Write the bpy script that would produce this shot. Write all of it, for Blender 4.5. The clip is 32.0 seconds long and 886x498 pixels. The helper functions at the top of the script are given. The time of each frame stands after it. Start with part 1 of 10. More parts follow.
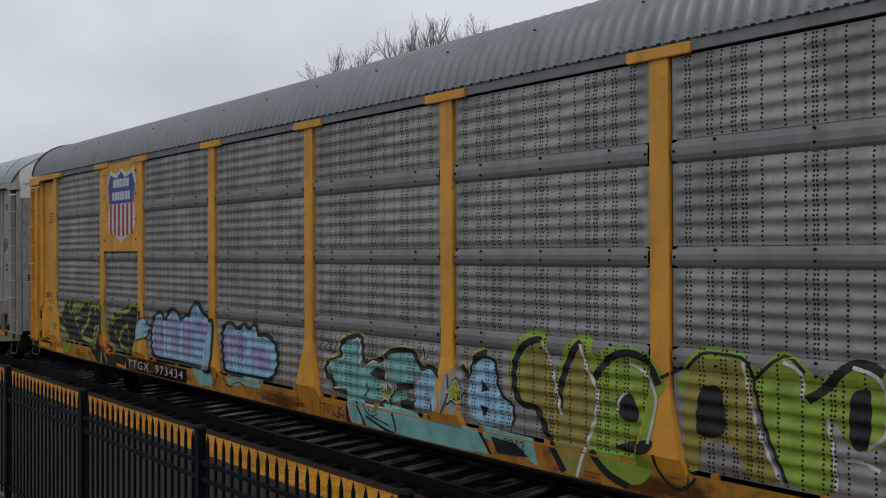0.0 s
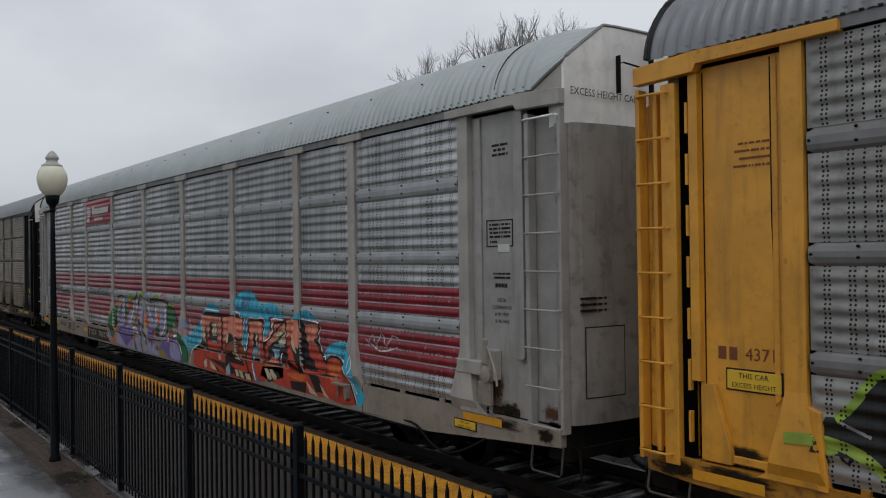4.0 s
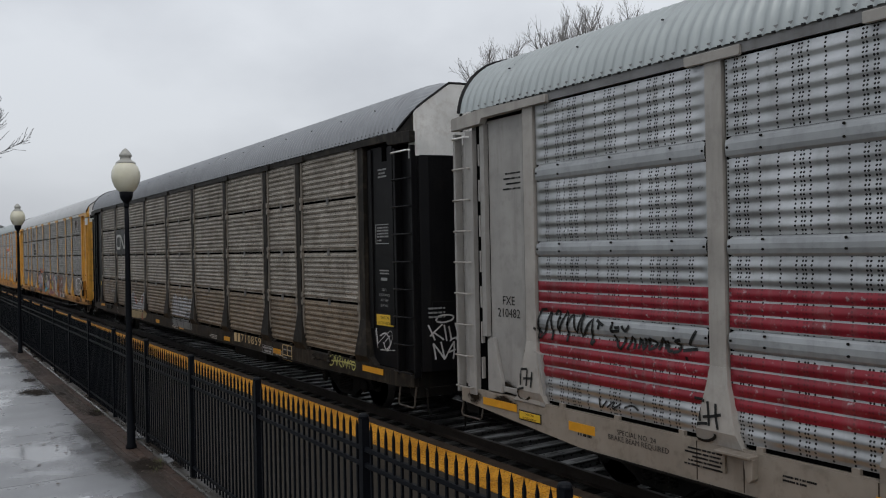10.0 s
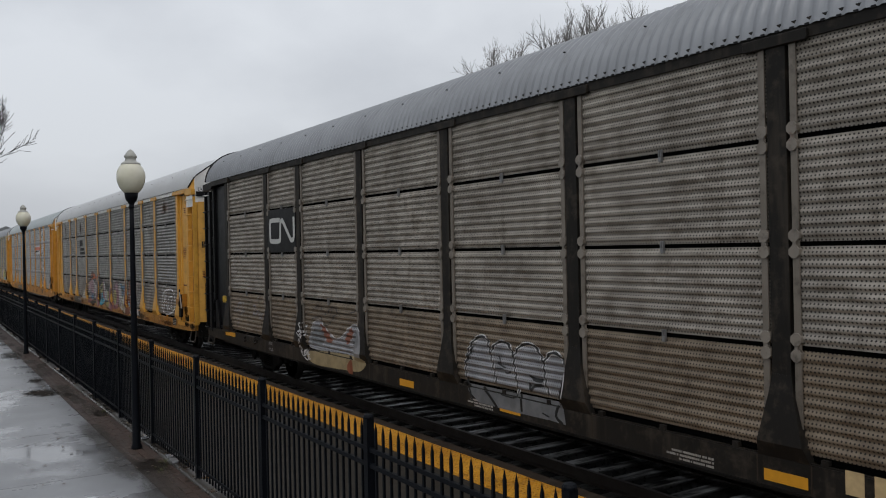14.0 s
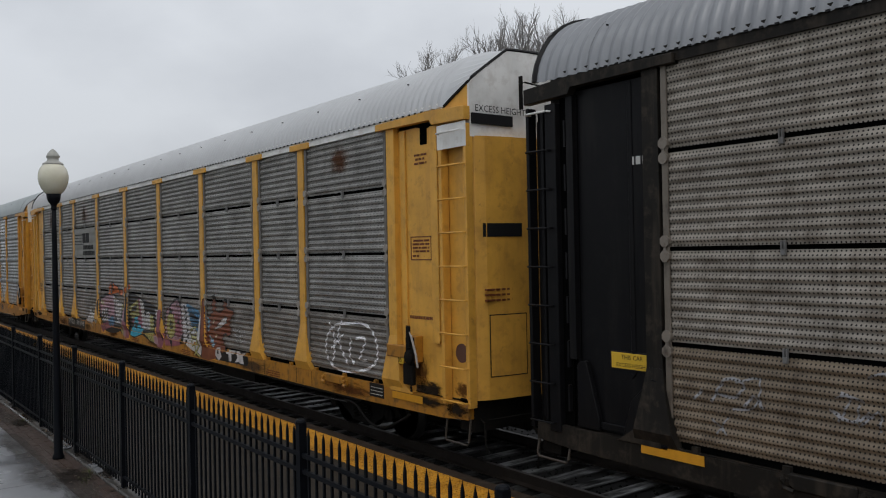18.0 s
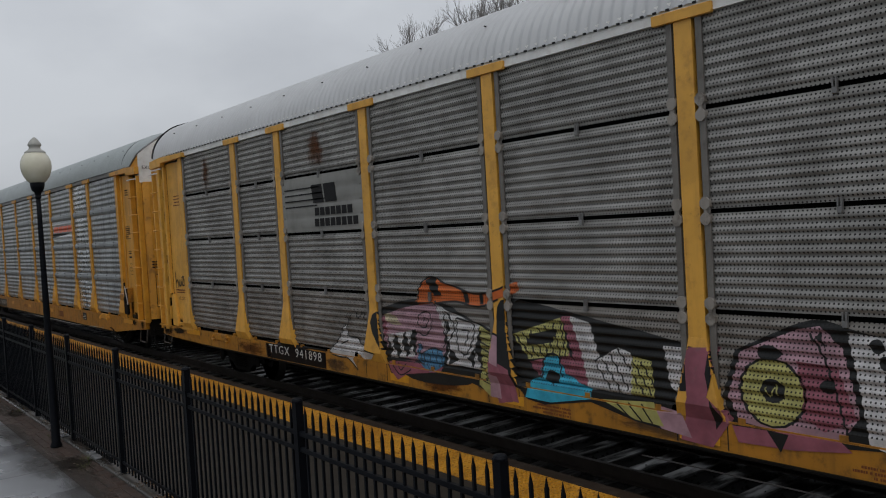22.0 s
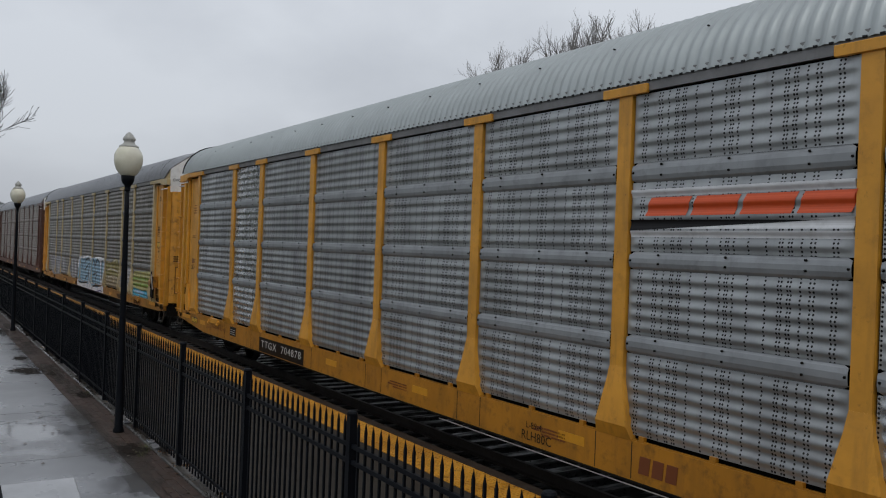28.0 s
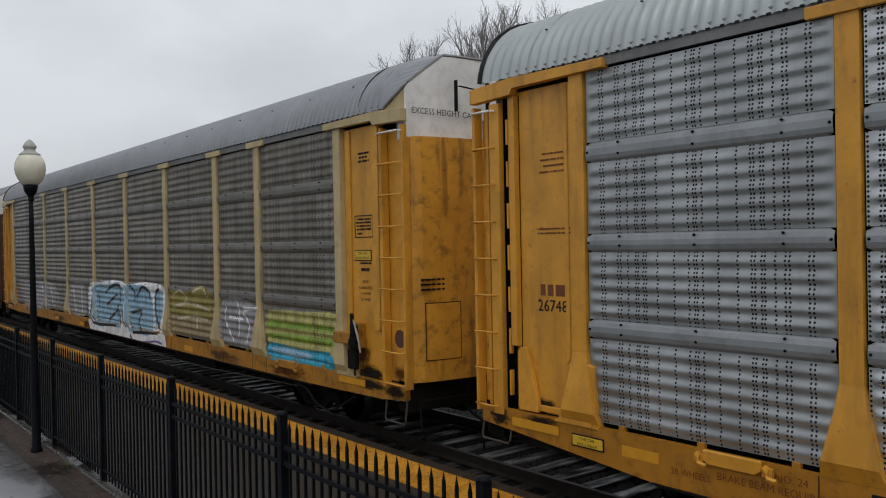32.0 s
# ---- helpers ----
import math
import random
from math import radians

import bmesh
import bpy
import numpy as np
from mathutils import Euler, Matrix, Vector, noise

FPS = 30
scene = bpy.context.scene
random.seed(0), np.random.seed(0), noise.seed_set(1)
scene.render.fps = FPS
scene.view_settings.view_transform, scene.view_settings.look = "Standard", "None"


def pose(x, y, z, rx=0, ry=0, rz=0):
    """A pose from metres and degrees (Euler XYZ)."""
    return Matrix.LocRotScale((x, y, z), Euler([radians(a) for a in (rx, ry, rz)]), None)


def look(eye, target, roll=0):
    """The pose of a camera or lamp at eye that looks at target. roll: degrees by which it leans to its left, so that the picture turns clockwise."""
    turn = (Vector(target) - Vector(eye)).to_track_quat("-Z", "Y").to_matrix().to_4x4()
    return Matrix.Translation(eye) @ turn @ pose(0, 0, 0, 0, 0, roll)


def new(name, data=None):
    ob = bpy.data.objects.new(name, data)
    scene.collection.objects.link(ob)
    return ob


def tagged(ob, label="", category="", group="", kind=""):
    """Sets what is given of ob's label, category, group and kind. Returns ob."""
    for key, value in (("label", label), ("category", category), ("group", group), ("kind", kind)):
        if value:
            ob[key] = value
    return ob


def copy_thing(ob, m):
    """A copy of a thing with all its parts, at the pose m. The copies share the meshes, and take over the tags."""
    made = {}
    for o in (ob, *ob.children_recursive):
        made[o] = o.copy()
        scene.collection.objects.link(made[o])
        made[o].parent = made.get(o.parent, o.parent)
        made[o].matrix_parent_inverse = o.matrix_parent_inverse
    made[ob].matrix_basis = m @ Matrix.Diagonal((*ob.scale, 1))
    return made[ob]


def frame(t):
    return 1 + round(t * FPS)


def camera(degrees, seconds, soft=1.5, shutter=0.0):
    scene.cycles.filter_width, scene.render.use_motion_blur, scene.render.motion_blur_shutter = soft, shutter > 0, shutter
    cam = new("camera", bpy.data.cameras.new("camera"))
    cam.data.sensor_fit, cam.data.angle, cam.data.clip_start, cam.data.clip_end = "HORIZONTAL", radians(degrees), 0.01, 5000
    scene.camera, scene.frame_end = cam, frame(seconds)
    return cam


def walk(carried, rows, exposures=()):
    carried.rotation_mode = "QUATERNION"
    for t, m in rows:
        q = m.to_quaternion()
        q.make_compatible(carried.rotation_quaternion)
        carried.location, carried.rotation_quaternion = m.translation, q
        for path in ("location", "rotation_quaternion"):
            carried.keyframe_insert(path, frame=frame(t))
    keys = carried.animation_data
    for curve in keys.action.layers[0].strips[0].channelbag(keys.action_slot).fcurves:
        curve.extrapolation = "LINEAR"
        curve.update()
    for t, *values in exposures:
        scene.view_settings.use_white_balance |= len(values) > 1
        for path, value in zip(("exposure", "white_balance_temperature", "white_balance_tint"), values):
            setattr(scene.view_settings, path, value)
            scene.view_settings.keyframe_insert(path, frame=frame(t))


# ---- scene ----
cam = camera(56.28, 32.0, 1.1)

# seconds, yaw, pitch, roll: the camera stands on the pavement and is only turned
EYE = (0.0, 0.0, 2.79)
PATH = [
    (0.0, -43.42, 0.32, -0.21), (0.5, -43.72, 0.36, -0.44), (1.0, -44.07, 0.33, -0.55), (1.5, -44.09, 0.32, -0.69),
    (2.0, -43.89, 0.35, -0.71), (2.5, -43.75, 0.39, -0.67), (3.0, -43.68, 0.36, -0.39), (3.5, -41.30, 0.39, -0.53),
    (4.0, -37.12, 0.39, -0.78), (4.5, -34.97, 0.41, -0.96), (6.5, -31.83, 0.18, -1.44), (7.0, -31.97, 0.12, -1.66),
    (7.5, -32.27, 0.05, -1.68), (8.0, -32.60, 0.03, -1.55), (8.5, -33.02, 0.00, -1.29), (9.0, -33.31, 0.02, -1.10),
    (9.5, -33.12, -0.06, -0.98), (10.0, -32.76, -0.07, -1.13), (10.5, -32.60, -0.06, -1.32), (11.0, -32.66, -0.02, -1.39),
    (11.5, -32.39, -0.08, -1.42), (12.0, -31.92, -0.08, -1.17), (12.5, -32.12, -0.08, -1.07), (13.0, -31.82, -0.02, -1.06),
    (13.5, -32.02, -0.02, -1.03), (14.0, -32.45, -0.04, -1.22), (14.5, -32.74, -0.08, -1.31), (16.5, -34.37, -0.04, -1.65),
    (17.0, -35.42, -0.03, -1.39), (17.5, -36.21, 0.09, -1.28), (18.0, -37.02, 0.11, -1.13), (18.5, -36.81, 0.11, -0.91),
    (19.0, -36.01, 0.04, -0.82), (19.5, -35.56, -0.87, -0.86), (20.0, -36.06, -1.96, -1.18), (20.5, -36.19, -2.36, -1.81),
    (21.0, -37.01, -2.35, -2.27), (21.5, -37.31, -2.21, -2.92), (22.0, -37.69, -1.73, -3.35), (22.5, -36.85, -1.45, -3.45),
    (23.0, -34.60, -1.36, -2.60), (23.5, -31.81, -1.24, -1.89), (24.0, -29.22, -1.22, -1.39), (24.5, -27.59, -1.01, -0.95),
    (26.5, -30.25, 0.27, 2.13), (27.0, -31.25, 0.20, 2.28), (27.5, -32.04, 0.16, 2.10), (28.0, -32.88, 0.05, 2.12),
    (28.5, -33.75, -0.06, 2.39), (29.0, -34.26, -0.04, 2.60), (29.5, -33.18, -0.09, 2.48), (30.0, -32.03, -0.20, 2.30),
    (30.5, -32.24, -0.19, 1.93), (31.0, -32.96, -0.22, 1.53), (31.5, -33.97, -0.35, 0.47), (32.0, -38.29, -0.48, -1.09)]

# the recording grows a little lighter and darker on the way
LIGHTNESS = [(0.0, -0.08, 6350.0), (2.0, -0.10, 6350.0), (3.0, -0.14, 6450.0), (4.0, -0.10, 6450.0), (7.0, -0.08, 6480.0), (9.0, 0.0, 6500.0), (11.0, 0.05, 6500.0), (14.0, 0.02, 6500.0), (17.0, 0.06, 6500.0), (18.0, -0.04, 6500.0), (19.0, 0.06, 6560.0), (20.0, -0.06, 6500.0),
             (21.0, -0.12, 6500.0), (22.0, -0.26, 6480.0), (23.0, -0.16, 6480.0), (24.0, -0.06, 6450.0), (27.0, -0.08, 6380.0), (28.0, -0.12, 6380.0), (29.0, -0.18, 6380.0), (30.0, -0.15, 6400.0), (31.0, -0.10, 6450.0), (32.0, 0.02, 6520.0)]


def held(yaw, pitch, roll):
    way = Vector((-math.sin(radians(yaw)) * math.cos(radians(pitch)), math.cos(radians(yaw)) * math.cos(radians(pitch)), math.sin(radians(pitch))))
    return look(EYE, Vector(EYE) + way, roll)


walk(cam, [(t, held(a, b, c)) for t, a, b, c in PATH], [(t, e, k, 10.0) for t, e, k in LIGHTNESS])

# how far the train has run at each time, and where the front of each car stands at the start
TRAIN = [
    (0.0, -0.03), (0.5, 2.20), (1.0, 4.30), (1.5, 6.38), (2.0, 8.35), (2.5, 10.44), (3.0, 12.44), (3.5, 14.44), (4.0, 16.48), (4.5, 18.39), (6.5, 26.28),
    (7.0, 28.42), (7.5, 30.42), (8.0, 32.35), (8.5, 34.44), (9.0, 36.41), (9.5, 38.47), (10.0, 40.44), (10.5, 42.53), (11.0, 44.58), (11.5, 46.56),
    (12.0, 48.56), (12.5, 50.47), (13.0, 52.48), (13.5, 54.38), (14.0, 56.39), (14.5, 58.36), (16.5, 66.02), (17.0, 67.96), (17.5, 69.98), (18.0, 71.97),
    (18.5, 73.91), (19.0, 75.87), (19.5, 77.82), (20.0, 79.84), (20.5, 81.79), (21.0, 83.83), (21.5, 85.83), (22.0, 87.83), (22.5, 89.80), (23.0, 91.75),
    (23.5, 93.70), (24.0, 95.62), (24.5, 97.68), (26.5, 105.52), (27.0, 107.56), (27.5, 109.57), (28.0, 111.60), (28.5, 113.69), (29.0, 115.78), (29.5, 117.86),
    (30.0, 119.95), (30.5, 122.04), (31.0, 124.30), (31.5, 126.38), (32.0, 128.48)]
FRONTS = [-5.35, 23.16, 51.8, 80.38, 108.96, 137.89, 166.5, 195.1, 223.7, 252.3, 280.9, 309.5]
TRACK_X, RAIL_Z = 8.27, -0.21
POSTS = [1.8, 4.65, 6.55, 9.4, 12.27, 15.13, 18.0, 20.85, 22.75, 25.6]
POSTS_WIDE = POSTS[:-1] + [25.70]
POSTS_FIRST = [1.9] + [p + 0.13 for p in POSTS[1:-1]] + [25.72]
POST_HALF = 0.10

# ---- light ----
world = bpy.data.worlds.new("overcast_sky")
scene.world = world
world.use_nodes = True
wt = world.node_tree
wn, wl = wt.nodes, wt.links
wn.clear()
w_out, w_bg = wn.new("ShaderNodeOutputWorld"), wn.new("ShaderNodeBackground")
w_sky = wn.new("ShaderNodeTexSky")
w_sky.sky_type, w_sky.sun_disc, w_sky.sun_elevation, w_sky.sun_rotation = "NISHITA", False, radians(38), radians(150)
w_sky.air_density, w_sky.dust_density = 1.0, 4.0
w_co, w_map = wn.new("ShaderNodeTexCoord"), wn.new("ShaderNodeMapping")
w_map.inputs["Scale"].default_value = (1.0, 1.0, 1.7)
w_map.inputs["Location"].default_value = (3.1, 1.7, 0.4)
w_no = wn.new("ShaderNodeTexNoise")
w_no.inputs["Scale"].default_value, w_no.inputs["Detail"].default_value, w_no.inputs["Roughness"].default_value = 2.5, 6.0, 0.48
w_ramp = wn.new("ShaderNodeValToRGB")
w_ramp.color_ramp.elements[0].position, w_ramp.color_ramp.elements[0].color = 0.33, (3.85, 4.05, 4.42, 1)
w_ramp.color_ramp.elements[1].position, w_ramp.color_ramp.elements[1].color = 0.68, (5.8, 6.05, 6.4, 1)
w_mix = wn.new("ShaderNodeMix")
w_mix.data_type = "RGBA"
w_mix.inputs["Factor"].default_value = 0.93
wl.new(w_co.outputs["Generated"], w_map.inputs["Vector"])
wl.new(w_map.outputs["Vector"], w_no.inputs["Vector"])
wl.new(w_no.outputs["Fac"], w_ramp.inputs["Fac"])
wl.new(w_sky.outputs["Color"], w_mix.inputs["A"])
wl.new(w_ramp.outputs["Color"], w_mix.inputs["B"])
w_sep, w_low, w_dim = wn.new("ShaderNodeSeparateXYZ"), wn.new("ShaderNodeMapRange"), wn.new("ShaderNodeMix")
w_low.inputs["From Min"].default_value, w_low.inputs["From Max"].default_value = 0.0, 0.34
w_low.inputs["To Min"].default_value, w_low.inputs["To Max"].default_value = 0.84, 1.0
w_dim.data_type, w_dim.blend_type = "RGBA", "MULTIPLY"
w_dim.inputs["Factor"].default_value = 1.0
wl.new(w_co.outputs["Generated"], w_sep.inputs[0])
wl.new(w_sep.outputs["Z"], w_low.inputs["Value"])
wl.new(w_mix.outputs["Result"], w_dim.inputs["A"])
wl.new(w_low.outputs[0], w_dim.inputs["B"])
wl.new(w_dim.outputs["Result"], w_bg.inputs["Color"])
wl.new(w_bg.outputs["Background"], w_out.inputs["Surface"])
w_bg.inputs["Strength"].default_value = 0.132

sun = new("sun", bpy.data.lights.new("sun", "SUN"))
sun.data.energy, sun.data.angle, sun.data.color = 0.75, radians(40), (1.0, 0.97, 0.93)
sun.matrix_world = look((0, 0, 30), (12, 14, 0))

# ---- materials ----
def rgb(c):
    return (*c, 1.0)


class Net:
    """A small helper to write node materials line by line."""

    def __init__(self, name):
        self.m = bpy.data.materials.new(name)
        self.m.use_nodes = True
        self.t = self.m.node_tree
        self.b = self.t.nodes["Principled BSDF"]
        self.co = self.t.nodes.new("ShaderNodeTexCoord").outputs["Object"]
        self.info = None

    def link(self, a, b):
        if isinstance(a, (int, float)):
            b.default_value = a
        elif isinstance(a, tuple):
            b.default_value = rgb(a) if len(b.default_value) == 4 and len(a) == 3 else a
        else:
            self.t.links.new(a, b)

    def math(self, op, a, b=0.0, c=None):
        n = self.t.nodes.new("ShaderNodeMath")
        n.operation = op
        self.link(a, n.inputs[0])
        self.link(b, n.inputs[1])
        if c is not None:
            self.link(c, n.inputs[2])
        return n.outputs[0]

    def noise(self, scale, detail=3.0, rough=0.55, stretch=(1, 1, 1), shift=True):
        mp = self.t.nodes.new("ShaderNodeMapping")
        mp.inputs["Scale"].default_value = stretch
        self.link(self.co, mp.inputs["Vector"])
        if shift:
            if self.info is None:
                self.info = self.t.nodes.new("ShaderNodeObjectInfo").outputs["Random"]
            off = self.math("MULTIPLY", self.info, 37.0)
            self.t.links.new(off, mp.inputs["Location"])
        n = self.t.nodes.new("ShaderNodeTexNoise")
        n.inputs["Scale"].default_value, n.inputs["Detail"].default_value, n.inputs["Roughness"].default_value = scale, detail, rough
        self.t.links.new(mp.outputs[0], n.inputs["Vector"])
        return n.outputs["Fac"]

    def ramp(self, v, lo, hi):
        n = self.t.nodes.new("ShaderNodeMapRange")
        n.interpolation_type = "SMOOTHSTEP"
        n.inputs["From Min"].default_value, n.inputs["From Max"].default_value = lo, hi
        self.link(v, n.inputs["Value"])
        return n.outputs[0]

    def mix(self, f, a, b):
        n = self.t.nodes.new("ShaderNodeMix")
        n.data_type = "RGBA"
        self.link(f, n.inputs["Factor"])
        self.link(a, n.inputs["A"])
        self.link(b, n.inputs["B"])
        return n.outputs["Result"]

    def xyz(self):
        n = self.t.nodes.new("ShaderNodeSeparateXYZ")
        self.link(self.co, n.inputs[0])
        return n.outputs

    def bump(self, h, strength=0.3, distance=0.01):
        n = self.t.nodes.new("ShaderNodeBump")
        n.inputs["Strength"].default_value, n.inputs["Distance"].default_value = strength, distance
        self.link(h, n.inputs["Height"])
        self.t.links.new(n.outputs[0], self.b.inputs["Normal"])

    def done(self, colour, rough=0.5, metal=0.0, spec=0.5):
        self.link(colour, self.b.inputs["Base Color"])
        self.link(rough, self.b.inputs["Roughness"])
        self.link(metal, self.b.inputs["Metallic"])
        if spec is not None:
            self.b.inputs["Specular IOR Level"].default_value = spec
        return self.m


def sc(c, k):
    return tuple(min(1.0, v * k) for v in c)


def paint(name, base, rough=0.45, metal=0.0, dirt=(0.06, 0.05, 0.04), amount=0.22, var=0.12, streaks=0.3, rust=0.0, bump=0.15, spec=0.5):
    """Weathered paint on steel: broad fading, runs of dirt and fine grain."""
    n = Net(name)
    c = n.mix(n.ramp(n.noise(1.7, 4), 0.3, 0.7), sc(base, 1 - var), sc(base, 1 + var))
    c = n.mix(n.math("MULTIPLY", n.ramp(n.noise(6.0, 5, 0.65), 0.48, 0.72), amount), c, dirt)
    if streaks:
        c = n.mix(n.math("MULTIPLY", n.ramp(n.noise(5.0, 4, 0.6, (1, 1, 0.12)), 0.5, 0.7), streaks), c, sc(dirt, 1.3))
    if rust:
        c = n.mix(n.math("MULTIPLY", n.ramp(n.noise(9.0, 6, 0.7), 0.6, 0.72), rust), c, (0.11, 0.04, 0.018))
    fine = n.noise(60.0, 2)
    n.bump(fine, bump, 0.004)
    r = n.math("ADD", n.math("MULTIPLY", n.noise(4.0, 3), 0.25), rough - 0.12)
    return n.done(c, r, metal, spec)


# distances of the punched columns from the middle of a wide-ribbed panel
COLUMNS = (0.015, 0.078, 0.245, 0.445, 0.585, 0.617, 0.682, 0.712, 0.812, 0.905, 0.945, 1.12, 1.16)


def stepped(n, v, stops, span):
    """Steps from value to value: v, from 0 to span, takes the value of the stop below it."""
    r = n.t.nodes.new("ShaderNodeValToRGB")
    r.color_ramp.interpolation = "CONSTANT"
    e = r.color_ramp.elements
    while len(e) < len(stops):
        e.new(0.5)
    for k, (a, b) in enumerate(stops):
        e[k].position, e[k].color = a / span, (b / span, b / span, b / span, 1.0)
    n.link(n.math("DIVIDE", v, span), r.inputs["Fac"])
    return n.math("MULTIPLY", r.outputs["Color"], span)


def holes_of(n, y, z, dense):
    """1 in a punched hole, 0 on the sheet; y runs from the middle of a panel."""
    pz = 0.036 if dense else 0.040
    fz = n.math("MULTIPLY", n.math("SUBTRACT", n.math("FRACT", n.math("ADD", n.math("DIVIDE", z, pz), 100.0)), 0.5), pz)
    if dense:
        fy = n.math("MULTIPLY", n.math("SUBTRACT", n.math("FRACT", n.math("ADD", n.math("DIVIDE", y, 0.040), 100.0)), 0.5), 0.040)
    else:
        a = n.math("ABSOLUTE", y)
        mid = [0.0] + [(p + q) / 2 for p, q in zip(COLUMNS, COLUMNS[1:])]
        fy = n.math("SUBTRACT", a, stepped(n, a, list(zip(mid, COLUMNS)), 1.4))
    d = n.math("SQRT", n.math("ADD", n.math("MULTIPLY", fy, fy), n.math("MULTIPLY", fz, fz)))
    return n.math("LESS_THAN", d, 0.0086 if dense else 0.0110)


def sheet(name, base, dirt, dense, metal=0.35, rough=0.42, stripes=(), stripe=(0.3, 0.02, 0.03), amount=0.5):
    """Perforated, corrugated rack panel. Rows of punched holes, dirt in runs along the ridges."""
    n = Net(name)
    c = n.mix(n.ramp(n.noise(1.3, 4), 0.3, 0.7), sc(base, 0.8), sc(base, 1.2))
    x, y, z = n.xyz()
    c = n.mix(n.math("MULTIPLY", n.ramp(n.noise(2.6, 6, 0.7, (1, 1, 2.2)), 0.42, 0.7), amount), c, dirt)
    red = 0.0
    for lo, hi in stripes:
        f = n.math("MULTIPLY", n.math("GREATER_THAN", z, lo), n.math("LESS_THAN", z, hi))
        red = n.math("ADD", red, n.math("MULTIPLY", f, n.ramp(n.noise(14.0, 4), 0.2, 0.4)))
    if stripes:
        c = n.mix(red, c, n.mix(n.ramp(n.noise(2.0, 5), 0.35, 0.65), stripe, sc(stripe, 0.72)))
    c = n.mix(n.math("MULTIPLY", n.ramp(n.noise(7.0, 5, 0.65, (1, 1, 0.1)), 0.5, 0.72), amount * 0.6), c, sc(dirt, 0.8))
    c = n.mix(n.math("MULTIPLY", n.ramp(n.noise(3.0, 6, 0.75, (1, 1, 0.5)), 0.62, 0.72), amount * 0.55), c, (0.10, 0.065, 0.045))
    hole = holes_of(n, y, z, dense)
    if stripes:
        hole = n.math("MULTIPLY", hole, n.math("SUBTRACT", 1.0, n.math("MULTIPLY", red, 0.6)))
        metal = n.math("SUBTRACT", metal, n.math("MULTIPLY", red, 0.55))
    # holes are not cut: the unlit inside is put in as near-black
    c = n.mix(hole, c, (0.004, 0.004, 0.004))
    n.bump(n.noise(30.0, 3), 0.06, 0.004)
    r = n.math("ADD", n.math("MULTIPLY", n.noise(5.0, 4), 0.3), rough - 0.15)
    r = n.math("MAXIMUM", r, n.math("MULTIPLY", hole, 0.9))
    return n.done(c, r, n.math("MULTIPLY", n.math("SUBTRACT", 1.0, hole), metal))


def plain(name, base, rough=0.55, metal=0.0, var=0.1, spec=0.5):
    n = Net(name)
    c = n.mix(n.noise(12.0, 4), sc(base, 1 - var), sc(base, 1 + var))
    n.bump(n.noise(80.0, 2), 0.08, 0.003)
    return n.done(c, rough, metal, spec)


YELLOW = paint("yellow_paint", (0.63, 0.295, 0.030), dirt=(0.15, 0.072, 0.018), rust=0.5, streaks=0.36)
YELLOW_SUN = paint("sunned_yellow_paint", (0.68, 0.355, 0.055), dirt=(0.27, 0.125, 0.03), amount=0.35, rust=0.35, streaks=0.25)
YELLOW_PALE = paint("faded_yellow_paint", (0.50, 0.39, 0.20), dirt=(0.13, 0.09, 0.04), rust=0.4)
YELLOW_SILL = paint("grimy_yellow_paint", (0.39, 0.172, 0.017), dirt=(0.05, 0.03, 0.013), amount=0.75, streaks=0.45, rust=0.5)
YELLOW_SIDE = paint("orange_yellow_sill_paint", (0.41, 0.175, 0.012), dirt=(0.08, 0.038, 0.012), amount=0.55, streaks=0.25, rust=0.25)
GREY_POST = paint("light_grey_paint", (0.345, 0.325, 0.298), dirt=(0.12, 0.11, 0.1), rust=0.12)
GREY_DOOR = paint("door_grey_paint", (0.30, 0.29, 0.275), dirt=(0.1, 0.09, 0.08), rust=0.1)
BEIGE_SILL = paint("beige_grey_paint", (0.255, 0.222, 0.186), dirt=(0.12, 0.1, 0.075), rust=0.25, amount=0.5)
BLACK_PAINT = paint("black_paint", (0.006, 0.006, 0.007), rough=0.35, dirt=(0.016, 0.015, 0.014), amount=0.25, spec=0.12)
BROWN_POST = paint("dark_brown_paint", (0.015, 0.0136, 0.012), rough=0.5, dirt=(0.058, 0.047, 0.036), amount=0.65, streaks=0.4, spec=0.12)
RED_BROWN = paint("oxide_red_paint", (0.10, 0.045, 0.032), dirt=(0.06, 0.03, 0.02))
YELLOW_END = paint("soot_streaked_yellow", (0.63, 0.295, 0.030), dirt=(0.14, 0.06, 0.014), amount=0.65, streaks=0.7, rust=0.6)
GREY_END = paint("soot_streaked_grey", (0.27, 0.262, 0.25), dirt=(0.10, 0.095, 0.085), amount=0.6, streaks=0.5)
WHITE_PAINT = paint("white_paint", (0.80, 0.80, 0.78), dirt=(0.42, 0.37, 0.32), amount=0.3, streaks=0.2, rust=0.12)
ROOF_GREY = paint("galvanised_grey_roof", (0.27, 0.28, 0.295), rough=0.36, metal=0.4, streaks=0.2, dirt=(0.1, 0.1, 0.1), amount=0.06, var=0.06)
ROOF_DARK = paint("dark_grey_roof", (0.205, 0.21, 0.22), rough=0.38, metal=0.4, streaks=0.2, amount=0.06, var=0.06)
ROOF_LIGHT = paint("silver_roof", (0.40, 0.435, 0.435), rough=0.38, metal=0.4, streaks=0.15, dirt=(0.2, 0.2, 0.2), amount=0.06, var=0.05)
ROOF_WHITE = paint("white_roof", (0.53, 0.54, 0.55), rough=0.4, metal=0.1, streaks=0.08, dirt=(0.36, 0.36, 0.36), amount=0.05, var=0.04)
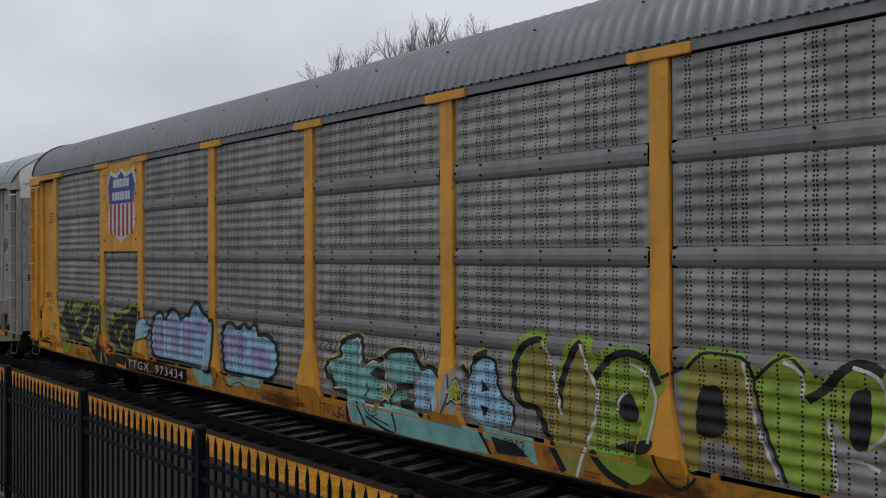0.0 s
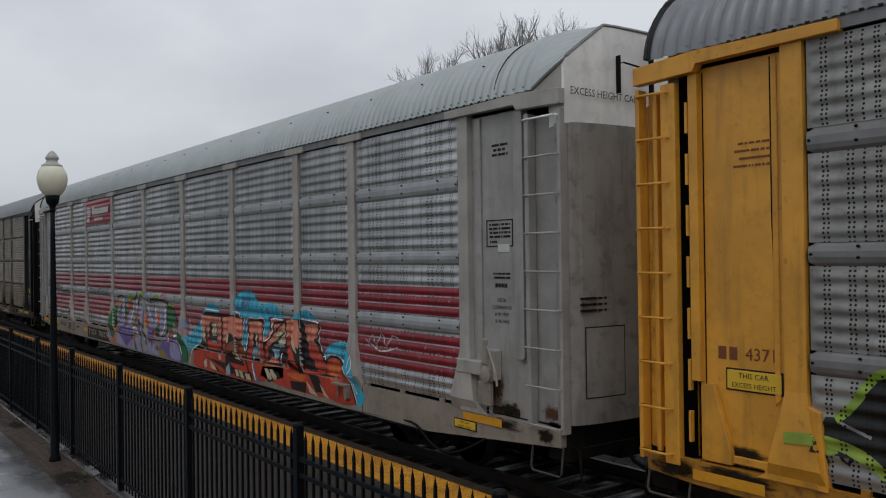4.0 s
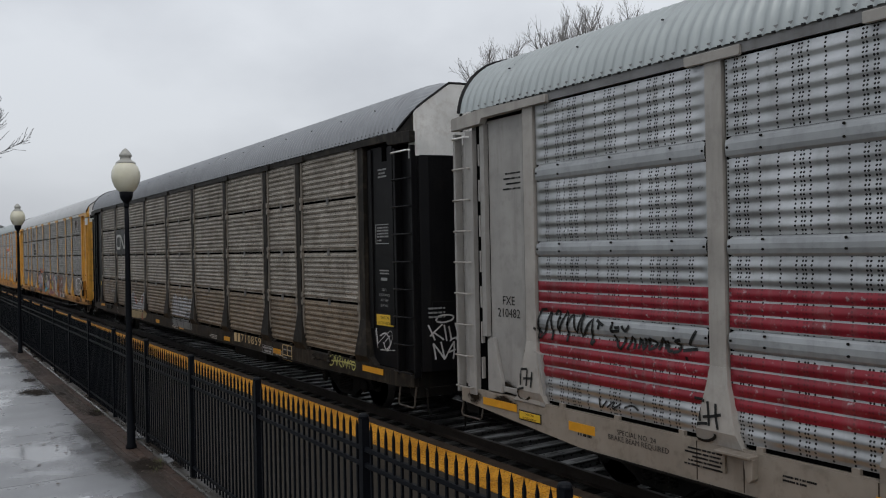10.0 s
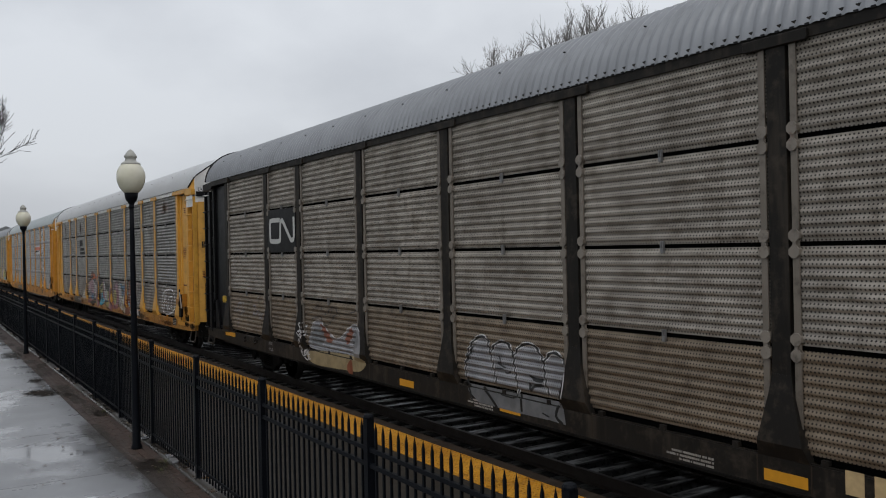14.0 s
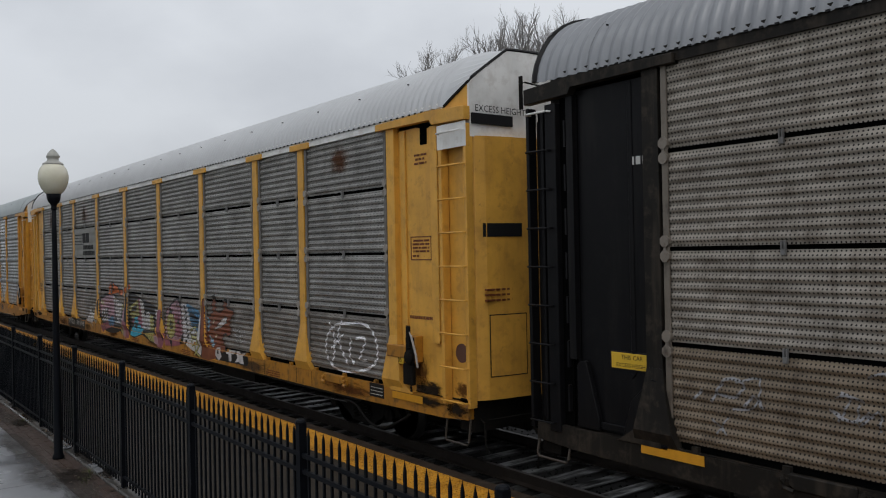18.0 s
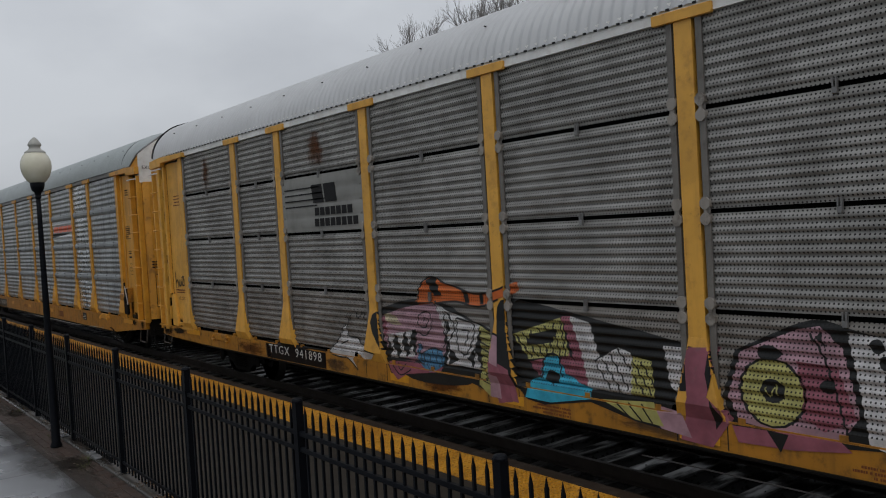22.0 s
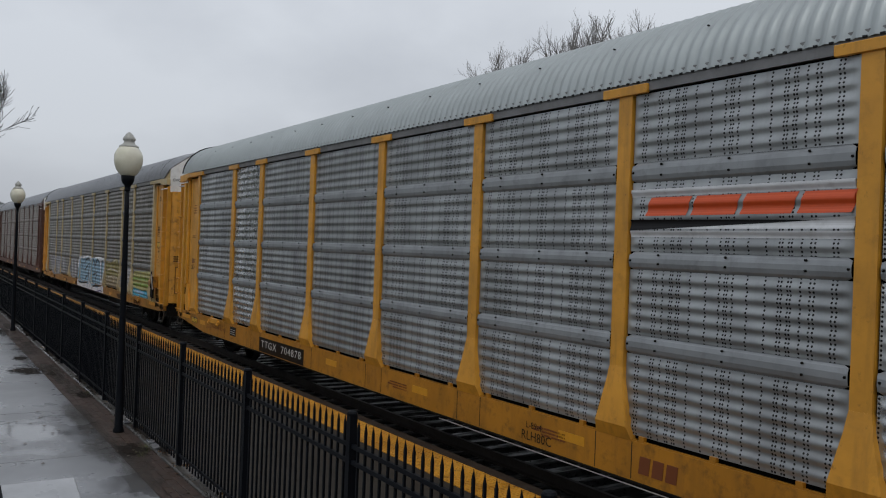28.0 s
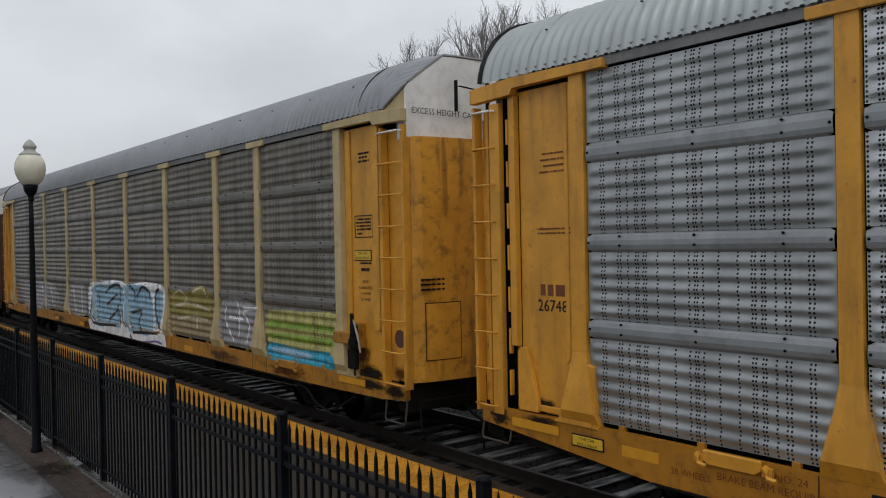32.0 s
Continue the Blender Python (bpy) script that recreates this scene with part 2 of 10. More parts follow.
EAVE_GREY = paint("eave_grey", (0.19, 0.19, 0.19), rough=0.5, metal=0.3, dirt=(0.07, 0.06, 0.05))
PANEL_A = sheet("weathered_zinc_panel", (0.293, 0.286, 0.273), (0.130, 0.117, 0.098), False, amount=0.6)
RED_RIDGES = [(1.06 + 0.1417 * (i + 0.02), 1.06 + 0.1417 * (i + 0.88)) for i in (2, 3, 4, 5)] + [(2.16 + 0.136 * (i + 0.02), 2.16 + 0.136 * (i + 0.88)) for i in (0, 1, 2)]
PANEL_B = sheet("silver_panel_red_stripes", (0.44, 0.45, 0.46), (0.22, 0.22, 0.21), False, metal=0.7, rough=0.34, stripes=RED_RIDGES, stripe=(0.27, 0.016, 0.03), amount=0.4)
PANEL_C = sheet("brown_grimed_panel", (0.335, 0.302, 0.258), (0.115, 0.09, 0.066), True, metal=0.15, rough=0.52, amount=0.75)
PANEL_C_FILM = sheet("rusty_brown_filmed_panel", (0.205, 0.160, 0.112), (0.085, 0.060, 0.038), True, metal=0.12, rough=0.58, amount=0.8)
PANEL_D = sheet("dull_grey_panel", (0.305, 0.298, 0.282), (0.12, 0.112, 0.10), True, metal=0.3, rough=0.46, amount=0.5)
# lowest panel row of the fourth car: darker and browner than PANEL_D
PANEL_D_LOW = sheet("road_filmed_grey_panel", (0.225, 0.208, 0.188), (0.09, 0.078, 0.064), True, metal=0.2, rough=0.52, amount=0.7)
PANEL_E = sheet("bright_zinc_panel", (0.345, 0.36, 0.365), (0.22, 0.225, 0.225), False, metal=0.6, rough=0.36, amount=0.3)
PANEL_E_NEW = sheet("new_zinc_panel", (0.47, 0.485, 0.49), (0.31, 0.315, 0.315), False, metal=0.75, rough=0.28, amount=0.2)
PANEL_F = sheet("aged_zinc_panel", (0.200, 0.186, 0.162), (0.092, 0.078, 0.057), False, amount=0.6)
PANEL_G = sheet("rusty_brown_panel", (0.24, 0.21, 0.18), (0.1, 0.065, 0.045), False, amount=0.6)
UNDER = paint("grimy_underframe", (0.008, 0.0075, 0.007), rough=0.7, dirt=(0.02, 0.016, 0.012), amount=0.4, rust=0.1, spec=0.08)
STEEL = paint("worn_wheel_steel", (0.05, 0.047, 0.044), rough=0.4, metal=0.7, dirt=(0.03, 0.024, 0.02))
RAIL_STEEL = paint("rail_steel", (0.045, 0.036, 0.03), rough=0.5, metal=0.6, dirt=(0.025, 0.015, 0.01), amount=0.6)
INK = plain("black_stencil", (0.010, 0.010, 0.011), spec=0.2)
# near-black for door seams and for shade painted into gaps
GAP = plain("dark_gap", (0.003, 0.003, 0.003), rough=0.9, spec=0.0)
WHITE_INK = plain("white_stencil", (0.52, 0.52, 0.50))
DULL_INK = plain("grey_stencil", (0.26, 0.26, 0.26))
GREASE = plain("brown_grease", (0.035, 0.026, 0.018), spec=0.2)
BROWN_INK = plain("brown_stencil", (0.16, 0.045, 0.012))
REFLECT = plain("orange_reflector", (0.62, 0.29, 0.02), rough=0.35, var=0.2)
PLATE = plain("yellow_placard", (0.66, 0.42, 0.03), rough=0.4)
BLUE = plain("blue_enamel", (0.02, 0.05, 0.27), rough=0.4)
RED = plain("red_enamel", (0.36, 0.025, 0.03), rough=0.4, var=0.2)
ORANGE = plain("orange_enamel", (0.62, 0.085, 0.018), rough=0.4)
FENCE_BLACK = paint("fence_black", (0.0028, 0.0038, 0.006), rough=0.5, dirt=(0.008, 0.008, 0.009), amount=0.2, streaks=0.1, spec=0.11)


def punched(n, dense):
    """The holes of a panel, on places that are no post or sill."""
    x, y, z = n.xyz()
    if not dense:
        mids = [(p, (p + q) / 2) for p, q in zip(POSTS, POSTS[1:])]
        y = n.math("SUBTRACT", y, stepped(n, y, [(0.0, 0.9)] + mids, 27.4))
    hole = holes_of(n, y, z, dense)
    return n.math("MULTIPLY", hole, n.math("MULTIPLY", n.math("GREATER_THAN", z, 1.05), n.math("GREATER_THAN", x, -1.5205)))


def spray(name, base, dense=False, holes=True):
    n = Net(name)
    c = n.mix(n.ramp(n.noise(5.0, 5), 0.3, 0.7), sc(base, 0.78), sc(base, 1.15))
    c = n.mix(n.math("MULTIPLY", n.ramp(n.noise(11.0, 6, 0.7), 0.55, 0.72), 0.35 if max(base) > 0.05 else 0.06), c, (0.13, 0.12, 0.11))
    if holes:
        # the same near-black for the unlit holes under the paint
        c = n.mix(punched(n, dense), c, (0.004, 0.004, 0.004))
    return n.done(c, 0.5, 0.0, 0.3)


TINTS = dict(
    black=(0.012, 0.013, 0.013), white=(0.52, 0.51, 0.51), lime=(0.21, 0.32, 0.04), olive=(0.25, 0.21, 0.05), sky=(0.25, 0.42, 0.55),
    lilac=(0.28, 0.275, 0.45), purple=(0.145, 0.105, 0.32), green=(0.02, 0.14, 0.05), orange=(0.55, 0.13, 0.03), red=(0.42, 0.05, 0.03),
    salmon=(0.60, 0.20, 0.13), cyan=(0.04, 0.36, 0.52), pink=(0.38, 0.23, 0.27), rose=(0.27, 0.09, 0.12), brown=(0.20, 0.062, 0.03),
    cream=(0.50, 0.44, 0.30), yellow=(0.40, 0.38, 0.13), blue=(0.07, 0.2, 0.34), silver=(0.27, 0.27, 0.28), steel=(0.15, 0.155, 0.16), sand=(0.30, 0.235, 0.13), magenta=(0.55, 0.12, 0.22),
    teal=(0.17, 0.37, 0.36), aqua=(0.24, 0.42, 0.56), leaf=(0.24, 0.33, 0.05), chalk=(0.78, 0.78, 0.80))
SPRAY = {k: spray("spray_" + k, v) for k, v in TINTS.items()}
SPRAY_FINE = {k: spray("fine_spray_" + k, v, True) for k, v in TINTS.items()}

# ---- mesh helpers ----


def mesh_of(name, bm, smooth=False):
    me = bpy.data.meshes.new(name)
    bmesh.ops.recalc_face_normals(bm, faces=bm.faces)
    bm.to_mesh(me)
    bm.free()
    if smooth:
        for f in me.polygons:
            f.use_smooth = True
    return me


def place(name, me, material, parent=None, m=None, label=""):
    """Links mesh data, which may be shared, as one object with its own material."""
    ob = new(name, me)
    if not me.materials:
        me.materials.append(None)
    ob.material_slots[0].link = "OBJECT"
    ob.material_slots[0].material = material
    ob.parent = parent
    if m is not None:
        ob.matrix_basis = m
    if label:
        ob["label"] = label
    return ob


def part(name, bm, material, parent, label="", m=None, smooth=False):
    return place(name, mesh_of(name, bm, smooth), material, parent, m, label)


def box(bm, x0, x1, y0, y1, z0, z1):
    v = [bm.verts.new(p) for p in ((x0, y0, z0), (x1, y0, z0), (x1, y1, z0), (x0, y1, z0), (x0, y0, z1), (x1, y0, z1), (x1, y1, z1), (x0, y1, z1))]
    for f in ((0, 3, 2, 1), (4, 5, 6, 7), (0, 1, 5, 4), (1, 2, 6, 5), (2, 3, 7, 6), (3, 0, 4, 7)):
        bm.faces.new([v[i] for i in f])
    return v


def boxes(*rows):
    bm = bmesh.new()
    for r in rows:
        box(bm, *r)
    return bm


def bevelled(bm, w=0.008, seg=1):
    bmesh.ops.bevel(bm, geom=list(bm.edges), offset=w, segments=seg, affect="EDGES", clamp_overlap=True)
    return bm


def prism(bm, outline, x0, x1):
    """A solid from an outline of (y, z), between two x."""
    a = [bm.verts.new((x0, y, z)) for y, z in outline]
    b = [bm.verts.new((x1, y, z)) for y, z in outline]
    bm.faces.new(a)
    bm.faces.new(b[::-1])
    for i in range(len(a)):
        j = (i + 1) % len(a)
        bm.faces.new((a[i], a[j], b[j], b[i]))
    return bm


def tube(bm, pts, radii, n=6):
    """A round bar along points, with a radius at each."""
    rings = []
    pts = [Vector(p) for p in pts]
    for i, p in enumerate(pts):
        d = (pts[min(i + 1, len(pts) - 1)] - pts[max(i - 1, 0)]).normalized()
        u = d.orthogonal().normalized()
        v = d.cross(u)
        r = radii[i] if isinstance(radii, (list, tuple)) else radii
        rings.append([bm.verts.new(p + r * (math.cos(2 * math.pi * k / n) * u + math.sin(2 * math.pi * k / n) * v)) for k in range(n)])
    for a, b in zip(rings, rings[1:]):
        for k in range(n):
            bm.faces.new((a[k], a[(k + 1) % n], b[(k + 1) % n], b[k]))
    bm.faces.new(rings[0][::-1])
    bm.faces.new(rings[-1])
    return bm


def lathe(bm, profile, n=20, axis="z", centre=(0, 0, 0)):
    """A turned body from (radius, height) pairs."""
    rings = []
    c = Vector(centre)
    for r, h in profile:
        ring = []
        for k in range(n):
            a = 2 * math.pi * k / n
            p = (r * math.cos(a), r * math.sin(a), h)
            if axis == "x":
                p = (h, r * math.cos(a), r * math.sin(a))
            ring.append(bm.verts.new(c + Vector(p)))
        rings.append(ring)
    for a, b in zip(rings, rings[1:]):
        for k in range(n):
            bm.faces.new((a[k], a[(k + 1) % n], b[(k + 1) % n], b[k]))
    bm.faces.new(rings[0][::-1])
    bm.faces.new(rings[-1])
    return bm


def words(text, size, material, parent, m, label="painted lettering", spacing=1.0, name="lettering", width=None):
    """Lettering in the built-in font, as thin meshes: large letters one by one, small writing as one piece."""
    cu = bpy.data.curves.new("lettering", "FONT")
    cu.body, cu.size, cu.align_x, cu.align_y, cu.space_character = text, size, "CENTER", "CENTER", spacing
    cu.resolution_u = 2
    tmp = bpy.data.objects.new("lettering", cu)
    me = bpy.data.meshes.new_from_object(tmp)
    bpy.data.objects.remove(tmp)
    bpy.data.curves.remove(cu)
    me.materials.clear()
    if width:
        k = width / (max(v.co.x for v in me.vertices) - min(v.co.x for v in me.vertices))
        for v in me.vertices:
            v.co.x *= k
    if size < 0.15:
        place(name, me, material, parent, m, label)["kind"] = "stuff"
        return
    bm = bmesh.new()
    bm.from_mesh(me)
    bpy.data.meshes.remove(me)
    left = set(bm.faces)
    while left:
        todo, letter = [left.pop()], []
        while todo:
            f = todo.pop()
            letter.append(f)
            for e in f.edges:
                for g in e.link_faces:
                    if g in left:
                        left.discard(g)
                        todo.append(g)
        vs = {v: k for k, v in enumerate({v for f in letter for v in f.verts})}
        one = bpy.data.meshes.new("letter")
        one.from_pydata([tuple(v.co) for v in vs], [], [[vs[v] for v in f.verts] for f in letter])
        place("letter", one, material, parent, m, label)
    bm.free()


def on_side(y, z, x=-1.524, width=1.0):
    """The pose of lettering on a car's near side: it reads towards the front."""
    return Matrix(((0, 0, -1, x), (-width, 0, 0, y), (0, 1, 0, z), (0, 0, 0, 1)))


# ---- railcar ----
LENGTH, HALF = 27.4, 1.52
LOW = [0.72, 0.56, 0.70, 0.70, 0.55, 0.70, 0.70]
TOP, BOTTOM = 4.78, 1.04
BANDS = [(1.93, 2.14), (2.86, 3.06), (3.82, 4.04)]
ROWS_WIDE = [(1.04, 1.93), (2.14, 2.86), (3.06, 3.82), (4.04, 4.80)]
ROWS_FINE = [(1.06, 2.0), (2.045, 2.95), (2.995, 3.93), (3.975, 4.83)]
SHEET = -HALF + 0.085
RIDGE, GROOVE = 0.145, 0.100


def ridge_points(z0, z1, pitch, deep, flat):
    """The (height, depth) pairs of a corrugated sheet between two heights."""
    n = max(1, round((z1 - z0 - 0.04) / pitch))
    p = (z1 - z0 - 0.04) / n
    pts = [(z0, deep)]
    for i in range(n):
        b = z0 + 0.02 + i * p
        for u, d in ((0.06, deep), (0.15, 0.86 * deep), (0.25, 0.5 * deep), (0.35, 0.14 * deep), (0.44, 0.0), (0.44 + flat, 0.08 * deep), (0.56 + flat, 0.36 * deep), (0.68 + flat, 0.76 * deep), (0.94, deep)):
            pts.append((b + u * p, d))
    pts.append((z1, deep))
    return pts


PROFILE = {False: [ridge_points(a, b, RIDGE, 0.020, 0.12) for a, b in ROWS_WIDE],
           True: [ridge_points(a, b, GROOVE, 0.027, 0.16) for a, b in ROWS_FINE]}


# the flared foot of a post: height, how much wider on each side, how far it stands out
FOOT = ((0.98, 0.175, 0.004), (1.125, 0.14, 0.064), (1.58, 0.03, 0.022), (1.70, 0.012, 0.008), (1.765, 0.0, 0.0015))


def surface(y, z, fine, posts):
    """How far out (x) the near side of a car lies at a place on it."""
    if z < 0.98:
        return -HALF
    for p in posts:
        if abs(y - p) < POST_HALF + float(np.interp(z, [f[0] for f in FOOT], [f[1] for f in FOOT])):
            return -HALF - float(np.interp(z, [f[0] for f in FOOT], [f[2] for f in FOOT]))
        if z > 1.75 and abs(y - p) < POST_HALF + 0.022:
            return -HALF + 0.066
    if y > posts[-1] and 0.95 < z < 1.65 and y < float(np.interp(z, (0.955, 1.40, 1.66), (26.04, 25.90, 25.62))):
        return -HALF - 0.022
    if y < posts[0] or y > posts[-1]:
        return SHEET
    for pts in PROFILE[fine]:
        if pts[0][0] <= z <= pts[-1][0]:
            for (a, da), (b, db) in zip(pts, pts[1:]):
                if a <= z <= b:
                    return -HALF + 0.018 + da + (db - da) * (z - a) / max(1e-6, b - a)
    for z0, z1 in BANDS:
        if not fine and z0 <= z <= z1:
            return -HALF + float(np.interp(min(z - z0, z1 - z), (0.0, 0.03, 0.075), (0.045, 0.022, 0.010)))
    return -HALF + 0.02


def decal(outlines, material, parent, fine, name="graffiti", label="", lift=0.004):
    """Paint on a car's side: outlines of (y, z), laid over sill, posts and ridges."""
    posts = POSTS_OF[parent.name]
    bm = bmesh.new()
    for pts in outlines:
        vs = [bm.verts.new((0, y, z)) for y, z in pts]
        if len(vs) > 2:
            bm.faces.new(vs)
    bmesh.ops.remove_doubles(bm, verts=list(bm.verts), dist=0.0004)
    ys, zs = [v.co.y for v in bm.verts], [v.co.z for v in bm.verts]
    bmesh.ops.triangulate(bm, faces=list(bm.faces))
    cuts = [0.978, 0.982] + [f[0] for f in FOOT[1:]]
    for pts in PROFILE[fine]:
        cuts += [a for a, _ in pts]
    if not fine:
        cuts += [z + d for a, b in BANDS for z, d in ((a, 0.03), (a, 0.075), (b, -0.075), (b, -0.03))]
    for c in cuts:
        if min(zs) < c < max(zs):
            bmesh.ops.bisect_plane(bm, geom=list(bm.verts) + list(bm.edges) + list(bm.faces), plane_co=(0, 0, c), plane_no=(0, 0, 1), dist=1e-5)
    for p in posts:
        for s in (-0.27, -0.245, -0.22, -0.195, -0.17, -0.15, -0.13, -POST_HALF - 0.024, -POST_HALF - 0.021, -POST_HALF - 0.001, -POST_HALF + 0.001, POST_HALF - 0.001, POST_HALF + 0.001, POST_HALF + 0.021, POST_HALF + 0.024, 0.13, 0.15, 0.17, 0.195, 0.22, 0.245, 0.27):
            if min(ys) < p + s < max(ys):
                bmesh.ops.bisect_plane(bm, geom=list(bm.verts) + list(bm.edges) + list(bm.faces), plane_co=(0, p + s, 0), plane_no=(0, 1, 0), dist=1e-5)
    for v in bm.verts:
        v.co.z = max(v.co.z, LOW[int(parent.name[-3:]) if parent.name[-3:].isdigit() else 0] + 0.012)
        v.co.x = surface(v.co.y, v.co.z, fine, posts) - lift
    me = bpy.data.meshes.new(name)
    bmesh.ops.recalc_face_normals(bm, faces=bm.faces)
    bm.to_mesh(me)
    bm.free()
    return place(name, me, material, parent, None, label)


def stroke(pts, w):
    """The outline of a painted line of width w through points."""
    left, right = [], []
    for i, (y, z) in enumerate(pts):
        a, b = pts[max(0, i - 1)], pts[min(len(pts) - 1, i + 1)]
        dy, dz = b[0] - a[0], b[1] - a[1]
        k = max(1e-6, math.hypot(dy, dz))
        left.append((y - dz / k * w / 2, z + dy / k * w / 2))
        right.append((y + dz / k * w / 2, z - dy / k * w / 2))
    return [[left[i], left[i + 1], right[i + 1], right[i]] for i in range(len(pts) - 1)]


def rounded(pts, n=4, closed=True):
    """A smooth outline through a few points."""
    out, c = [], len(pts)
    for i in range(c if closed else c - 1):
        if closed:
            p = [pts[(i + k - 1) % c] for k in range(4)]
        else:
            p = [pts[min(max(i + k - 1, 0), c - 1)] for k in range(4)]
        for s in range(n):
            t = s / n
            out.append(tuple(0.5 * (2 * p[1][j] + (p[2][j] - p[0][j]) * t + (2 * p[0][j] - 5 * p[1][j] + 4 * p[2][j] - p[3][j]) * t * t
                                    + (3 * p[1][j] - p[0][j] - 3 * p[2][j] + p[3][j]) * t ** 3) for j in (0, 1)))
    return out if closed else out + [pts[-1]]


SHARED = {}


def shared(key, make):
    if key not in SHARED:
        SHARED[key] = make()
    return SHARED[key]


def panel_mesh(width, pts):
    bm = bmesh.new()
    cols = ((0, 1.0), (0.03, 1.0), (0.10, 0.0), (width - 0.10, 0.0), (width - 0.03, 1.0), (width, 1.0))
    deep = max(d for _, d in pts)
    grid = [[bm.verts.new((-HALF + 0.018 + (d + (deep - d) * k), y - width / 2, z)) for y, k in cols] for z, d in pts]
    for a, b in zip(grid, grid[1:]):
        for i in range(len(cols) - 1):
            bm.faces.new((a[i + 1], a[i], b[i], b[i + 1]))
    me = bpy.data.meshes.new("side_panel")
    bm.to_mesh(me)
    bm.free()
    for f in me.polygons:
        f.use_smooth = True
    return me


def band_mesh(width, z0, z1):
    bm = bmesh.new()
    x = -HALF
    out = [(x + 0.045, z0), (x + 0.022, z0 + 0.03), (x + 0.010, z0 + 0.075), (x + 0.010, z1 - 0.075), (x + 0.022, z1 - 0.03), (x + 0.045, z1)]
    rows = []
    for y, cut in ((-width / 2 + 0.005, 0.03), (-width / 2 + 0.06, 0.0), (width / 2 - 0.06, 0.0), (width / 2 - 0.005, 0.03)):
        rows.append([bm.verts.new((px, y, pz + (cut if i == 0 else -cut if i == 5 else 0))) for i, (px, pz) in enumerate(out)])
    for a, b in zip(rows, rows[1:]):
        for i in range(5):
            bm.faces.new((a[i], b[i], b[i + 1], a[i + 1]))
    return mesh_of("stiffener_band", bm)


def bolts_mesh(width, z0, z1):
    bm = bmesh.new()
    n = 3 if width > 2 else 2
    ys = [width * (i + 0.5) / n - width / 2 for i in range(n)] + [-width / 2 + 0.03, width / 2 - 0.03]
    for y in ys:
        for z in ((z0 + 0.07, z1 - 0.035) if abs(y) < width / 2 - 0.1 else ((z0 + z1) / 2,)):
            lathe(bm, ((0.014, -HALF + 0.014), (0.013, -HALF - 0.002), (0.006, -HALF - 0.007)), 6, "x", (0, y, z))
    return mesh_of("bolts", bm)


def post_mesh(half=POST_HALF):
    bm = bmesh.new()
    prism(bm, ((-half, 1.75), (half, 1.75), (half, 4.80), (-half, 4.80)), -HALF, -HALF + 0.11)
    rows = [[bm.verts.new(p) for p in ((-HALF - d, -half - w, z), (-HALF - d, half + w, z), (-HALF + 0.10, half + w, z), (-HALF + 0.10, -half - w, z))] for z, w, d in FOOT]
    for a, b in zip(rows, rows[1:]):
        for i in range(4):
            bm.faces.new((a[i], a[(i + 1) % 4], b[(i + 1) % 4], b[i]))
    bm.faces.new(rows[0])
    bm.faces.new(rows[-1])
    return mesh_of("post", bm)


def cap_mesh():
    bm = bmesh.new()
    prism(bm, ((-0.33, 4.80), (0.33, 4.80), (0.34, 4.82), (0.34, 4.905), (-0.34, 4.905), (-0.34, 4.82)), -HALF - 0.03, -HALF + 0.02)
    return mesh_of("post_cap", bevelled(bm, 0.006))


ROOF = [(0.0, 4.93), (0.012, 5.02), (0.045, 5.14), (0.095, 5.25), (0.16, 5.35), (0.24, 5.45), (0.35, 5.55), (0.48, 5.64), (0.64, 5.71), (0.90, 5.78), (1.22, 5.82), (1.52, 5.83)]


def roof_mesh(y0, y1, lift=0.0):
    """Corrugated roof sheet with ridges across the car."""
    half = [(-HALF + x, z + lift) for x, z in ROOF]
    arc = half + [(-x, z) for x, z in half[-2::-1]]
    ys, y, k = [], y0, 0
    pitch = 0.152
    n = int((y1 - y0) / pitch)
    for i in range(n):
        for u, d in ((0.0, 0.0), (0.20, 0.003), (0.36, 0.020), (0.50, 0.027), (0.66, 0.024), (0.84, 0.005)):
            ys.append((y0 + (i + u) * (y1 - y0) / n, d))
    ys.append((y1, 0.0))
    bm = bmesh.new()
    nor = []
    for i in range(len(arc)):
        a, b = arc[max(0, i - 1)], arc[min(len(arc) - 1, i + 1)]
        dx, dz = b[0] - a[0], b[1] - a[1]
        L = math.hypot(dx, dz)
        nor.append((-dz / L, dx / L))
    rows = [[bm.verts.new((x + nx * d, yy, z + nz * d)) for (x, z), (nx, nz) in zip(arc, nor)] for yy, d in ys]
    for a, b in zip(rows, rows[1:]):
        for i in range(len(arc) - 1):
            bm.faces.new((a[i], a[i + 1], b[i + 1], b[i]))
    me = bpy.data.meshes.new("roof")
    bm.to_mesh(me)
    bm.free()
    for f in me.polygons:
        f.use_smooth = True
    return me


def eave_mesh():
    bm = bmesh.new()
    for s in (-1, 1):
        prism(bm, ((0.5, 4.825), (LENGTH - 0.5, 4.825), (LENGTH - 0.5, 5.0), (0.5, 5.0)), s * (HALF - 0.005), s * (HALF - 0.09))
    return mesh_of("eave_beam", bm)


def rivets_mesh():
    bm = bmesh.new()
    n = int((LENGTH - 1.9) / 0.152)
    for i in range(n):
        y = 0.95 + (i + 0.08) * (LENGTH - 1.9) / n
        box(bm, -HALF - 0.014, -HALF + 0.006, y - 0.008, y + 0.030, 4.926, 4.946)
        if i % 9 == 4:
            box(bm, -HALF + 0.185, -HALF + 0.215, y - 0.008, y + 0.008, 5.435, 5.45)
    return mesh_of("roof_bolts", bm)


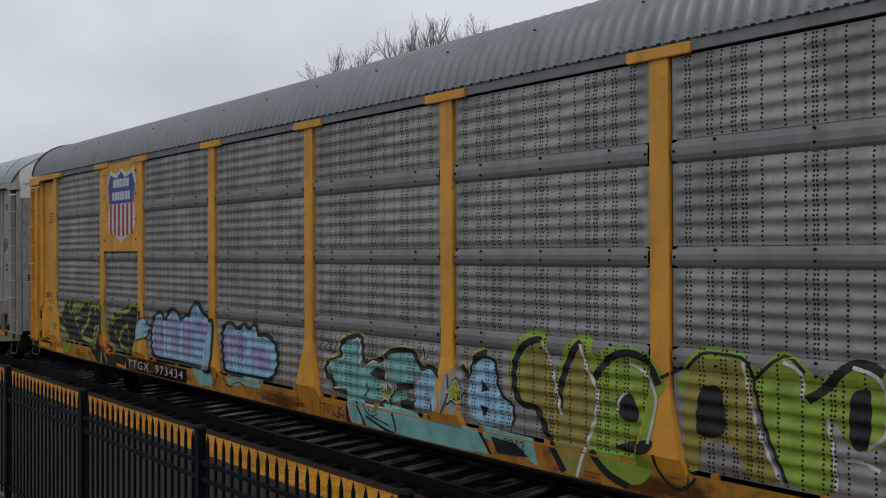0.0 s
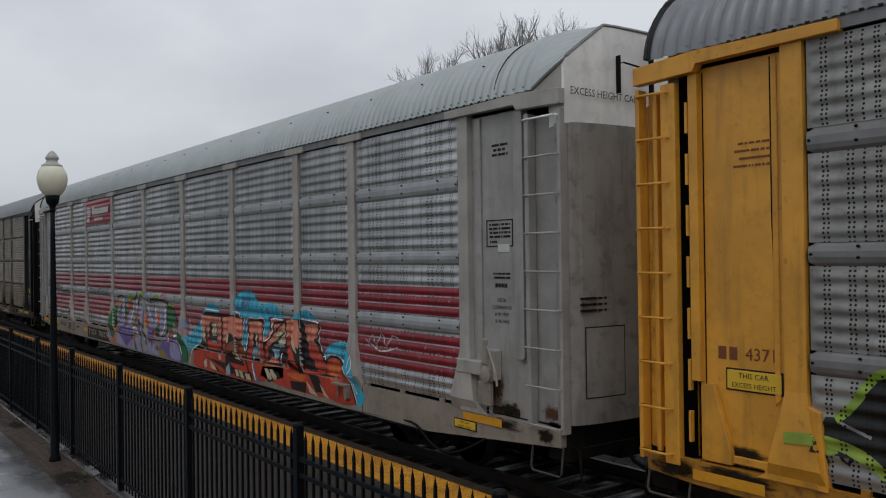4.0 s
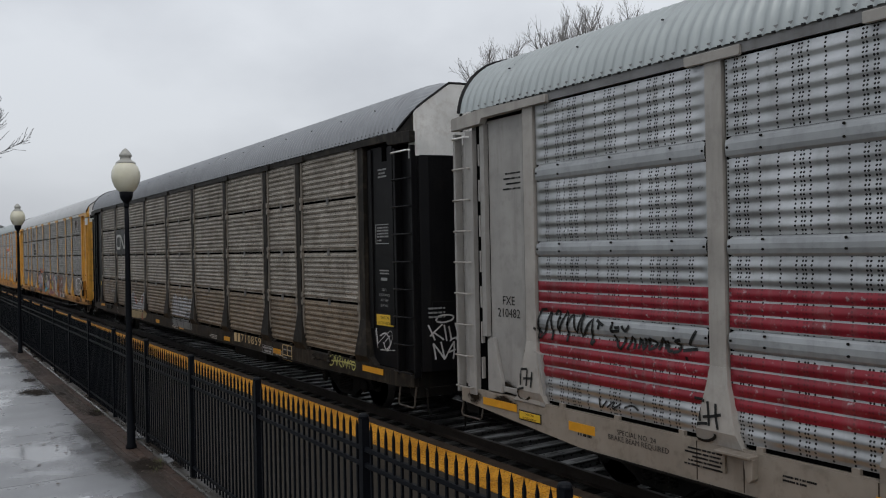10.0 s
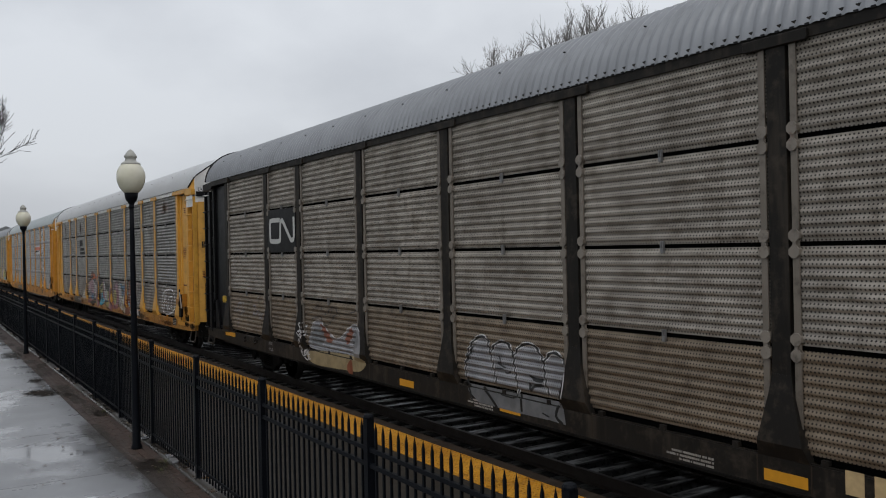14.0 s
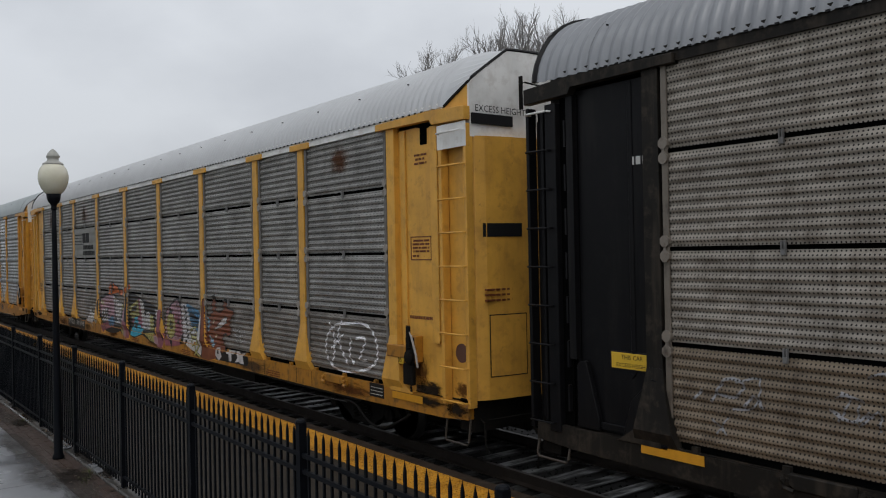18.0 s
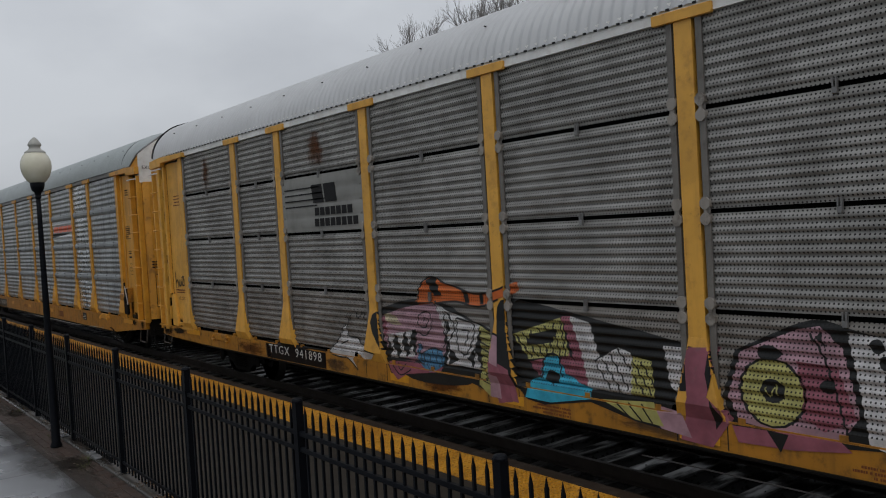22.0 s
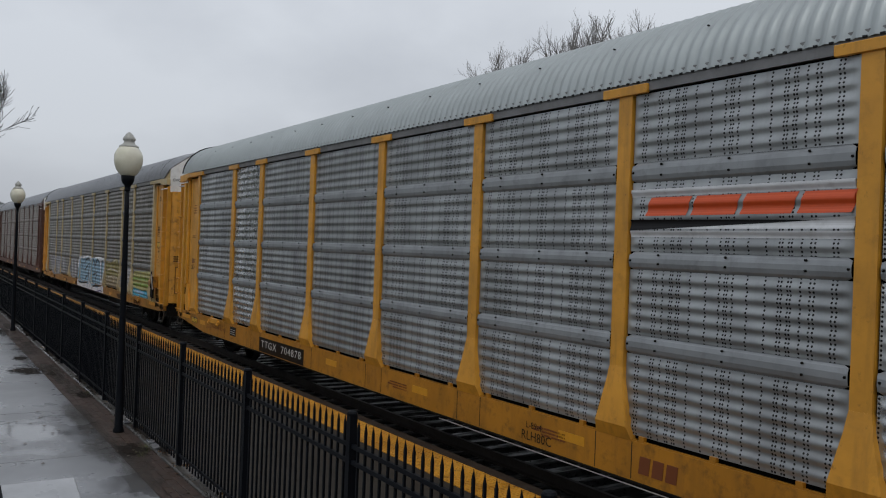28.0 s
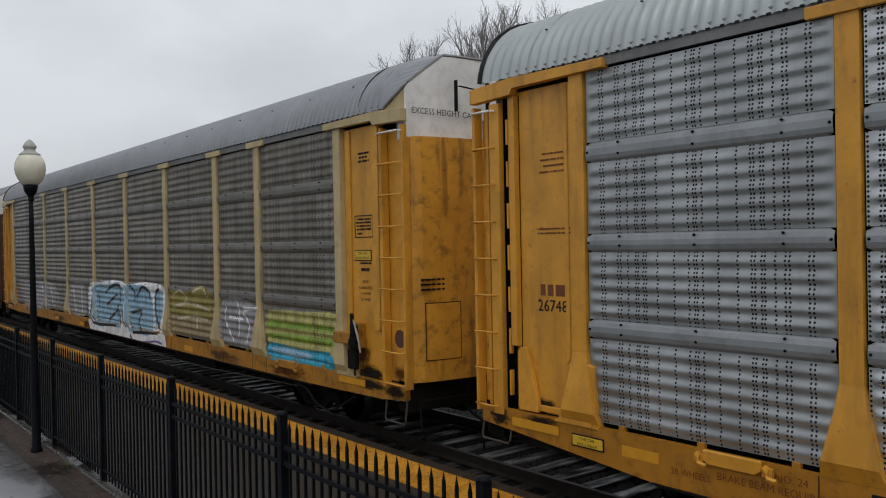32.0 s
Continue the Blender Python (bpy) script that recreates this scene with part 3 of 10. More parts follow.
def rung_mesh(y0, y1):
    bm = bmesh.new()
    tube(bm, ((-HALF + 0.03, y0, 0), (-HALF - 0.07, y0 + 0.012, 0), (-HALF - 0.078, y0 + 0.04, 0), (-HALF - 0.078, y1 - 0.04, 0), (-HALF - 0.07, y1 - 0.012, 0), (-HALF + 0.03, y1, 0)), 0.013, 6)
    return mesh_of("rung", bm, True)


def wheel_mesh():
    bm = bmesh.new()
    lathe(bm, ((0.40, -0.07), (0.42, -0.06), (0.42, 0.02), (0.45, 0.03), (0.45, 0.06), (0.38, 0.06), (0.35, 0.02), (0.14, 0.01), (0.12, 0.08), (0.06, 0.08)), 24, "x")
    lathe(bm, ((0.06, -0.11), (0.13, -0.10), (0.14, -0.02), (0.35, -0.04), (0.36, -0.07), (0.40, -0.07)), 24, "x")
    return mesh_of("wheel", bm, True)


def truck_frame_mesh():
    bm = bmesh.new()
    for s in (-1, 1):
        x0, x1 = s * 1.06, s * 0.93
        prism(bm, ((-1.12, 0.42), (-0.98, 0.60), (-0.62, 0.62), (-0.42, 0.74), (0.42, 0.74), (0.62, 0.62), (0.98, 0.60), (1.12, 0.42), (0.98, 0.36), (0.74, 0.42), (0.42, 0.26), (0.34, 0.16), (-0.34, 0.16), (-0.42, 0.26), (-0.74, 0.42), (-0.98, 0.36)), x0, x1)
    box(bm, -0.93, 0.93, -0.2, 0.2, 0.34, 0.62)
    return mesh_of("side_frame", bevelled(bm, 0.012))


def spring_mesh():
    bm = bmesh.new()
    for y in (-0.2, 0.0, 0.2):
        pts = [(-1.075 + 0.055 * math.cos(a), y + 0.055 * math.sin(a), 0.24 + 0.26 * a / 34.0) for a in np.linspace(0, 34, 46)]
        tube(bm, pts, 0.012, 4)
    return mesh_of("spring_nest", bm, True)


def bearing_mesh():
    bm = bmesh.new()
    lathe(bm, ((0.11, -1.10), (0.11, -1.13), (0.075, -1.15), (0.03, -1.155)), 12, "x", (0, 0, 0.42))
    return mesh_of("bearing_cap", bm)


def end_wall_mesh(z0, z1, sgn):
    """The rounded end doors of a car, between two heights; sgn 1 for the front, -1 for the rear."""
    bm = bmesh.new()
    arc = []
    for x, y in ((-1.46, 0.16), (-1.44, 0.07), (-1.38, 0.0), (-1.25, -0.06), (-1.0, -0.11), (-0.6, -0.15), (-0.02, -0.17), (-0.015, -0.14), (0.015, -0.14), (0.02, -0.17), (0.6, -0.15), (1.0, -0.11), (1.25, -0.06), (1.38, 0.0), (1.44, 0.07), (1.46, 0.16)):
        arc.append((x, y if sgn > 0 else LENGTH - y))
    a = [bm.verts.new((x, y, z0)) for x, y in arc]
    b = [bm.verts.new((x, y, z1)) for x, y in arc]
    for i in range(len(arc) - 1):
        bm.faces.new((a[i], a[i + 1], b[i + 1], b[i]))
    bm.faces.new(a)
    bm.faces.new(b[::-1])
    return mesh_of("end_door", bm)


HOOD = [(-1.46, 5.20), (-1.40, 5.26), (-1.33, 5.315), (-1.24, 5.38), (-1.15, 5.445), (-1.05, 5.515), (-0.95, 5.585), (-0.86, 5.65), (-0.79, 5.695), (-0.60, 5.705), (-0.30, 5.71), (0.0, 5.712)]


def gable_mesh(sgn):
    """The upper part of an end, above the end doors, under the roof."""
    def Y(a):
        return a if sgn > 0 else LENGTH - a
    half = [(-1.46, 4.50)] + HOOD if sgn > 0 else [(-1.44, 4.50), (-1.44, 4.94), (-1.36, 5.2), (-1.12, 5.5), (-0.8, 5.68), (-0.5, 5.74), (0.0, 5.77)]
    arc = half + [(-x, z) for x, z in half[-2::-1]]
    bm = bmesh.new()
    rings = [[bm.verts.new((x * k, Y(y - (0.03 if sgn > 0 else 0.06) * (1 - abs(x) / 1.5)), z - d)) for x, z in arc] for y, k, d in (((0.30, 0.96, 0.03), (0.03, 1.0, 0.004), (0.0, 0.996, 0.012)) if sgn > 0 else ((0.60, 1.0, 0.0), (0.34, 1.0, 0.0), (0.30, 0.98, 0.02)))]
    for a, b in zip(rings, rings[1:]):
        for i in range(len(arc) - 1):
            bm.faces.new((a[i], a[i + 1], b[i + 1], b[i]))
    bm.faces.new(rings[-1])
    bm.faces.new(rings[0])
    return mesh_of("end_top", bm)


def hood_mesh():
    """The sheet that leads from the round roof to the bevelled front end."""
    bm = bmesh.new()
    a = [(-HALF + x, z + 0.008) for x, z in ROOF]
    b = HOOD
    ra = [bm.verts.new((x, 0.44, z)) for x, z in a + [(-x, z) for x, z in a[-2::-1]]]
    rb = [bm.verts.new((x, 0.02 - 0.03 * (1 - abs(x) / 1.5), z + 0.006)) for x, z in b + [(-x, z) for x, z in b[-2::-1]]]
    for i in range(len(ra) - 1):
        bm.faces.new((ra[i], ra[i + 1], rb[i + 1], rb[i]))
    return mesh_of("roof_hood", bm)


def hood_edge_mesh():
    bm = bmesh.new()
    b = [(-x, z) for x, z in HOOD[-2::-1]]
    tube(bm, [(-HALF, 0.46, 4.94), (-1.50, 0.26, 5.06)] + [(x, 0.01 - 0.03 * (1 - abs(x) / 1.5), z + 0.008) for x, z in HOOD + b] + [(HALF, 0.46, 4.94)], 0.022, 5)
    return mesh_of("hood_edge", bm)


def corner_plate_mesh(s):
    bm = bmesh.new()
    vs = [bm.verts.new(p) for p in ((s * 1.515, 0.46, 4.90), (s * 1.515, 0.46, 4.95), (s * 1.462, 0.03, 5.19), (s * 1.462, 0.03, 4.80))]
    bm.faces.new(vs)
    wv = [bm.verts.new((v.co.x * 0.985, v.co.y, v.co.z)) for v in vs]
    bm.faces.new(wv[::-1])
    for k in range(4):
        bm.faces.new((vs[k], vs[(k + 1) % 4], wv[(k + 1) % 4], wv[k]))
    return mesh_of("corner_plate", bm)


def end_trim_mesh(sgn):
    """Door seam, hinges, grab bars and rivets on the upper end."""
    y = -0.11 if sgn > 0 else LENGTH + 0.11
    bm = bmesh.new()
    lo, hi = sorted((y, y + (0.06 if sgn > 0 else -0.06)))
    box(bm, -0.015, 0.015, lo, hi, 1.1, 5.6 if sgn > 0 else 4.5)
    for z in (1.5, 2.7, 3.9):
        box(bm, -0.05, 0.05, lo - 0.03, hi + 0.03, z, z + 0.28)
    if sgn < 0:
        return mesh_of("end_hardware", bm)
    tube(bm, ((-0.62, y, 5.25), (-0.62, y - 0.06, 5.25), (-0.22, y - 0.06, 5.22), (-0.22, y, 5.22)), 0.012, 5)
    box(bm, -0.62, -0.60, lo, hi, 4.9, 5.35)
    return mesh_of("end_hardware", bm)


def end_bay(car, fine, sgn, door, post, trim, white_top):
    """The flat bay at a car's end: door sheet, ladder and its stiles, header beam."""
    def Y(a):
        return a if sgn > 0 else LENGTH - a

    def pr(name, mat, o, x0, x1, label="", bev=0.006):
        bm = bmesh.new()
        prism(bm, [(Y(a), z) for a, z in o], x0, x1)
        return part(name, bevelled(bm, bev) if bev else bm, mat, car, label)

    d = pr("end_bay_sheet", door, ((0.66, 1.0), (1.74, 1.0), (1.74, 4.76), (0.66, 4.76)), SHEET, SHEET + 0.03, "flat painted end sheet", 0)
    pr("ladder_channel", door, ((0.04, 0.96), (0.60, 0.96), (0.60, 4.62), (0.04, 4.62)), SHEET + 0.035, SHEET + 0.06, "recessed ladder channel")
    if sgn > 0:
        pr("inner_stile", door, ((0.66, 1.75), (0.68, 1.72), (0.82, 1.72), (0.82, 4.72), (0.66, 4.72)), -HALF + 0.005, SHEET)
        pr("door_rail", door, ((1.50, 1.62), (1.62, 1.62), (1.62, 4.74), (1.50, 4.74)), SHEET - 0.03, SHEET)
        for a, b in ((0.0, 0.05), (0.53, 0.60)):
            pr("ladder_stile", door, ((a, 0.93), (b, 0.93), (b, 4.66), (a, 4.66)), -HALF - 0.015, -HALF + 0.11)
        if fine:
            # a black plate stands in for the shaded latch opening
            pr("latch_slot", GAP, ((0.98, 4.50), (1.14, 4.50), (1.14, 4.74), (1.30, 4.78), (0.80, 4.78), (0.80, 4.74), (0.98, 4.72)), SHEET - 0.008, SHEET + 0.004, "black plate for the shade in the latch opening", 0)
    else:
        for a, b in ((-0.02, 0.03), (0.30, 0.47)):
            pr("ladder_stile", door, ((a, 0.90), (b, 0.90), (b, 4.66), (a, 4.66)), -HALF - 0.02, -HALF + 0.11)
        pr("channel_rib", door, ((0.14, 0.98), (0.19, 0.98), (0.19, 4.60), (0.14, 4.60)), -HALF + 0.06, SHEET + 0.036)
        # the slot's shade is a near-black strip, not a real depth
        pr("dark_slot", GAP, ((0.47, 0.98), (0.62, 0.98), (0.62, 4.74), (0.47, 4.74)), -HALF + 0.06, -HALF + 0.08, "near-black strip for the shade in the gap behind the ladder", 0)
        pr("inner_stile", door, ((0.60, 1.75), (0.70, 1.75), (0.70, 4.72), (0.60, 4.72)), -HALF + 0.02, SHEET, "", 0)
        pr("door_seam", GAP, ((0.715, 1.72), (0.728, 1.72), (0.728, 4.72), (0.715, 4.72)), SHEET - 0.003, SHEET + 0.004, "dark door seam", 0)
        pr("door_rail", door, ((1.44, 1.60), (1.50, 1.66), (1.50, 4.74), (1.44, 4.74)), SHEET - 0.012, SHEET + 0.002)
        if car.name == "railcar":
            pr("door_seam", GAP, ((1.425, 3.3), (1.438, 2.9), (1.438, 4.74), (1.425, 4.74)), SHEET - 0.003, SHEET + 0.004, "dark door seam", 0)
        for k in range(7):
            z = 1.15 + 0.5 * k
            pr("latch_tooth", door, ((0.565, z), (0.592, z), (0.592, z + 0.30), (0.565, z + 0.30)), -HALF + 0.01, -HALF + 0.07, "", 0)
        pr("wedge_plate", door, ((0.78, 1.74), (0.84, 1.74), (1.02, 1.12), (1.02, 1.0), (0.70, 1.0), (0.70, 1.70)), -HALF + 0.02, SHEET)
        pr("bottom_ledge", door, ((1.02, 1.02), (1.50, 1.02), (1.50, 1.09), (1.02, 1.09)), SHEET - 0.04, SHEET)
        pr("foot_plate", door, ((1.36, 0.955), (1.96, 0.955), (1.90, 1.62), (1.78, 1.66), (1.50, 1.40)), -HALF - 0.016, SHEET)
    pr("header_beam", trim, ((-0.02, 4.70), (0.70, 4.72), (0.74, 4.80), (2.12, 4.80), (2.12, 4.90), (0.72, 4.92), (-0.02, 4.88)), -HALF - 0.05, -HALF + 0.06, "long header beam over the end bay")
    pr("corner_gusset", post, ((1.30, 0.96), (1.88, 0.96), (1.86, 1.12), (1.80, 1.55), (1.70, 1.55), (1.56, 1.12)), -HALF - 0.02, SHEET)
    bm = bmesh.new()
    zs = 0.44 if sgn > 0 else 0.56
    tube(bm, [(-HALF + 0.04, Y(0.06), 0.78), (-HALF, Y(0.06), zs + 0.04), (-HALF, Y(0.09), zs), (-HALF, Y(0.53), zs), (-HALF, Y(0.56), zs + 0.04), (-HALF + 0.04, Y(0.56), 0.78)], 0.015, 6)
    part("stirrup_step", bm, STEP, car)
    me = shared(("rung", sgn), lambda: rung_mesh(*sorted((Y(0.02), Y(0.57 if sgn > 0 else 0.40)))))
    for i in range(9):
        place("rung", me, WHITE_PAINT if white_top and i == 8 else GREY_POST if door is GREY_DOOR else BLACK_PAINT if door is BLACK_PAINT else door, car, Matrix.Translation((0, 0, 1.0 + i * 0.447)))
    return d


def railcar(name, label, fine, panel, post, roof, sill, door, trim, eave, white=(True, True), spots=(8.1, 11.0, 16.4, 19.3), posts=POSTS_WIDE):
    """A covered car carrier: origin at the front end, on the rails; y runs to its rear."""
    car = tagged(new(name), label, "railcar", "cars of the passing train")
    POSTS_OF[car.name] = posts
    post_me, cap_me = shared("post", post_mesh), shared("cap", cap_mesh)
    for a, b in zip(posts, posts[1:]):
        w, c = b - a - 2 * POST_HALF - 0.044, (a + b) / 2
        at = Matrix.Translation((0, c, 0))
        for k, pts in enumerate(PROFILE[fine]):
            me = shared(("panel", round(w, 3), fine, k), lambda: panel_mesh(round(w, 3), pts))
            place("side_panel", me, PANEL_C_FILM if panel is PANEL_C and k == 0 else PANEL_D_LOW if panel is PANEL_D and k == 0 else PANEL_E_NEW if panel is PANEL_E and a in (posts[1], posts[-3]) else panel, car, at)
        # near-black sheet paints the shade seen through gaps round the panels
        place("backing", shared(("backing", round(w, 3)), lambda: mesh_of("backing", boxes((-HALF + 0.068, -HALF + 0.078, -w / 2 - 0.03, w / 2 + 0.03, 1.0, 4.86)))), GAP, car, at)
        if fine:
            for z in (2.025, 2.975, 3.955):
                place("hanger", shared("hanger", hanger_mesh), EAVE_GREY, car, Matrix.Translation((0, c, z)))
                for s in (a + POST_HALF + 0.06, b - POST_HALF - 0.06):
                    place("bracket", shared("bracket", bracket_mesh), BRACKET_BROWN if panel is PANEL_C else BRACKET, car, Matrix.Translation((0, s, z)))
            for s in (-1, 1):
                place("panel_edge", shared("panel_edge", lambda: mesh_of("panel_edge", bevelled(boxes((-HALF + 0.008, -HALF + 0.03, -0.035, 0.035, 1.06, 4.81)), 0.004))), EDGE_BROWN if panel is PANEL_C else EDGE_STRIP, car, Matrix.Translation((0, c + s * (w / 2 - 0.045), 0)))
        else:
            for z0, z1 in BANDS:
                band = place("stiffener_band", shared(("band", round(w, 3), z0), lambda: band_mesh(round(w, 3), z0, z1)), BAND[panel.name], car, at)
                place("bolts", shared(("bolts", round(w, 3), z0), lambda: bolts_mesh(round(w, 3), z0, z1)), UNDER, band)["kind"] = "stuff"
    for p in posts:
        place("post", post_me, post, car, Matrix.Translation((0, p, 0)))
        if 2 < p < 25:
            place("post_cap", cap_me, trim, car, Matrix.Translation((0, p, 0)))
    place("roof", shared("roof", lambda: roof_mesh(0.95, LENGTH - 0.95)), roof, car)
    place("roof_seam", shared("rear_seam", lambda: seam_mesh(LENGTH - 0.14, 0.045)), INK, car)
    if not fine:
        for y in (1.15, LENGTH - 1.15):
            place("roof_seam", shared(("seam", y), lambda: seam_mesh(y, 0.010)), INK, car)
    place("roof_hood", shared("hood", hood_mesh), roof, car)
    place("hood_edge", shared("hood_edge", hood_edge_mesh), INK if fine else EAVE_GREY, car)
    for k in (-1, 1):
        place("corner_plate", shared(("corner_plate", k), lambda: corner_plate_mesh(k)), trim, car)
    place("eave_beam", shared("eave", eave_mesh), eave, car)
    place("roof_bolts", shared("rivets", rivets_mesh), INK, car)["kind"] = "stuff"
    for sgn, wh in ((1, white[0]), (-1, white[1])):
        end_bay(car, fine, sgn, door, post, trim, wh)
        place("end_top", shared(("gable", sgn), lambda: gable_mesh(sgn)), WHITE_PAINT if wh and sgn > 0 else eave, car, None, "white painted upper end" if wh and sgn > 0 else "")
        place("end_hardware", shared(("endtrim", sgn), lambda: end_trim_mesh(sgn)), UNDER, car)
        place("roof_end_sheet", shared(("endsheet", sgn), lambda: roof_mesh(0.44, 0.95, 0.003) if sgn > 0 else roof_mesh(LENGTH - 0.95, LENGTH - 0.14, 0.003)), roof, car)
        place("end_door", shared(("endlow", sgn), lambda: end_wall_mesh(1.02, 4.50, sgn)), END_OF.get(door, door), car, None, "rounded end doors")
        place("hatch_joint", shared(("joint", sgn), lambda: hatch_mesh(sgn, True)), INK, car)
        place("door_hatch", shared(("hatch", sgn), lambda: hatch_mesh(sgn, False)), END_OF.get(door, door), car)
        place("coupler", shared(("coupler", sgn), lambda: coupler_mesh(sgn)), UNDER, car)
    low = LOW[len(CARS)] if len(CARS) < len(LOW) else 0.56
    place("side_sill", shared(("sill", low), lambda: sill_mesh(low)), sill, car)
    place("sill_flange", shared(("flange", low), lambda: flange_mesh(low)), UNDER, car)
    for p in posts[1:-1]:
        for k in (-0.285, 0.285):
            place("sill_joint", shared(("sill_joint", low), lambda: mesh_of("sill_joint", boxes((-HALF - 0.0025, -HALF + 0.002, -0.006, 0.006, low + 0.015, 0.972)))), GREASE, car, Matrix.Translation((0, p + k, 0)))
    place("tie_down_rail", shared("sillrail", sill_rail_mesh), sill, car)
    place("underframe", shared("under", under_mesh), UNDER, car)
    place("far_side", shared("far", far_side_mesh), EAVE_GREY, car, None, "corrugated far side")
    for p in posts:
        place("post", post_me, post, car, Matrix.LocRotScale((0, p, 0), Euler((0, 0, math.pi)), None))
    for yc in (3.45, LENGTH - 3.45):
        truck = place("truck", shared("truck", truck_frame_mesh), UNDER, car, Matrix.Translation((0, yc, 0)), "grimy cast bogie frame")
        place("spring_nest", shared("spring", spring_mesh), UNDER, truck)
        for dy in (-0.87, 0.87):
            for s in (-1, 1):
                wheel = place("wheel", shared("wheel", wheel_mesh), STEEL, truck, Matrix.LocRotScale((s * 0.76, dy, 0.42), Euler((0, 0, math.pi if s > 0 else 0)), None))
                WHEELS.append((wheel, len(CARS)))
            place("bearing_cap", shared("bearing", bearing_mesh), UNDER, truck, Matrix.Translation((0, dy, 0)))
    for y in spots:
        place("reflector", shared("reflector", lambda: mesh_of("reflector", boxes((-HALF - 0.004, -HALF + 0.003, -0.23, 0.23, -0.055, 0.055)))), REFLECT, car, Matrix.Translation((0, y, 0.80)))
    for y, z in ((1.45, 0.90), (LENGTH - 2.0, 0.93) if fine else (LENGTH - 1.0, 0.85)):
        place("reflector", shared("long_reflector", lambda: mesh_of("reflector", boxes((-HALF - 0.004, -HALF + 0.003, -0.38, 0.38, -0.05, 0.05)))), REFLECT, car, Matrix.Translation((-0.012, y, z)))
    CARS.append(car)
    return car


def hanger_mesh():
    return mesh_of("hanger", bevelled(boxes((-HALF - 0.005, -HALF + 0.03, -0.022, 0.022, -0.075, -0.02), (-HALF - 0.005, -HALF + 0.03, -0.022, -0.008, -0.02, 0.055), (-HALF - 0.005, -HALF + 0.03, 0.008, 0.022, -0.02, 0.055)), 0.003))


def bracket_mesh():
    bm = bmesh.new()
    for z in (0.075, -0.075):
        prism(bm, [(0.058 * math.cos(a), z + 0.062 * math.sin(a)) for a in np.linspace(math.pi / 8, math.pi / 8 + 2 * math.pi, 9)[:-1]], -HALF - 0.012, -HALF + 0.05)
    prism(bm, ((-0.018, -0.05), (0.018, -0.05), (0.018, 0.05), (-0.018, 0.05)), -HALF - 0.004, -HALF + 0.03)
    return mesh_of("bracket", bm)


def seam_mesh(y, r):
    bm = bmesh.new()
    half = [(-HALF + x, z) for x, z in ROOF]
    tube(bm, [(x, y, z + 0.020) for x, z in half + [(-x, z) for x, z in half[-2::-1]]], r, 5)
    return mesh_of("roof_seam", bm)


def sill_mesh(low):
    bm = bmesh.new()
    end = max(low, 0.70) + 0.03
    for s in (-1, 1):
        prism(bm, ((0.06, 0.96), (0.06, end + 0.04), (0.62, end), (2.6, low), (LENGTH - 2.6, low), (LENGTH - 0.62, end), (LENGTH - 0.06, end + 0.04), (LENGTH - 0.06, 0.96), (LENGTH - 0.40, 0.98), (0.40, 0.98)), s * HALF, s * (HALF - 0.10))
    return mesh_of("side_sill", bevelled(bm, 0.01))


def flange_mesh(low):
    bm = bmesh.new()
    for s in (-1, 1):
        prism(bm, ((2.7, low - 0.022), (LENGTH - 2.7, low - 0.022), (LENGTH - 2.7, low), (2.7, low)), s * (HALF + 0.022), s * (HALF - 0.08))
    return mesh_of("sill_flange", bm)


def sill_rail_mesh():
    bm = boxes((-HALF + 0.005, -HALF + 0.03, 1.9, LENGTH - 1.9, 0.982, 0.996))
    y = 2.3
    while y < LENGTH - 2.2:
        box(bm, -HALF + 0.004, -HALF + 0.05, y, y + 0.075, 0.98, 1.045)
        y += 0.95
    return mesh_of("tie_down_rail", bm)


def under_mesh():
    return mesh_of("underframe", boxes((-0.35, 0.35, 0.2, LENGTH - 0.2, 0.45, 0.96), (-HALF + 0.10, HALF - 0.10, 0.2, LENGTH - 0.2, 0.95, 1.0), (-1.3, -1.0, 7.2, 9.4, 0.42, 0.95), (0.9, 1.3, 12.0, 15.0, 0.40, 0.95),
                                       (-HALF + 0.1, HALF - 0.1, 0.05, 0.35, 0.60, 1.02), (-HALF + 0.1, HALF - 0.1, LENGTH - 0.35, LENGTH - 0.05, 0.60, 1.02)))


def far_side_mesh():
    bm = bmesh.new()
    pts = [(HALF - 0.05, 0.98)]
    for z in np.arange(1.10, 4.75, 0.145):
        pts += [(HALF - 0.05, z), (HALF - 0.02, z + 0.045), (HALF - 0.02, z + 0.085), (HALF - 0.05, z + 0.12)]
    pts += [(HALF - 0.05, 4.95), (HALF - 0.09, 4.95), (HALF - 0.09, 0.98)]
    a, b = [[bm.verts.new((x, y, z)) for x, z in pts] for y in (0.2, LENGTH - 0.2)]
    for i in range(len(pts)):
        j = (i + 1) % len(pts)
        bm.faces.new((a[i], a[j], b[j], b[i]))
    return mesh_of("far_side", bm)


def hatch_mesh(sgn, rim):
    """A flush hatch on the slightly curved end door, or the dark joint round it."""
    bm = bmesh.new()
    g, z = (0.014, 0.004) if rim else (0.0, 0.007)

    def Y(x):
        y = -0.06 - 0.05 * (abs(x) - 1.25) / -0.25 if abs(x) > 1.0 else -0.11 - 0.04 * (1.0 - abs(x)) / 0.4
        return y - z if sgn > 0 else LENGTH - y + z
    xs = (-1.22 - g, -1.0, -0.66 + g)
    lo = [bm.verts.new((x, Y(x), 1.33 - g)) for x in xs]
    hi = [bm.verts.new((x, Y(x), 2.13 + g)) for x in xs]
    for i in range(2):
        bm.faces.new((lo[i], lo[i + 1], hi[i + 1], hi[i]))
    return mesh_of("door_hatch", bm)


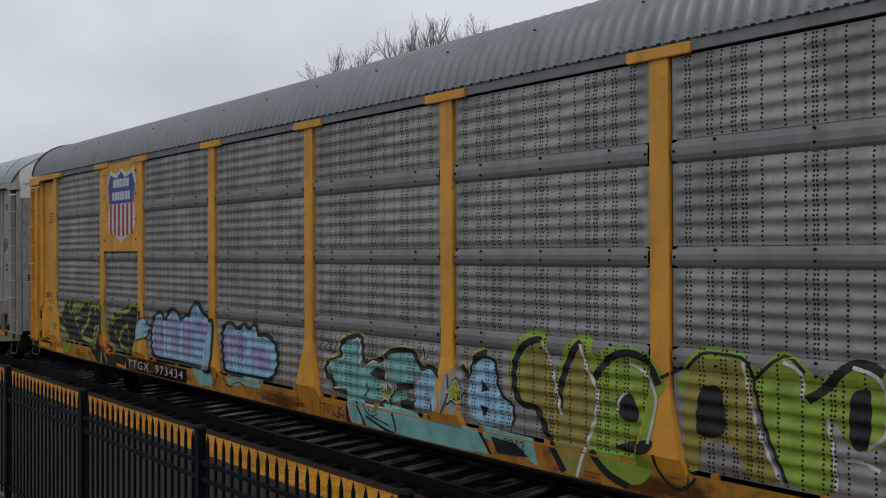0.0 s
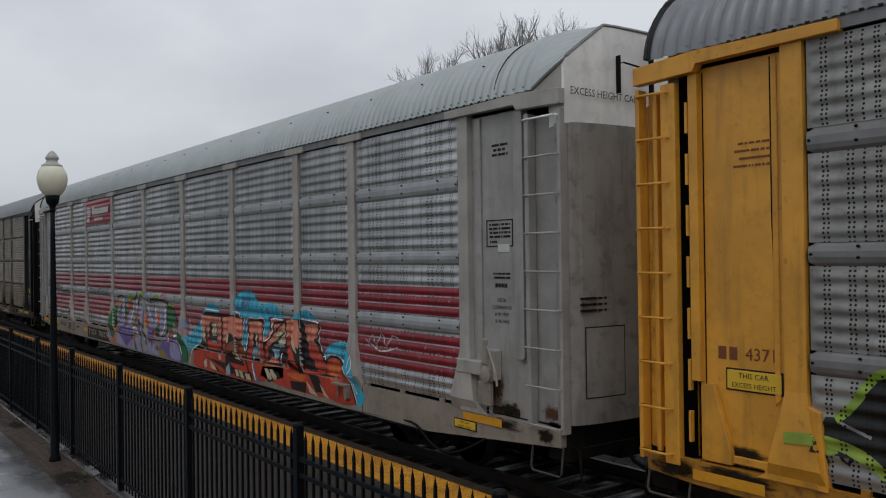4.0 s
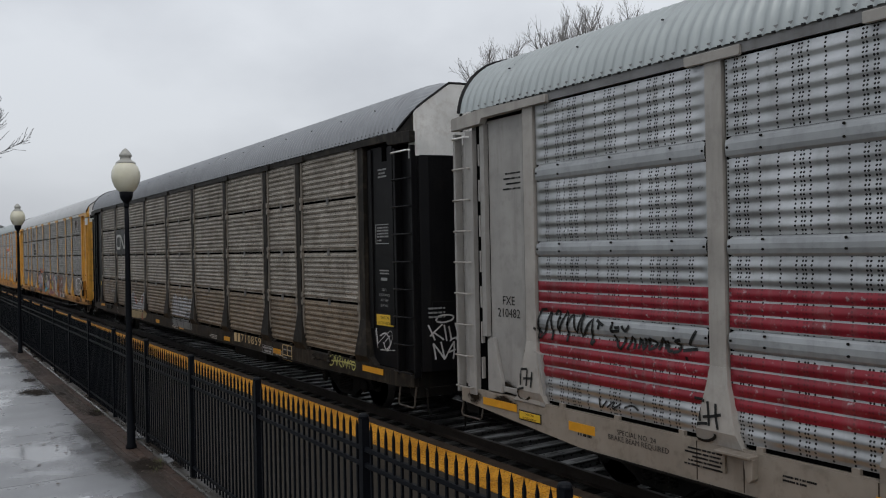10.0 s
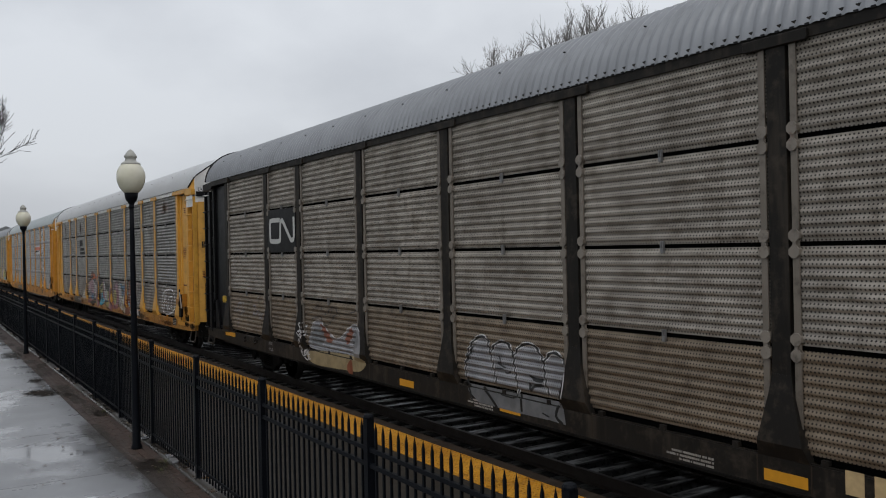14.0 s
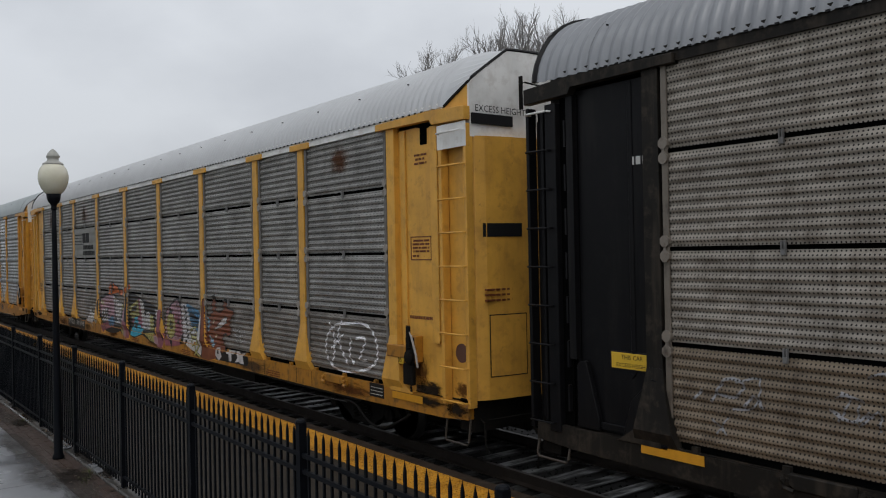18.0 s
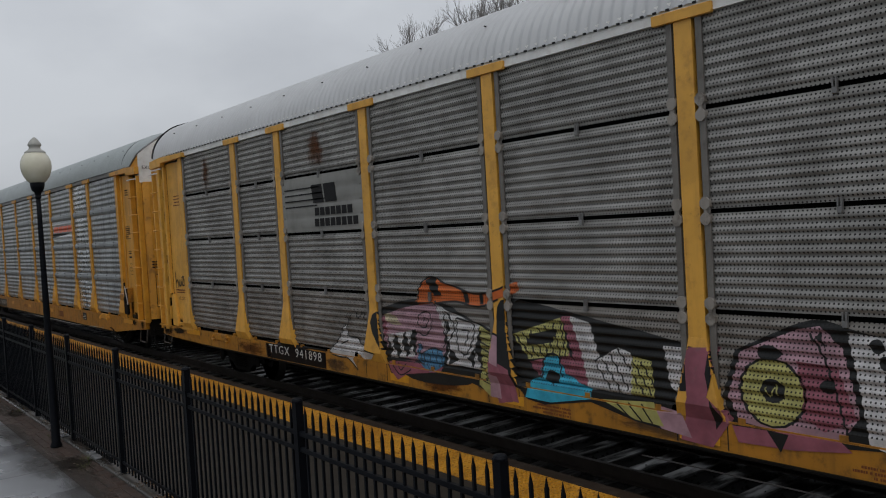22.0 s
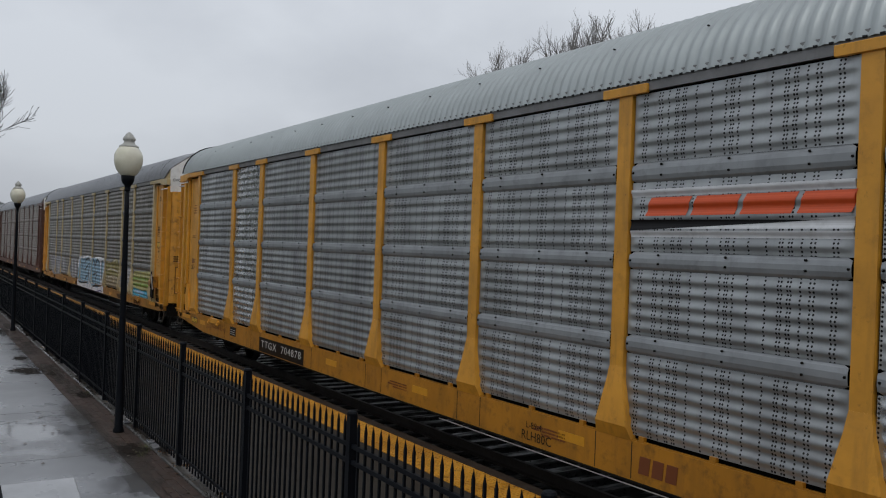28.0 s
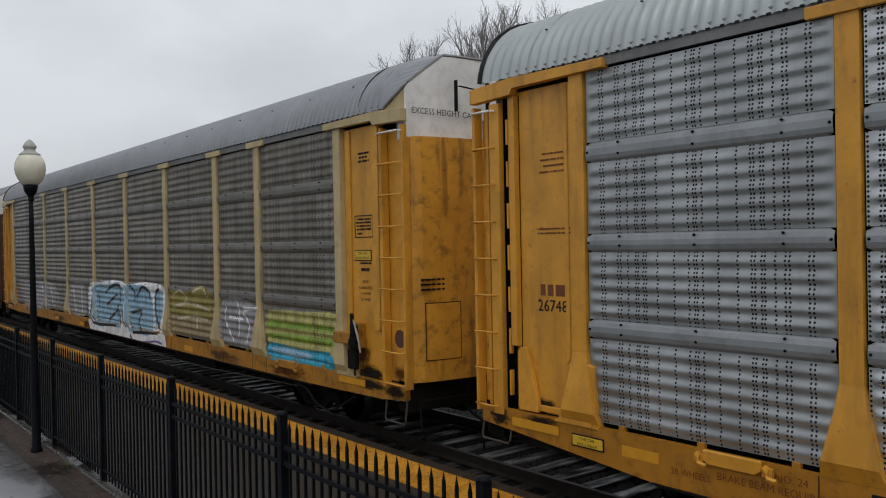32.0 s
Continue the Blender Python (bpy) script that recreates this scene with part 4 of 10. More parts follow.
def coupler_mesh(sgn):
    def Y(a):
        return a if sgn > 0 else LENGTH - a
    bm = bmesh.new()
    lo, hi = sorted((Y(-0.62), Y(0.3)))
    box(bm, -0.11, 0.11, lo, hi, 0.74, 0.94)
    lo, hi = sorted((Y(-0.66), Y(-0.36)))
    box(bm, -0.19, 0.16, lo, hi, 0.68, 0.98)
    tube(bm, ((-0.42, Y(0.15), 0.72), (-0.40, Y(-0.05), 0.48), (-0.32, Y(-0.3), 0.34), (-0.2, Y(-0.56), 0.42)), 0.026, 6)
    tube(bm, ((-1.32, Y(0.1), 0.78), (-1.36, Y(-0.08), 0.74), (-1.36, Y(-0.1), 0.42), (-1.33, Y(-0.14), 0.34)), 0.016, 6)
    tube(bm, ((-1.30, Y(-0.06), 0.76), (-0.3, Y(-0.10), 0.76)), 0.014, 6)
    return mesh_of("coupler", bm)


STEP = paint("grimy_step_steel", (0.05, 0.04, 0.03), rough=0.5, dirt=(0.02, 0.016, 0.012), rust=0.4)
EDGE_STRIP = paint("pale_panel_edge", (0.145, 0.135, 0.122), dirt=(0.05, 0.042, 0.034), amount=0.6, rust=0.35)
EDGE_BROWN = paint("brown_panel_edge", (0.165, 0.142, 0.115), dirt=(0.05, 0.038, 0.028), amount=0.7, rust=0.4)
BRACKET_BROWN = paint("brown_filmed_bracket", (0.20, 0.175, 0.145), dirt=(0.045, 0.034, 0.026), amount=0.85, rust=0.5)
BRACKET = paint("pale_bracket", (0.29, 0.265, 0.235), dirt=(0.07, 0.055, 0.042), amount=0.8, rust=0.5)
BAND = {m.name: paint("band_of_" + m.name, c, rough=0.42, metal=0.35, dirt=sc(c, 0.5), amount=0.4) for m, c in
        ((PANEL_A, (0.21, 0.205, 0.2)), (PANEL_B, (0.34, 0.355, 0.365)), (PANEL_E, (0.285, 0.30, 0.31)), (PANEL_F, (0.172, 0.163, 0.148)), (PANEL_G, (0.19, 0.155, 0.13)))}
CARS, WHEELS, POSTS_OF = [], [], {}
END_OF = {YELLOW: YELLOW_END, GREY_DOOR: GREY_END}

# ---- the place ----
GROUND_Z = -0.42


def concrete(name, base, wet, scale=1.0):
    """Wet concrete: patches of standing water, stains and pores."""
    n = Net(name)
    n.co = n.t.nodes.new("ShaderNodeNewGeometry").outputs["Position"]
    c = n.mix(n.ramp(n.noise(0.7 * scale, 5, 0.6, shift=False), 0.35, 0.65), sc(base, 0.72), sc(base, 1.15))
    c = n.mix(n.math("MULTIPLY", n.noise(45.0, 3, shift=False), 0.35), c, sc(base, 0.5))
    pool = n.ramp(n.noise(0.55 * scale, 5, 0.62, shift=False), 0.46, 0.64)
    c = n.mix(n.math("MULTIPLY", pool, 0.35), c, sc(base, 0.45))
    r = n.math("SUBTRACT", 0.08 + wet * 0.75, n.math("MULTIPLY", pool, wet * 0.75))
    n.bump(n.math("MULTIPLY", n.noise(90.0, 3, shift=False), n.math("SUBTRACT", 1.0, pool)), 0.12, 0.004)
    return n.done(c, r, 0.0, 0.6)


def wet_wood():
    """Dark tie timber with a few wet, shining patches."""
    n = Net("wet_tie_wood")
    c = n.mix(n.noise(14.0, 5, 0.6, (0.15, 1, 1)), (0.014, 0.0135, 0.013), (0.05, 0.049, 0.048))
    wet = n.ramp(n.noise(3.2, 4, 0.6, (0.5, 2.0, 1)), 0.32, 0.62)
    n.bump(n.noise(40.0, 3, 0.6, (0.1, 1, 1)), 0.25, 0.004)
    return n.done(c, n.math("SUBTRACT", 0.75, n.math("MULTIPLY", wet, 0.46)), 0.0, n_spec(n, wet))


def n_spec(n, wet):
    n.link(n.math("MULTIPLY", wet, 0.75), n.b.inputs["Specular IOR Level"])
    return None


CONCRETE = concrete("wet_concrete", (0.215, 0.22, 0.232), 0.37, 0.8)
CONCRETE_OLD = concrete("old_concrete", (0.12, 0.118, 0.112), 0.4)
KERB = concrete("grimy_kerb_concrete", (0.062, 0.058, 0.052), 0.45, 3.0)
PLATFORM = paint("platform_paving", (0.026, 0.021, 0.015), rough=0.62, dirt=(0.016, 0.015, 0.012), amount=0.5, streaks=0, spec=0.25)
BRICK = paint("wet_brown_brick", (0.060, 0.040, 0.032), rough=0.5, dirt=(0.036, 0.033, 0.030), amount=0.85, streaks=0, spec=0.24)
MORTAR = plain("dark_mortar", (0.03, 0.029, 0.027))


def tactile():
    """Worn yellow tile: black grit between the domes, brown smears."""
    n = Net("tactile_yellow")
    n.co = n.t.nodes.new("ShaderNodeNewGeometry").outputs["Position"]
    c = n.mix(n.ramp(n.noise(1.1, 5, 0.6, shift=False), 0.35, 0.65), (0.43, 0.19, 0.013), (0.60, 0.285, 0.025))
    c = n.mix(n.math("MULTIPLY", n.ramp(n.noise(7.0, 6, 0.7, shift=False), 0.47, 0.68), 0.6), c, (0.15, 0.065, 0.012))
    c = n.mix(n.math("MULTIPLY", n.ramp(n.noise(38.0, 3, 0.6, shift=False), 0.55, 0.66), 0.75), c, (0.07, 0.032, 0.01))
    n.bump(n.noise(60.0, 3, shift=False), 0.2, 0.004)
    return n.done(c, 0.45, 0.0, 0.3)


TACTILE = tactile()
EDGE = paint("platform_edge_grime", (0.026, 0.017, 0.011), rough=0.7, spec=0.2)
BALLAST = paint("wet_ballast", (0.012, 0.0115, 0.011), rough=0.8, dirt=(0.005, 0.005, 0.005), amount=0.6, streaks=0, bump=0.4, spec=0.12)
TIE = wet_wood()
GRASS = paint("winter_grass", (0.05, 0.06, 0.022), rough=0.8, dirt=(0.06, 0.05, 0.03), amount=0.5, streaks=0)
MULCH = paint("bark_mulch", (0.05, 0.028, 0.018), rough=0.8, dirt=(0.02, 0.012, 0.01), amount=0.5, streaks=0, bump=0.5)
LEAF = paint("hedge_leaf", (0.085, 0.15, 0.028), rough=0.42, dirt=(0.03, 0.06, 0.015), amount=0.4, streaks=0)
BARK = paint("wet_bark", (0.034, 0.028, 0.025), rough=0.7, dirt=(0.02, 0.017, 0.015), amount=0.4, streaks=0)
# far trees: the bark is paled in colour to stand in for haze
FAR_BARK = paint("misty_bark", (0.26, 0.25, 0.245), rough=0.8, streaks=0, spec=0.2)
# distance haze is put into this pale grey woods colour
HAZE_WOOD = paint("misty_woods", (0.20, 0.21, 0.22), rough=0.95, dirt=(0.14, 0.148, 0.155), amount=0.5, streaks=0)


def setting(name, bm, material, label, m=None):
    return tagged(part(name, bm, material, None, m=m), label, "", "", "structure")


ground = setting("ground", boxes((-900, 900, -900, 900, -1.0, GROUND_Z)), GRASS, "dull winter ground beyond the station")

walkway = setting("pavement", boxes((0.0, 3.0, -20, 140, -0.5, -0.02)), MORTAR, "wet pavement of concrete slabs with a brick border")
bm = bmesh.new()
box(bm, -1.02, 1.02, -1.524, 1.524, -0.06, 0.0)
slab_me = mesh_of("slab", bevelled(bm, 0.008))
for i in range(-7, 42):
    place("slab", slab_me, CONCRETE, walkway, Matrix.Translation((1.365, 9.77 + 3.062 * i, random.uniform(-0.002, 0.002))))
bm = bmesh.new()
box(bm, -0.049, 0.049, -0.1, 0.1, -0.03, 0.0)
brick_me = mesh_of("brick", bevelled(bm, 0.004))
for j in range(75):
    for k in range(4):
        place("brick", brick_me, BRICK, walkway, Matrix.Translation((2.445 + 0.103 * k, 3.5 + 0.206 * j + (0.103 if k % 2 else 0), -0.004 + random.uniform(-0.004, 0.003))))
rest = bmesh.new()
for j in range(560):
    for k in range(4):
        y = 18.95 + 0.206 * j + (0.103 if k % 2 else 0)
        box(rest, 2.396 + 0.103 * k, 2.494 + 0.103 * k, y - 0.1, y + 0.1, -0.03, -0.005)
part("bricks", rest, BRICK, walkway)["kind"] = "stuff"
setting("kerb", bevelled(boxes((2.80, 3.02, -20, 140, -0.4, 0.03)), 0.015), KERB, "low concrete kerb under the fence")
setting("pavement_apron", bevelled(boxes((-9.0, 0.33, -20, 16.9, -0.4, -0.012)), 0.008), CONCRETE_OLD, "older grey concrete beside the main pavement")
setting("planting_bed", boxes((-6.0, 0.31, 16.93, 110, -0.3, -0.01)), MULCH, "dark mulch bed under the hedge")
setting("platform", boxes((3.02, 5.55, -20, 400, -0.6, -0.012)), PLATFORM, "station platform paving, dark and wet")
setting("platform_edge", bevelled(boxes((6.2, 6.40, -20, 400, -0.6, 0.0)), 0.01), EDGE, "grimy platform edge")

# tactile strip: raised domes on yellow tiles
setting("tactile_bed", boxes((5.55, 6.2, 0.68, 39.12, -0.6, -0.010)), MORTAR, "dark bedding under the tactile tiles")
strip = setting("tactile_strip", boxes((5.55, 6.2, -20, 0.68, -0.6, -0.008), (5.55, 6.2, 39.12, 400, -0.6, -0.002)), TACTILE, "yellow tactile warning strip along the platform edge")
bm = bmesh.new()
for i in range(10):
    for j in range(9):
        lathe(bm, ((0.022, 0.0), (0.018, 0.006), (0.008, 0.009)), 6, "z", (-0.285 + 0.0635 * i, -0.262 + 0.0655 * j, 0.0))
box(bm, -0.322, 0.322, -0.296, 0.296, -0.02, 0.0)
tile_me = mesh_of("tile", bm)
for i in range(64):
    place("tile", tile_me, TACTILE, strip, pose(5.875, 1.0 + 0.6 * i, 0.0, random.uniform(-0.3, 0.3), random.uniform(-0.3, 0.3), 0))

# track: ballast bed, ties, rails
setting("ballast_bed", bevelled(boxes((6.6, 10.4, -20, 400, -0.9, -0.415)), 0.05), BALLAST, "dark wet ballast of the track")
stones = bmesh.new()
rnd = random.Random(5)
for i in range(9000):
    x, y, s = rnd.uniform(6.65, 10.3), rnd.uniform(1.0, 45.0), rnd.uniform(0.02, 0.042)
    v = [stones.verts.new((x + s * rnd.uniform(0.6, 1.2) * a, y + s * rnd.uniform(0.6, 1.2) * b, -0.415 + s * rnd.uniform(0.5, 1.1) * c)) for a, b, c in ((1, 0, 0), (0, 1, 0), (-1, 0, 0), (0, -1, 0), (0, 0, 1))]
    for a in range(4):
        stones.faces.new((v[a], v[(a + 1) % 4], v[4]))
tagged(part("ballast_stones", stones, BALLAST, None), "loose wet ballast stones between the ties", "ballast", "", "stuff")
bm = bmesh.new()
box(bm, -1.3, 1.3, -0.115, 0.115, -0.56, -0.378)
tie_me = mesh_of("tie", bevelled(bm, 0.012))
track = tagged(new("railway_track"), "railway track with wet wooden ties and worn steel rails", "track", "", "structure")
for i in range(150):
    place("tie", tie_me, TIE, track, pose(TRACK_X + random.uniform(-0.03, 0.03), -4 + 0.51 * i, random.uniform(-0.012, 0.004), 0, random.uniform(-0.5, 0.5), random.uniform(-0.8, 0.8)))
for s in (-1, 1):
    bm = bmesh.new()
    o = ((-0.07, 0), (0.07, 0), (0.07, 0.015), (0.012, 0.035), (0.012, 0.12), (0.037, 0.13), (0.037, 0.16), (0.03, 0.165), (-0.03, 0.165), (-0.037, 0.16), (-0.037, 0.13), (-0.012, 0.12), (-0.012, 0.035), (-0.07, 0.015))
    a = [bm.verts.new((TRACK_X + s * 0.755 + x, -20, z - 0.375)) for x, z in o]
    b = [bm.verts.new((TRACK_X + s * 0.755 + x, 400, z - 0.375)) for x, z in o]
    bm.faces.new(a)
    bm.faces.new(b[::-1])
    for i in range(len(o)):
        j = (i + 1) % len(o)
        bm.faces.new((a[i], a[j], b[j], b[i]))
    part("rail", bm, RAIL_STEEL, track)

# ---- fence ----
FENCE_X, FENCE_Y, BAY, TOPZ = 2.885, 10.26, 2.306, 1.53


def post_bm():
    bm = boxes((-0.031, 0.031, -0.031, 0.031, 0.02, TOPZ - 0.02))
    lathe(bm, ((0.042, TOPZ - 0.022), (0.043, TOPZ - 0.008), (0.034, TOPZ + 0.006), (0.015, TOPZ + 0.013)), 12)
    return bm


def picket_bm(y=0.0):
    bm = bmesh.new()
    h, t = 0.009, TOPZ - 0.035
    box(bm, -h, h, y - h, y + h, 0.06, t - 0.07)
    v = [bm.verts.new(p) for p in ((-h, y - h, t - 0.07), (h, y - h, t - 0.07), (h, y + h, t - 0.07), (-h, y + h, t - 0.07), (0, y, t))]
    for a in range(4):
        bm.faces.new((v[a], v[(a + 1) % 4], v[4]))
    return bm


post_me, picket_me = mesh_of("post", post_bm()), mesh_of("picket", picket_bm())
bm = boxes((-0.017, 0.017, 0.031, BAY - 0.031, -0.017, 0.017))
rail_me = mesh_of("rail", bevelled(bm, 0.003))
PICKETS = 19


def fence_bay(i):
    bay = tagged(new("fence_panel"), "black steel picket fence panel with pointed pickets", "fence", "panels of the platform fence")
    bay.matrix_basis = Matrix.Translation((FENCE_X, FENCE_Y + BAY * i, 0.0))
    place("post", post_me, FENCE_BLACK, bay)
    for z in (0.16, TOPZ - 0.375, TOPZ - 0.255):
        place("rail", rail_me, FENCE_BLACK, bay, Matrix.Translation((0, 0, z)))
    for k in range(PICKETS):
        place("picket", picket_me, FENCE_BLACK, bay, Matrix.Translation((0, BAY * (k + 1) / (PICKETS + 1), 0)))
    return bay


for i in range(-8, 50):
    fence_bay(i)

# ---- street lamps ----


def globe_material():
    n = Net("cream_glass_globe")
    c = n.mix(n.ramp(n.noise(3.0, 4), 0.3, 0.7), (0.58, 0.56, 0.44), (0.70, 0.68, 0.56))
    n.b.inputs["Subsurface Weight"].default_value = 0.3
    n.b.inputs["Subsurface Radius"].default_value = (0.05, 0.05, 0.04)
    return n.done(c, 0.22)


GLOBE = globe_material()
CAP = plain("grey_glass_cap", (0.36, 0.36, 0.33), rough=0.3)


def turned(name, profile, material, parent, label="", n=20):
    bm = bmesh.new()
    lathe(bm, [(1.55 * r, 1.578 * h) for r, h in profile], n)
    return part(name, bm, material, parent, label, smooth=True)


def street_lamp():
    lamp = tagged(new("street_lamp"), "black cast lamp post with a cream acorn globe", "street lamp", "lamps along the platform fence")
    turned("pole", ((0.05, 0.0), (0.05, 0.02), (0.038, 0.05), (0.034, 0.5), (0.028, 1.2), (0.021, 2.0), (0.019, 2.24)), FENCE_BLACK, lamp)
    turned("fitter", ((0.019, 2.20), (0.026, 2.205), (0.026, 2.22), (0.022, 2.23), (0.030, 2.255), (0.048, 2.275), (0.056, 2.30), (0.062, 2.345), (0.05, 2.35)), FENCE_BLACK, lamp)
    turned("globe", ((0.058, 2.34), (0.080, 2.36), (0.104, 2.395), (0.121, 2.44), (0.128, 2.485), (0.124, 2.53), (0.108, 2.572), (0.084, 2.604)), GLOBE, lamp, "cream glass globe", 28)
    turned("finial", ((0.086, 2.598), (0.089, 2.610), (0.072, 2.622), (0.052, 2.636), (0.046, 2.656), (0.056, 2.668), (0.057, 2.68), (0.044, 2.702), (0.028, 2.724), (0.012, 2.738), (0.004, 2.742)), CAP, lamp, "pale cap with a knob finial")
    return lamp


first = street_lamp()
first.matrix_basis = Matrix.Translation((2.637, 12.51, -0.01))
for y in (26.8, 44.0, 60.0, 77.0, 94.0):
    copy_thing(first, Matrix.Translation((2.637, y, -0.01)))

# ---- trees ----


def branch(bm, rnd, p, d, length, radius, depth, angle, up, twig):
    """A tapering branch that carries smaller ones along its outer part."""
    pts, rad, steps = [Vector(p)], [radius], 4
    e = Vector(d)
    for i in range(steps):
        e = (e + Vector((rnd.gauss(0, 1), rnd.gauss(0, 1), rnd.gauss(0, 1))) * 0.07 + Vector((0, 0, up * 0.10))).normalized()
        pts.append(pts[-1] + e * (length / steps))
        rad.append(max(twig, radius * (1 - 0.62 * (i + 1) / steps)))
    tube(bm, pts, rad, 5 if radius > 0.04 else 3)
    if depth == 0:
        return
    n = 5 if depth > 1 else 6
    for k in range(n):
        f = 0.32 + 0.68 * (k + rnd.random() * 0.6) / n
        i = min(steps - 1, int(f * steps))
        q = pts[i].lerp(pts[i + 1], f * steps - i)
        way = (pts[i + 1] - pts[i]).normalized()
        side = way.cross(Vector((rnd.gauss(0, 1), rnd.gauss(0, 1), rnd.gauss(0, 1)))).normalized()
        a = radians(angle * rnd.uniform(0.6, 1.25))
        nd = (way * math.cos(a) + side * math.sin(a) + Vector((0, 0, up * 0.22))).normalized()
        branch(bm, rnd, q, nd, length * rnd.uniform(0.45, 0.68) * (1.15 - 0.4 * f), max(twig, rad[i] * 0.5), depth - 1, angle, up, twig)


def dome_tree(label, where, seed, height, reach, material, limbs=14, twig=0.008):
    """A bare tree whose limbs fan out to an uneven dome."""
    rnd = random.Random(seed)
    tree = tagged(new("bare_tree"), label, "tree")
    tree.matrix_basis = Matrix.Translation(where)
    r = height * 0.014
    bm = bmesh.new()
    tube(bm, ((0, 0, -0.3), (0.05, 0, height * 0.2), (0, 0.06, height * 0.42)), (r * 1.3, r, r * 0.8), 10)
    part("trunk", bm, material, tree)
    for k in range(limbs):
        c = 1.0 - 0.85 * (k + 0.5) / limbs
        a, q, u = 2.4 * k, math.sqrt(1 - c * c), rnd.uniform(0.82, 1.0)
        tip = Vector((reach * q * math.cos(a) * u, reach * q * math.sin(a) * u, height * (0.66 + 0.34 * c * u)))
        foot = Vector((0, 0.06, height * rnd.uniform(0.34, 0.42)))
        bend = foot.lerp(tip, 0.5) + Vector((tip.x * -0.15, tip.y * -0.15, height * 0.03))
        pts = [foot * (1 - f) ** 2 + bend * (2 * f * (1 - f)) + tip * f ** 2 for f in (0.0, 0.17, 0.33, 0.5, 0.67, 0.83, 1.0)]
        bm = bmesh.new()
        tube(bm, pts, [max(twig, r * 0.55 * (1 - f / 6)) for f in range(7)], 5)
        for m in range(20):
            f = 0.36 + 0.62 * (m + rnd.random() * 0.7) / 20
            i = min(5, int(f * 6))
            way = (pts[i + 1] - pts[i]).normalized()
            side = way.cross(Vector((rnd.gauss(0, 1), rnd.gauss(0, 1), rnd.gauss(0, 1)))).normalized()
            d = (way + side * rnd.uniform(0.4, 0.75) + Vector((0, 0, 0.25))).normalized()
            branch(bm, rnd, pts[i].lerp(pts[i + 1], f * 6 - i), d, height * rnd.uniform(0.075, 0.14) * (1.3 - 0.6 * f), max(twig, r * 0.16), 1 if m % 3 else 2, 34, 0.4, twig)
        part("limb", bm, material, tree)
    return tree


def column_tree(label, where, seed, height, reach, limbs, depth, twig, bark, low, lift=0.45):
    """A bare tree with a leader and upcurved limbs all the way up."""
    rnd = random.Random(seed)
    tree = tagged(new("bare_tree"), label, "tree")
    tree.matrix_basis = Matrix.Translation(where)
    bm = bmesh.new()
    r = height * 0.011
    tube(bm, ((0, 0, -0.3), (0.05, 0, height * 0.3), (0, 0.08, height * 0.6), (0.06, 0, height * 0.97)), (r * 1.4, r, r * 0.6, twig), 10)
    part("trunk", bm, bark, tree)
    for k in range(limbs):
        f = k / limbs
        a = 2.4 * k + rnd.uniform(-0.3, 0.3)
        bm = bmesh.new()
        branch(bm, rnd, (0.03, 0.03, height * (low + (0.84 - low) * f)), Vector((math.cos(a), math.sin(a), lift + 0.6 * f)).normalized(), reach * rnd.uniform(0.85, 1.1) * (1.05 - 0.5 * f), r * (0.5 - 0.25 * f), depth, 36, 0.75, twig)
        part("limb", bm, bark, tree)
    return tree


def at(az, dist, z):
    return (dist * math.sin(radians(az)), dist * math.cos(radians(az)), z)


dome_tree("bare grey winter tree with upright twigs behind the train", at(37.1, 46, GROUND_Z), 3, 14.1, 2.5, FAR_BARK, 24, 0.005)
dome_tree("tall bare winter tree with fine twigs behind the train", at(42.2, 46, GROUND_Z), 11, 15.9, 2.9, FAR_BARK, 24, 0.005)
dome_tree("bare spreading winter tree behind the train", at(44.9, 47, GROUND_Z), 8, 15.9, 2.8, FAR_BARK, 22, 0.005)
near_tree = column_tree("dark bare tree with many thin upcurved branches and brown leaves", (-2.6, 33.0, -0.03), 21, 17.5, 5.4, 40, 4, 0.0075, BARK, 0.10, 0.95)
rnd = random.Random(9)
vs, fs = [], []
for i in range(20000):
    z = rnd.uniform(2.6, 10.5)
    wide = 3.1 if z < 5 else 3.1 - 0.16 * (z - 5)
    a, d, q = rnd.uniform(0, 6.28), wide * math.sqrt(rnd.random()), rnd.uniform(0.02, 0.045)
    u = Vector((rnd.gauss(0, 1), rnd.gauss(0, 1), rnd.gauss(0, 1))).normalized()
    w, c, k = u.orthogonal().normalized(), Vector((d * math.cos(a), d * math.sin(a), z + 0.25 * math.sin(3 * a))), len(vs)
    vs += [tuple(c - u * q), tuple(c + w * q * 0.5), tuple(c + u * q), tuple(c - w * q * 0.5)]
    fs.append((k, k + 1, k + 2, k + 3))
me = bpy.data.meshes.new("dead_leaves")
me.from_pydata(vs, [], fs)
place("dead_leaves", me, paint("withered_leaf", (0.085, 0.048, 0.028), rough=0.7, dirt=(0.04, 0.022, 0.014), amount=0.5, streaks=0), near_tree, None, "withered brown leaves")["kind"] = "stuff"
column_tree("dark bare tree beside the pavement", (-4.0, 47.0, -0.03), 33, 12.0, 4.3, 18, 3, 0.009, BARK, 0.14)

# ---- hedge ----


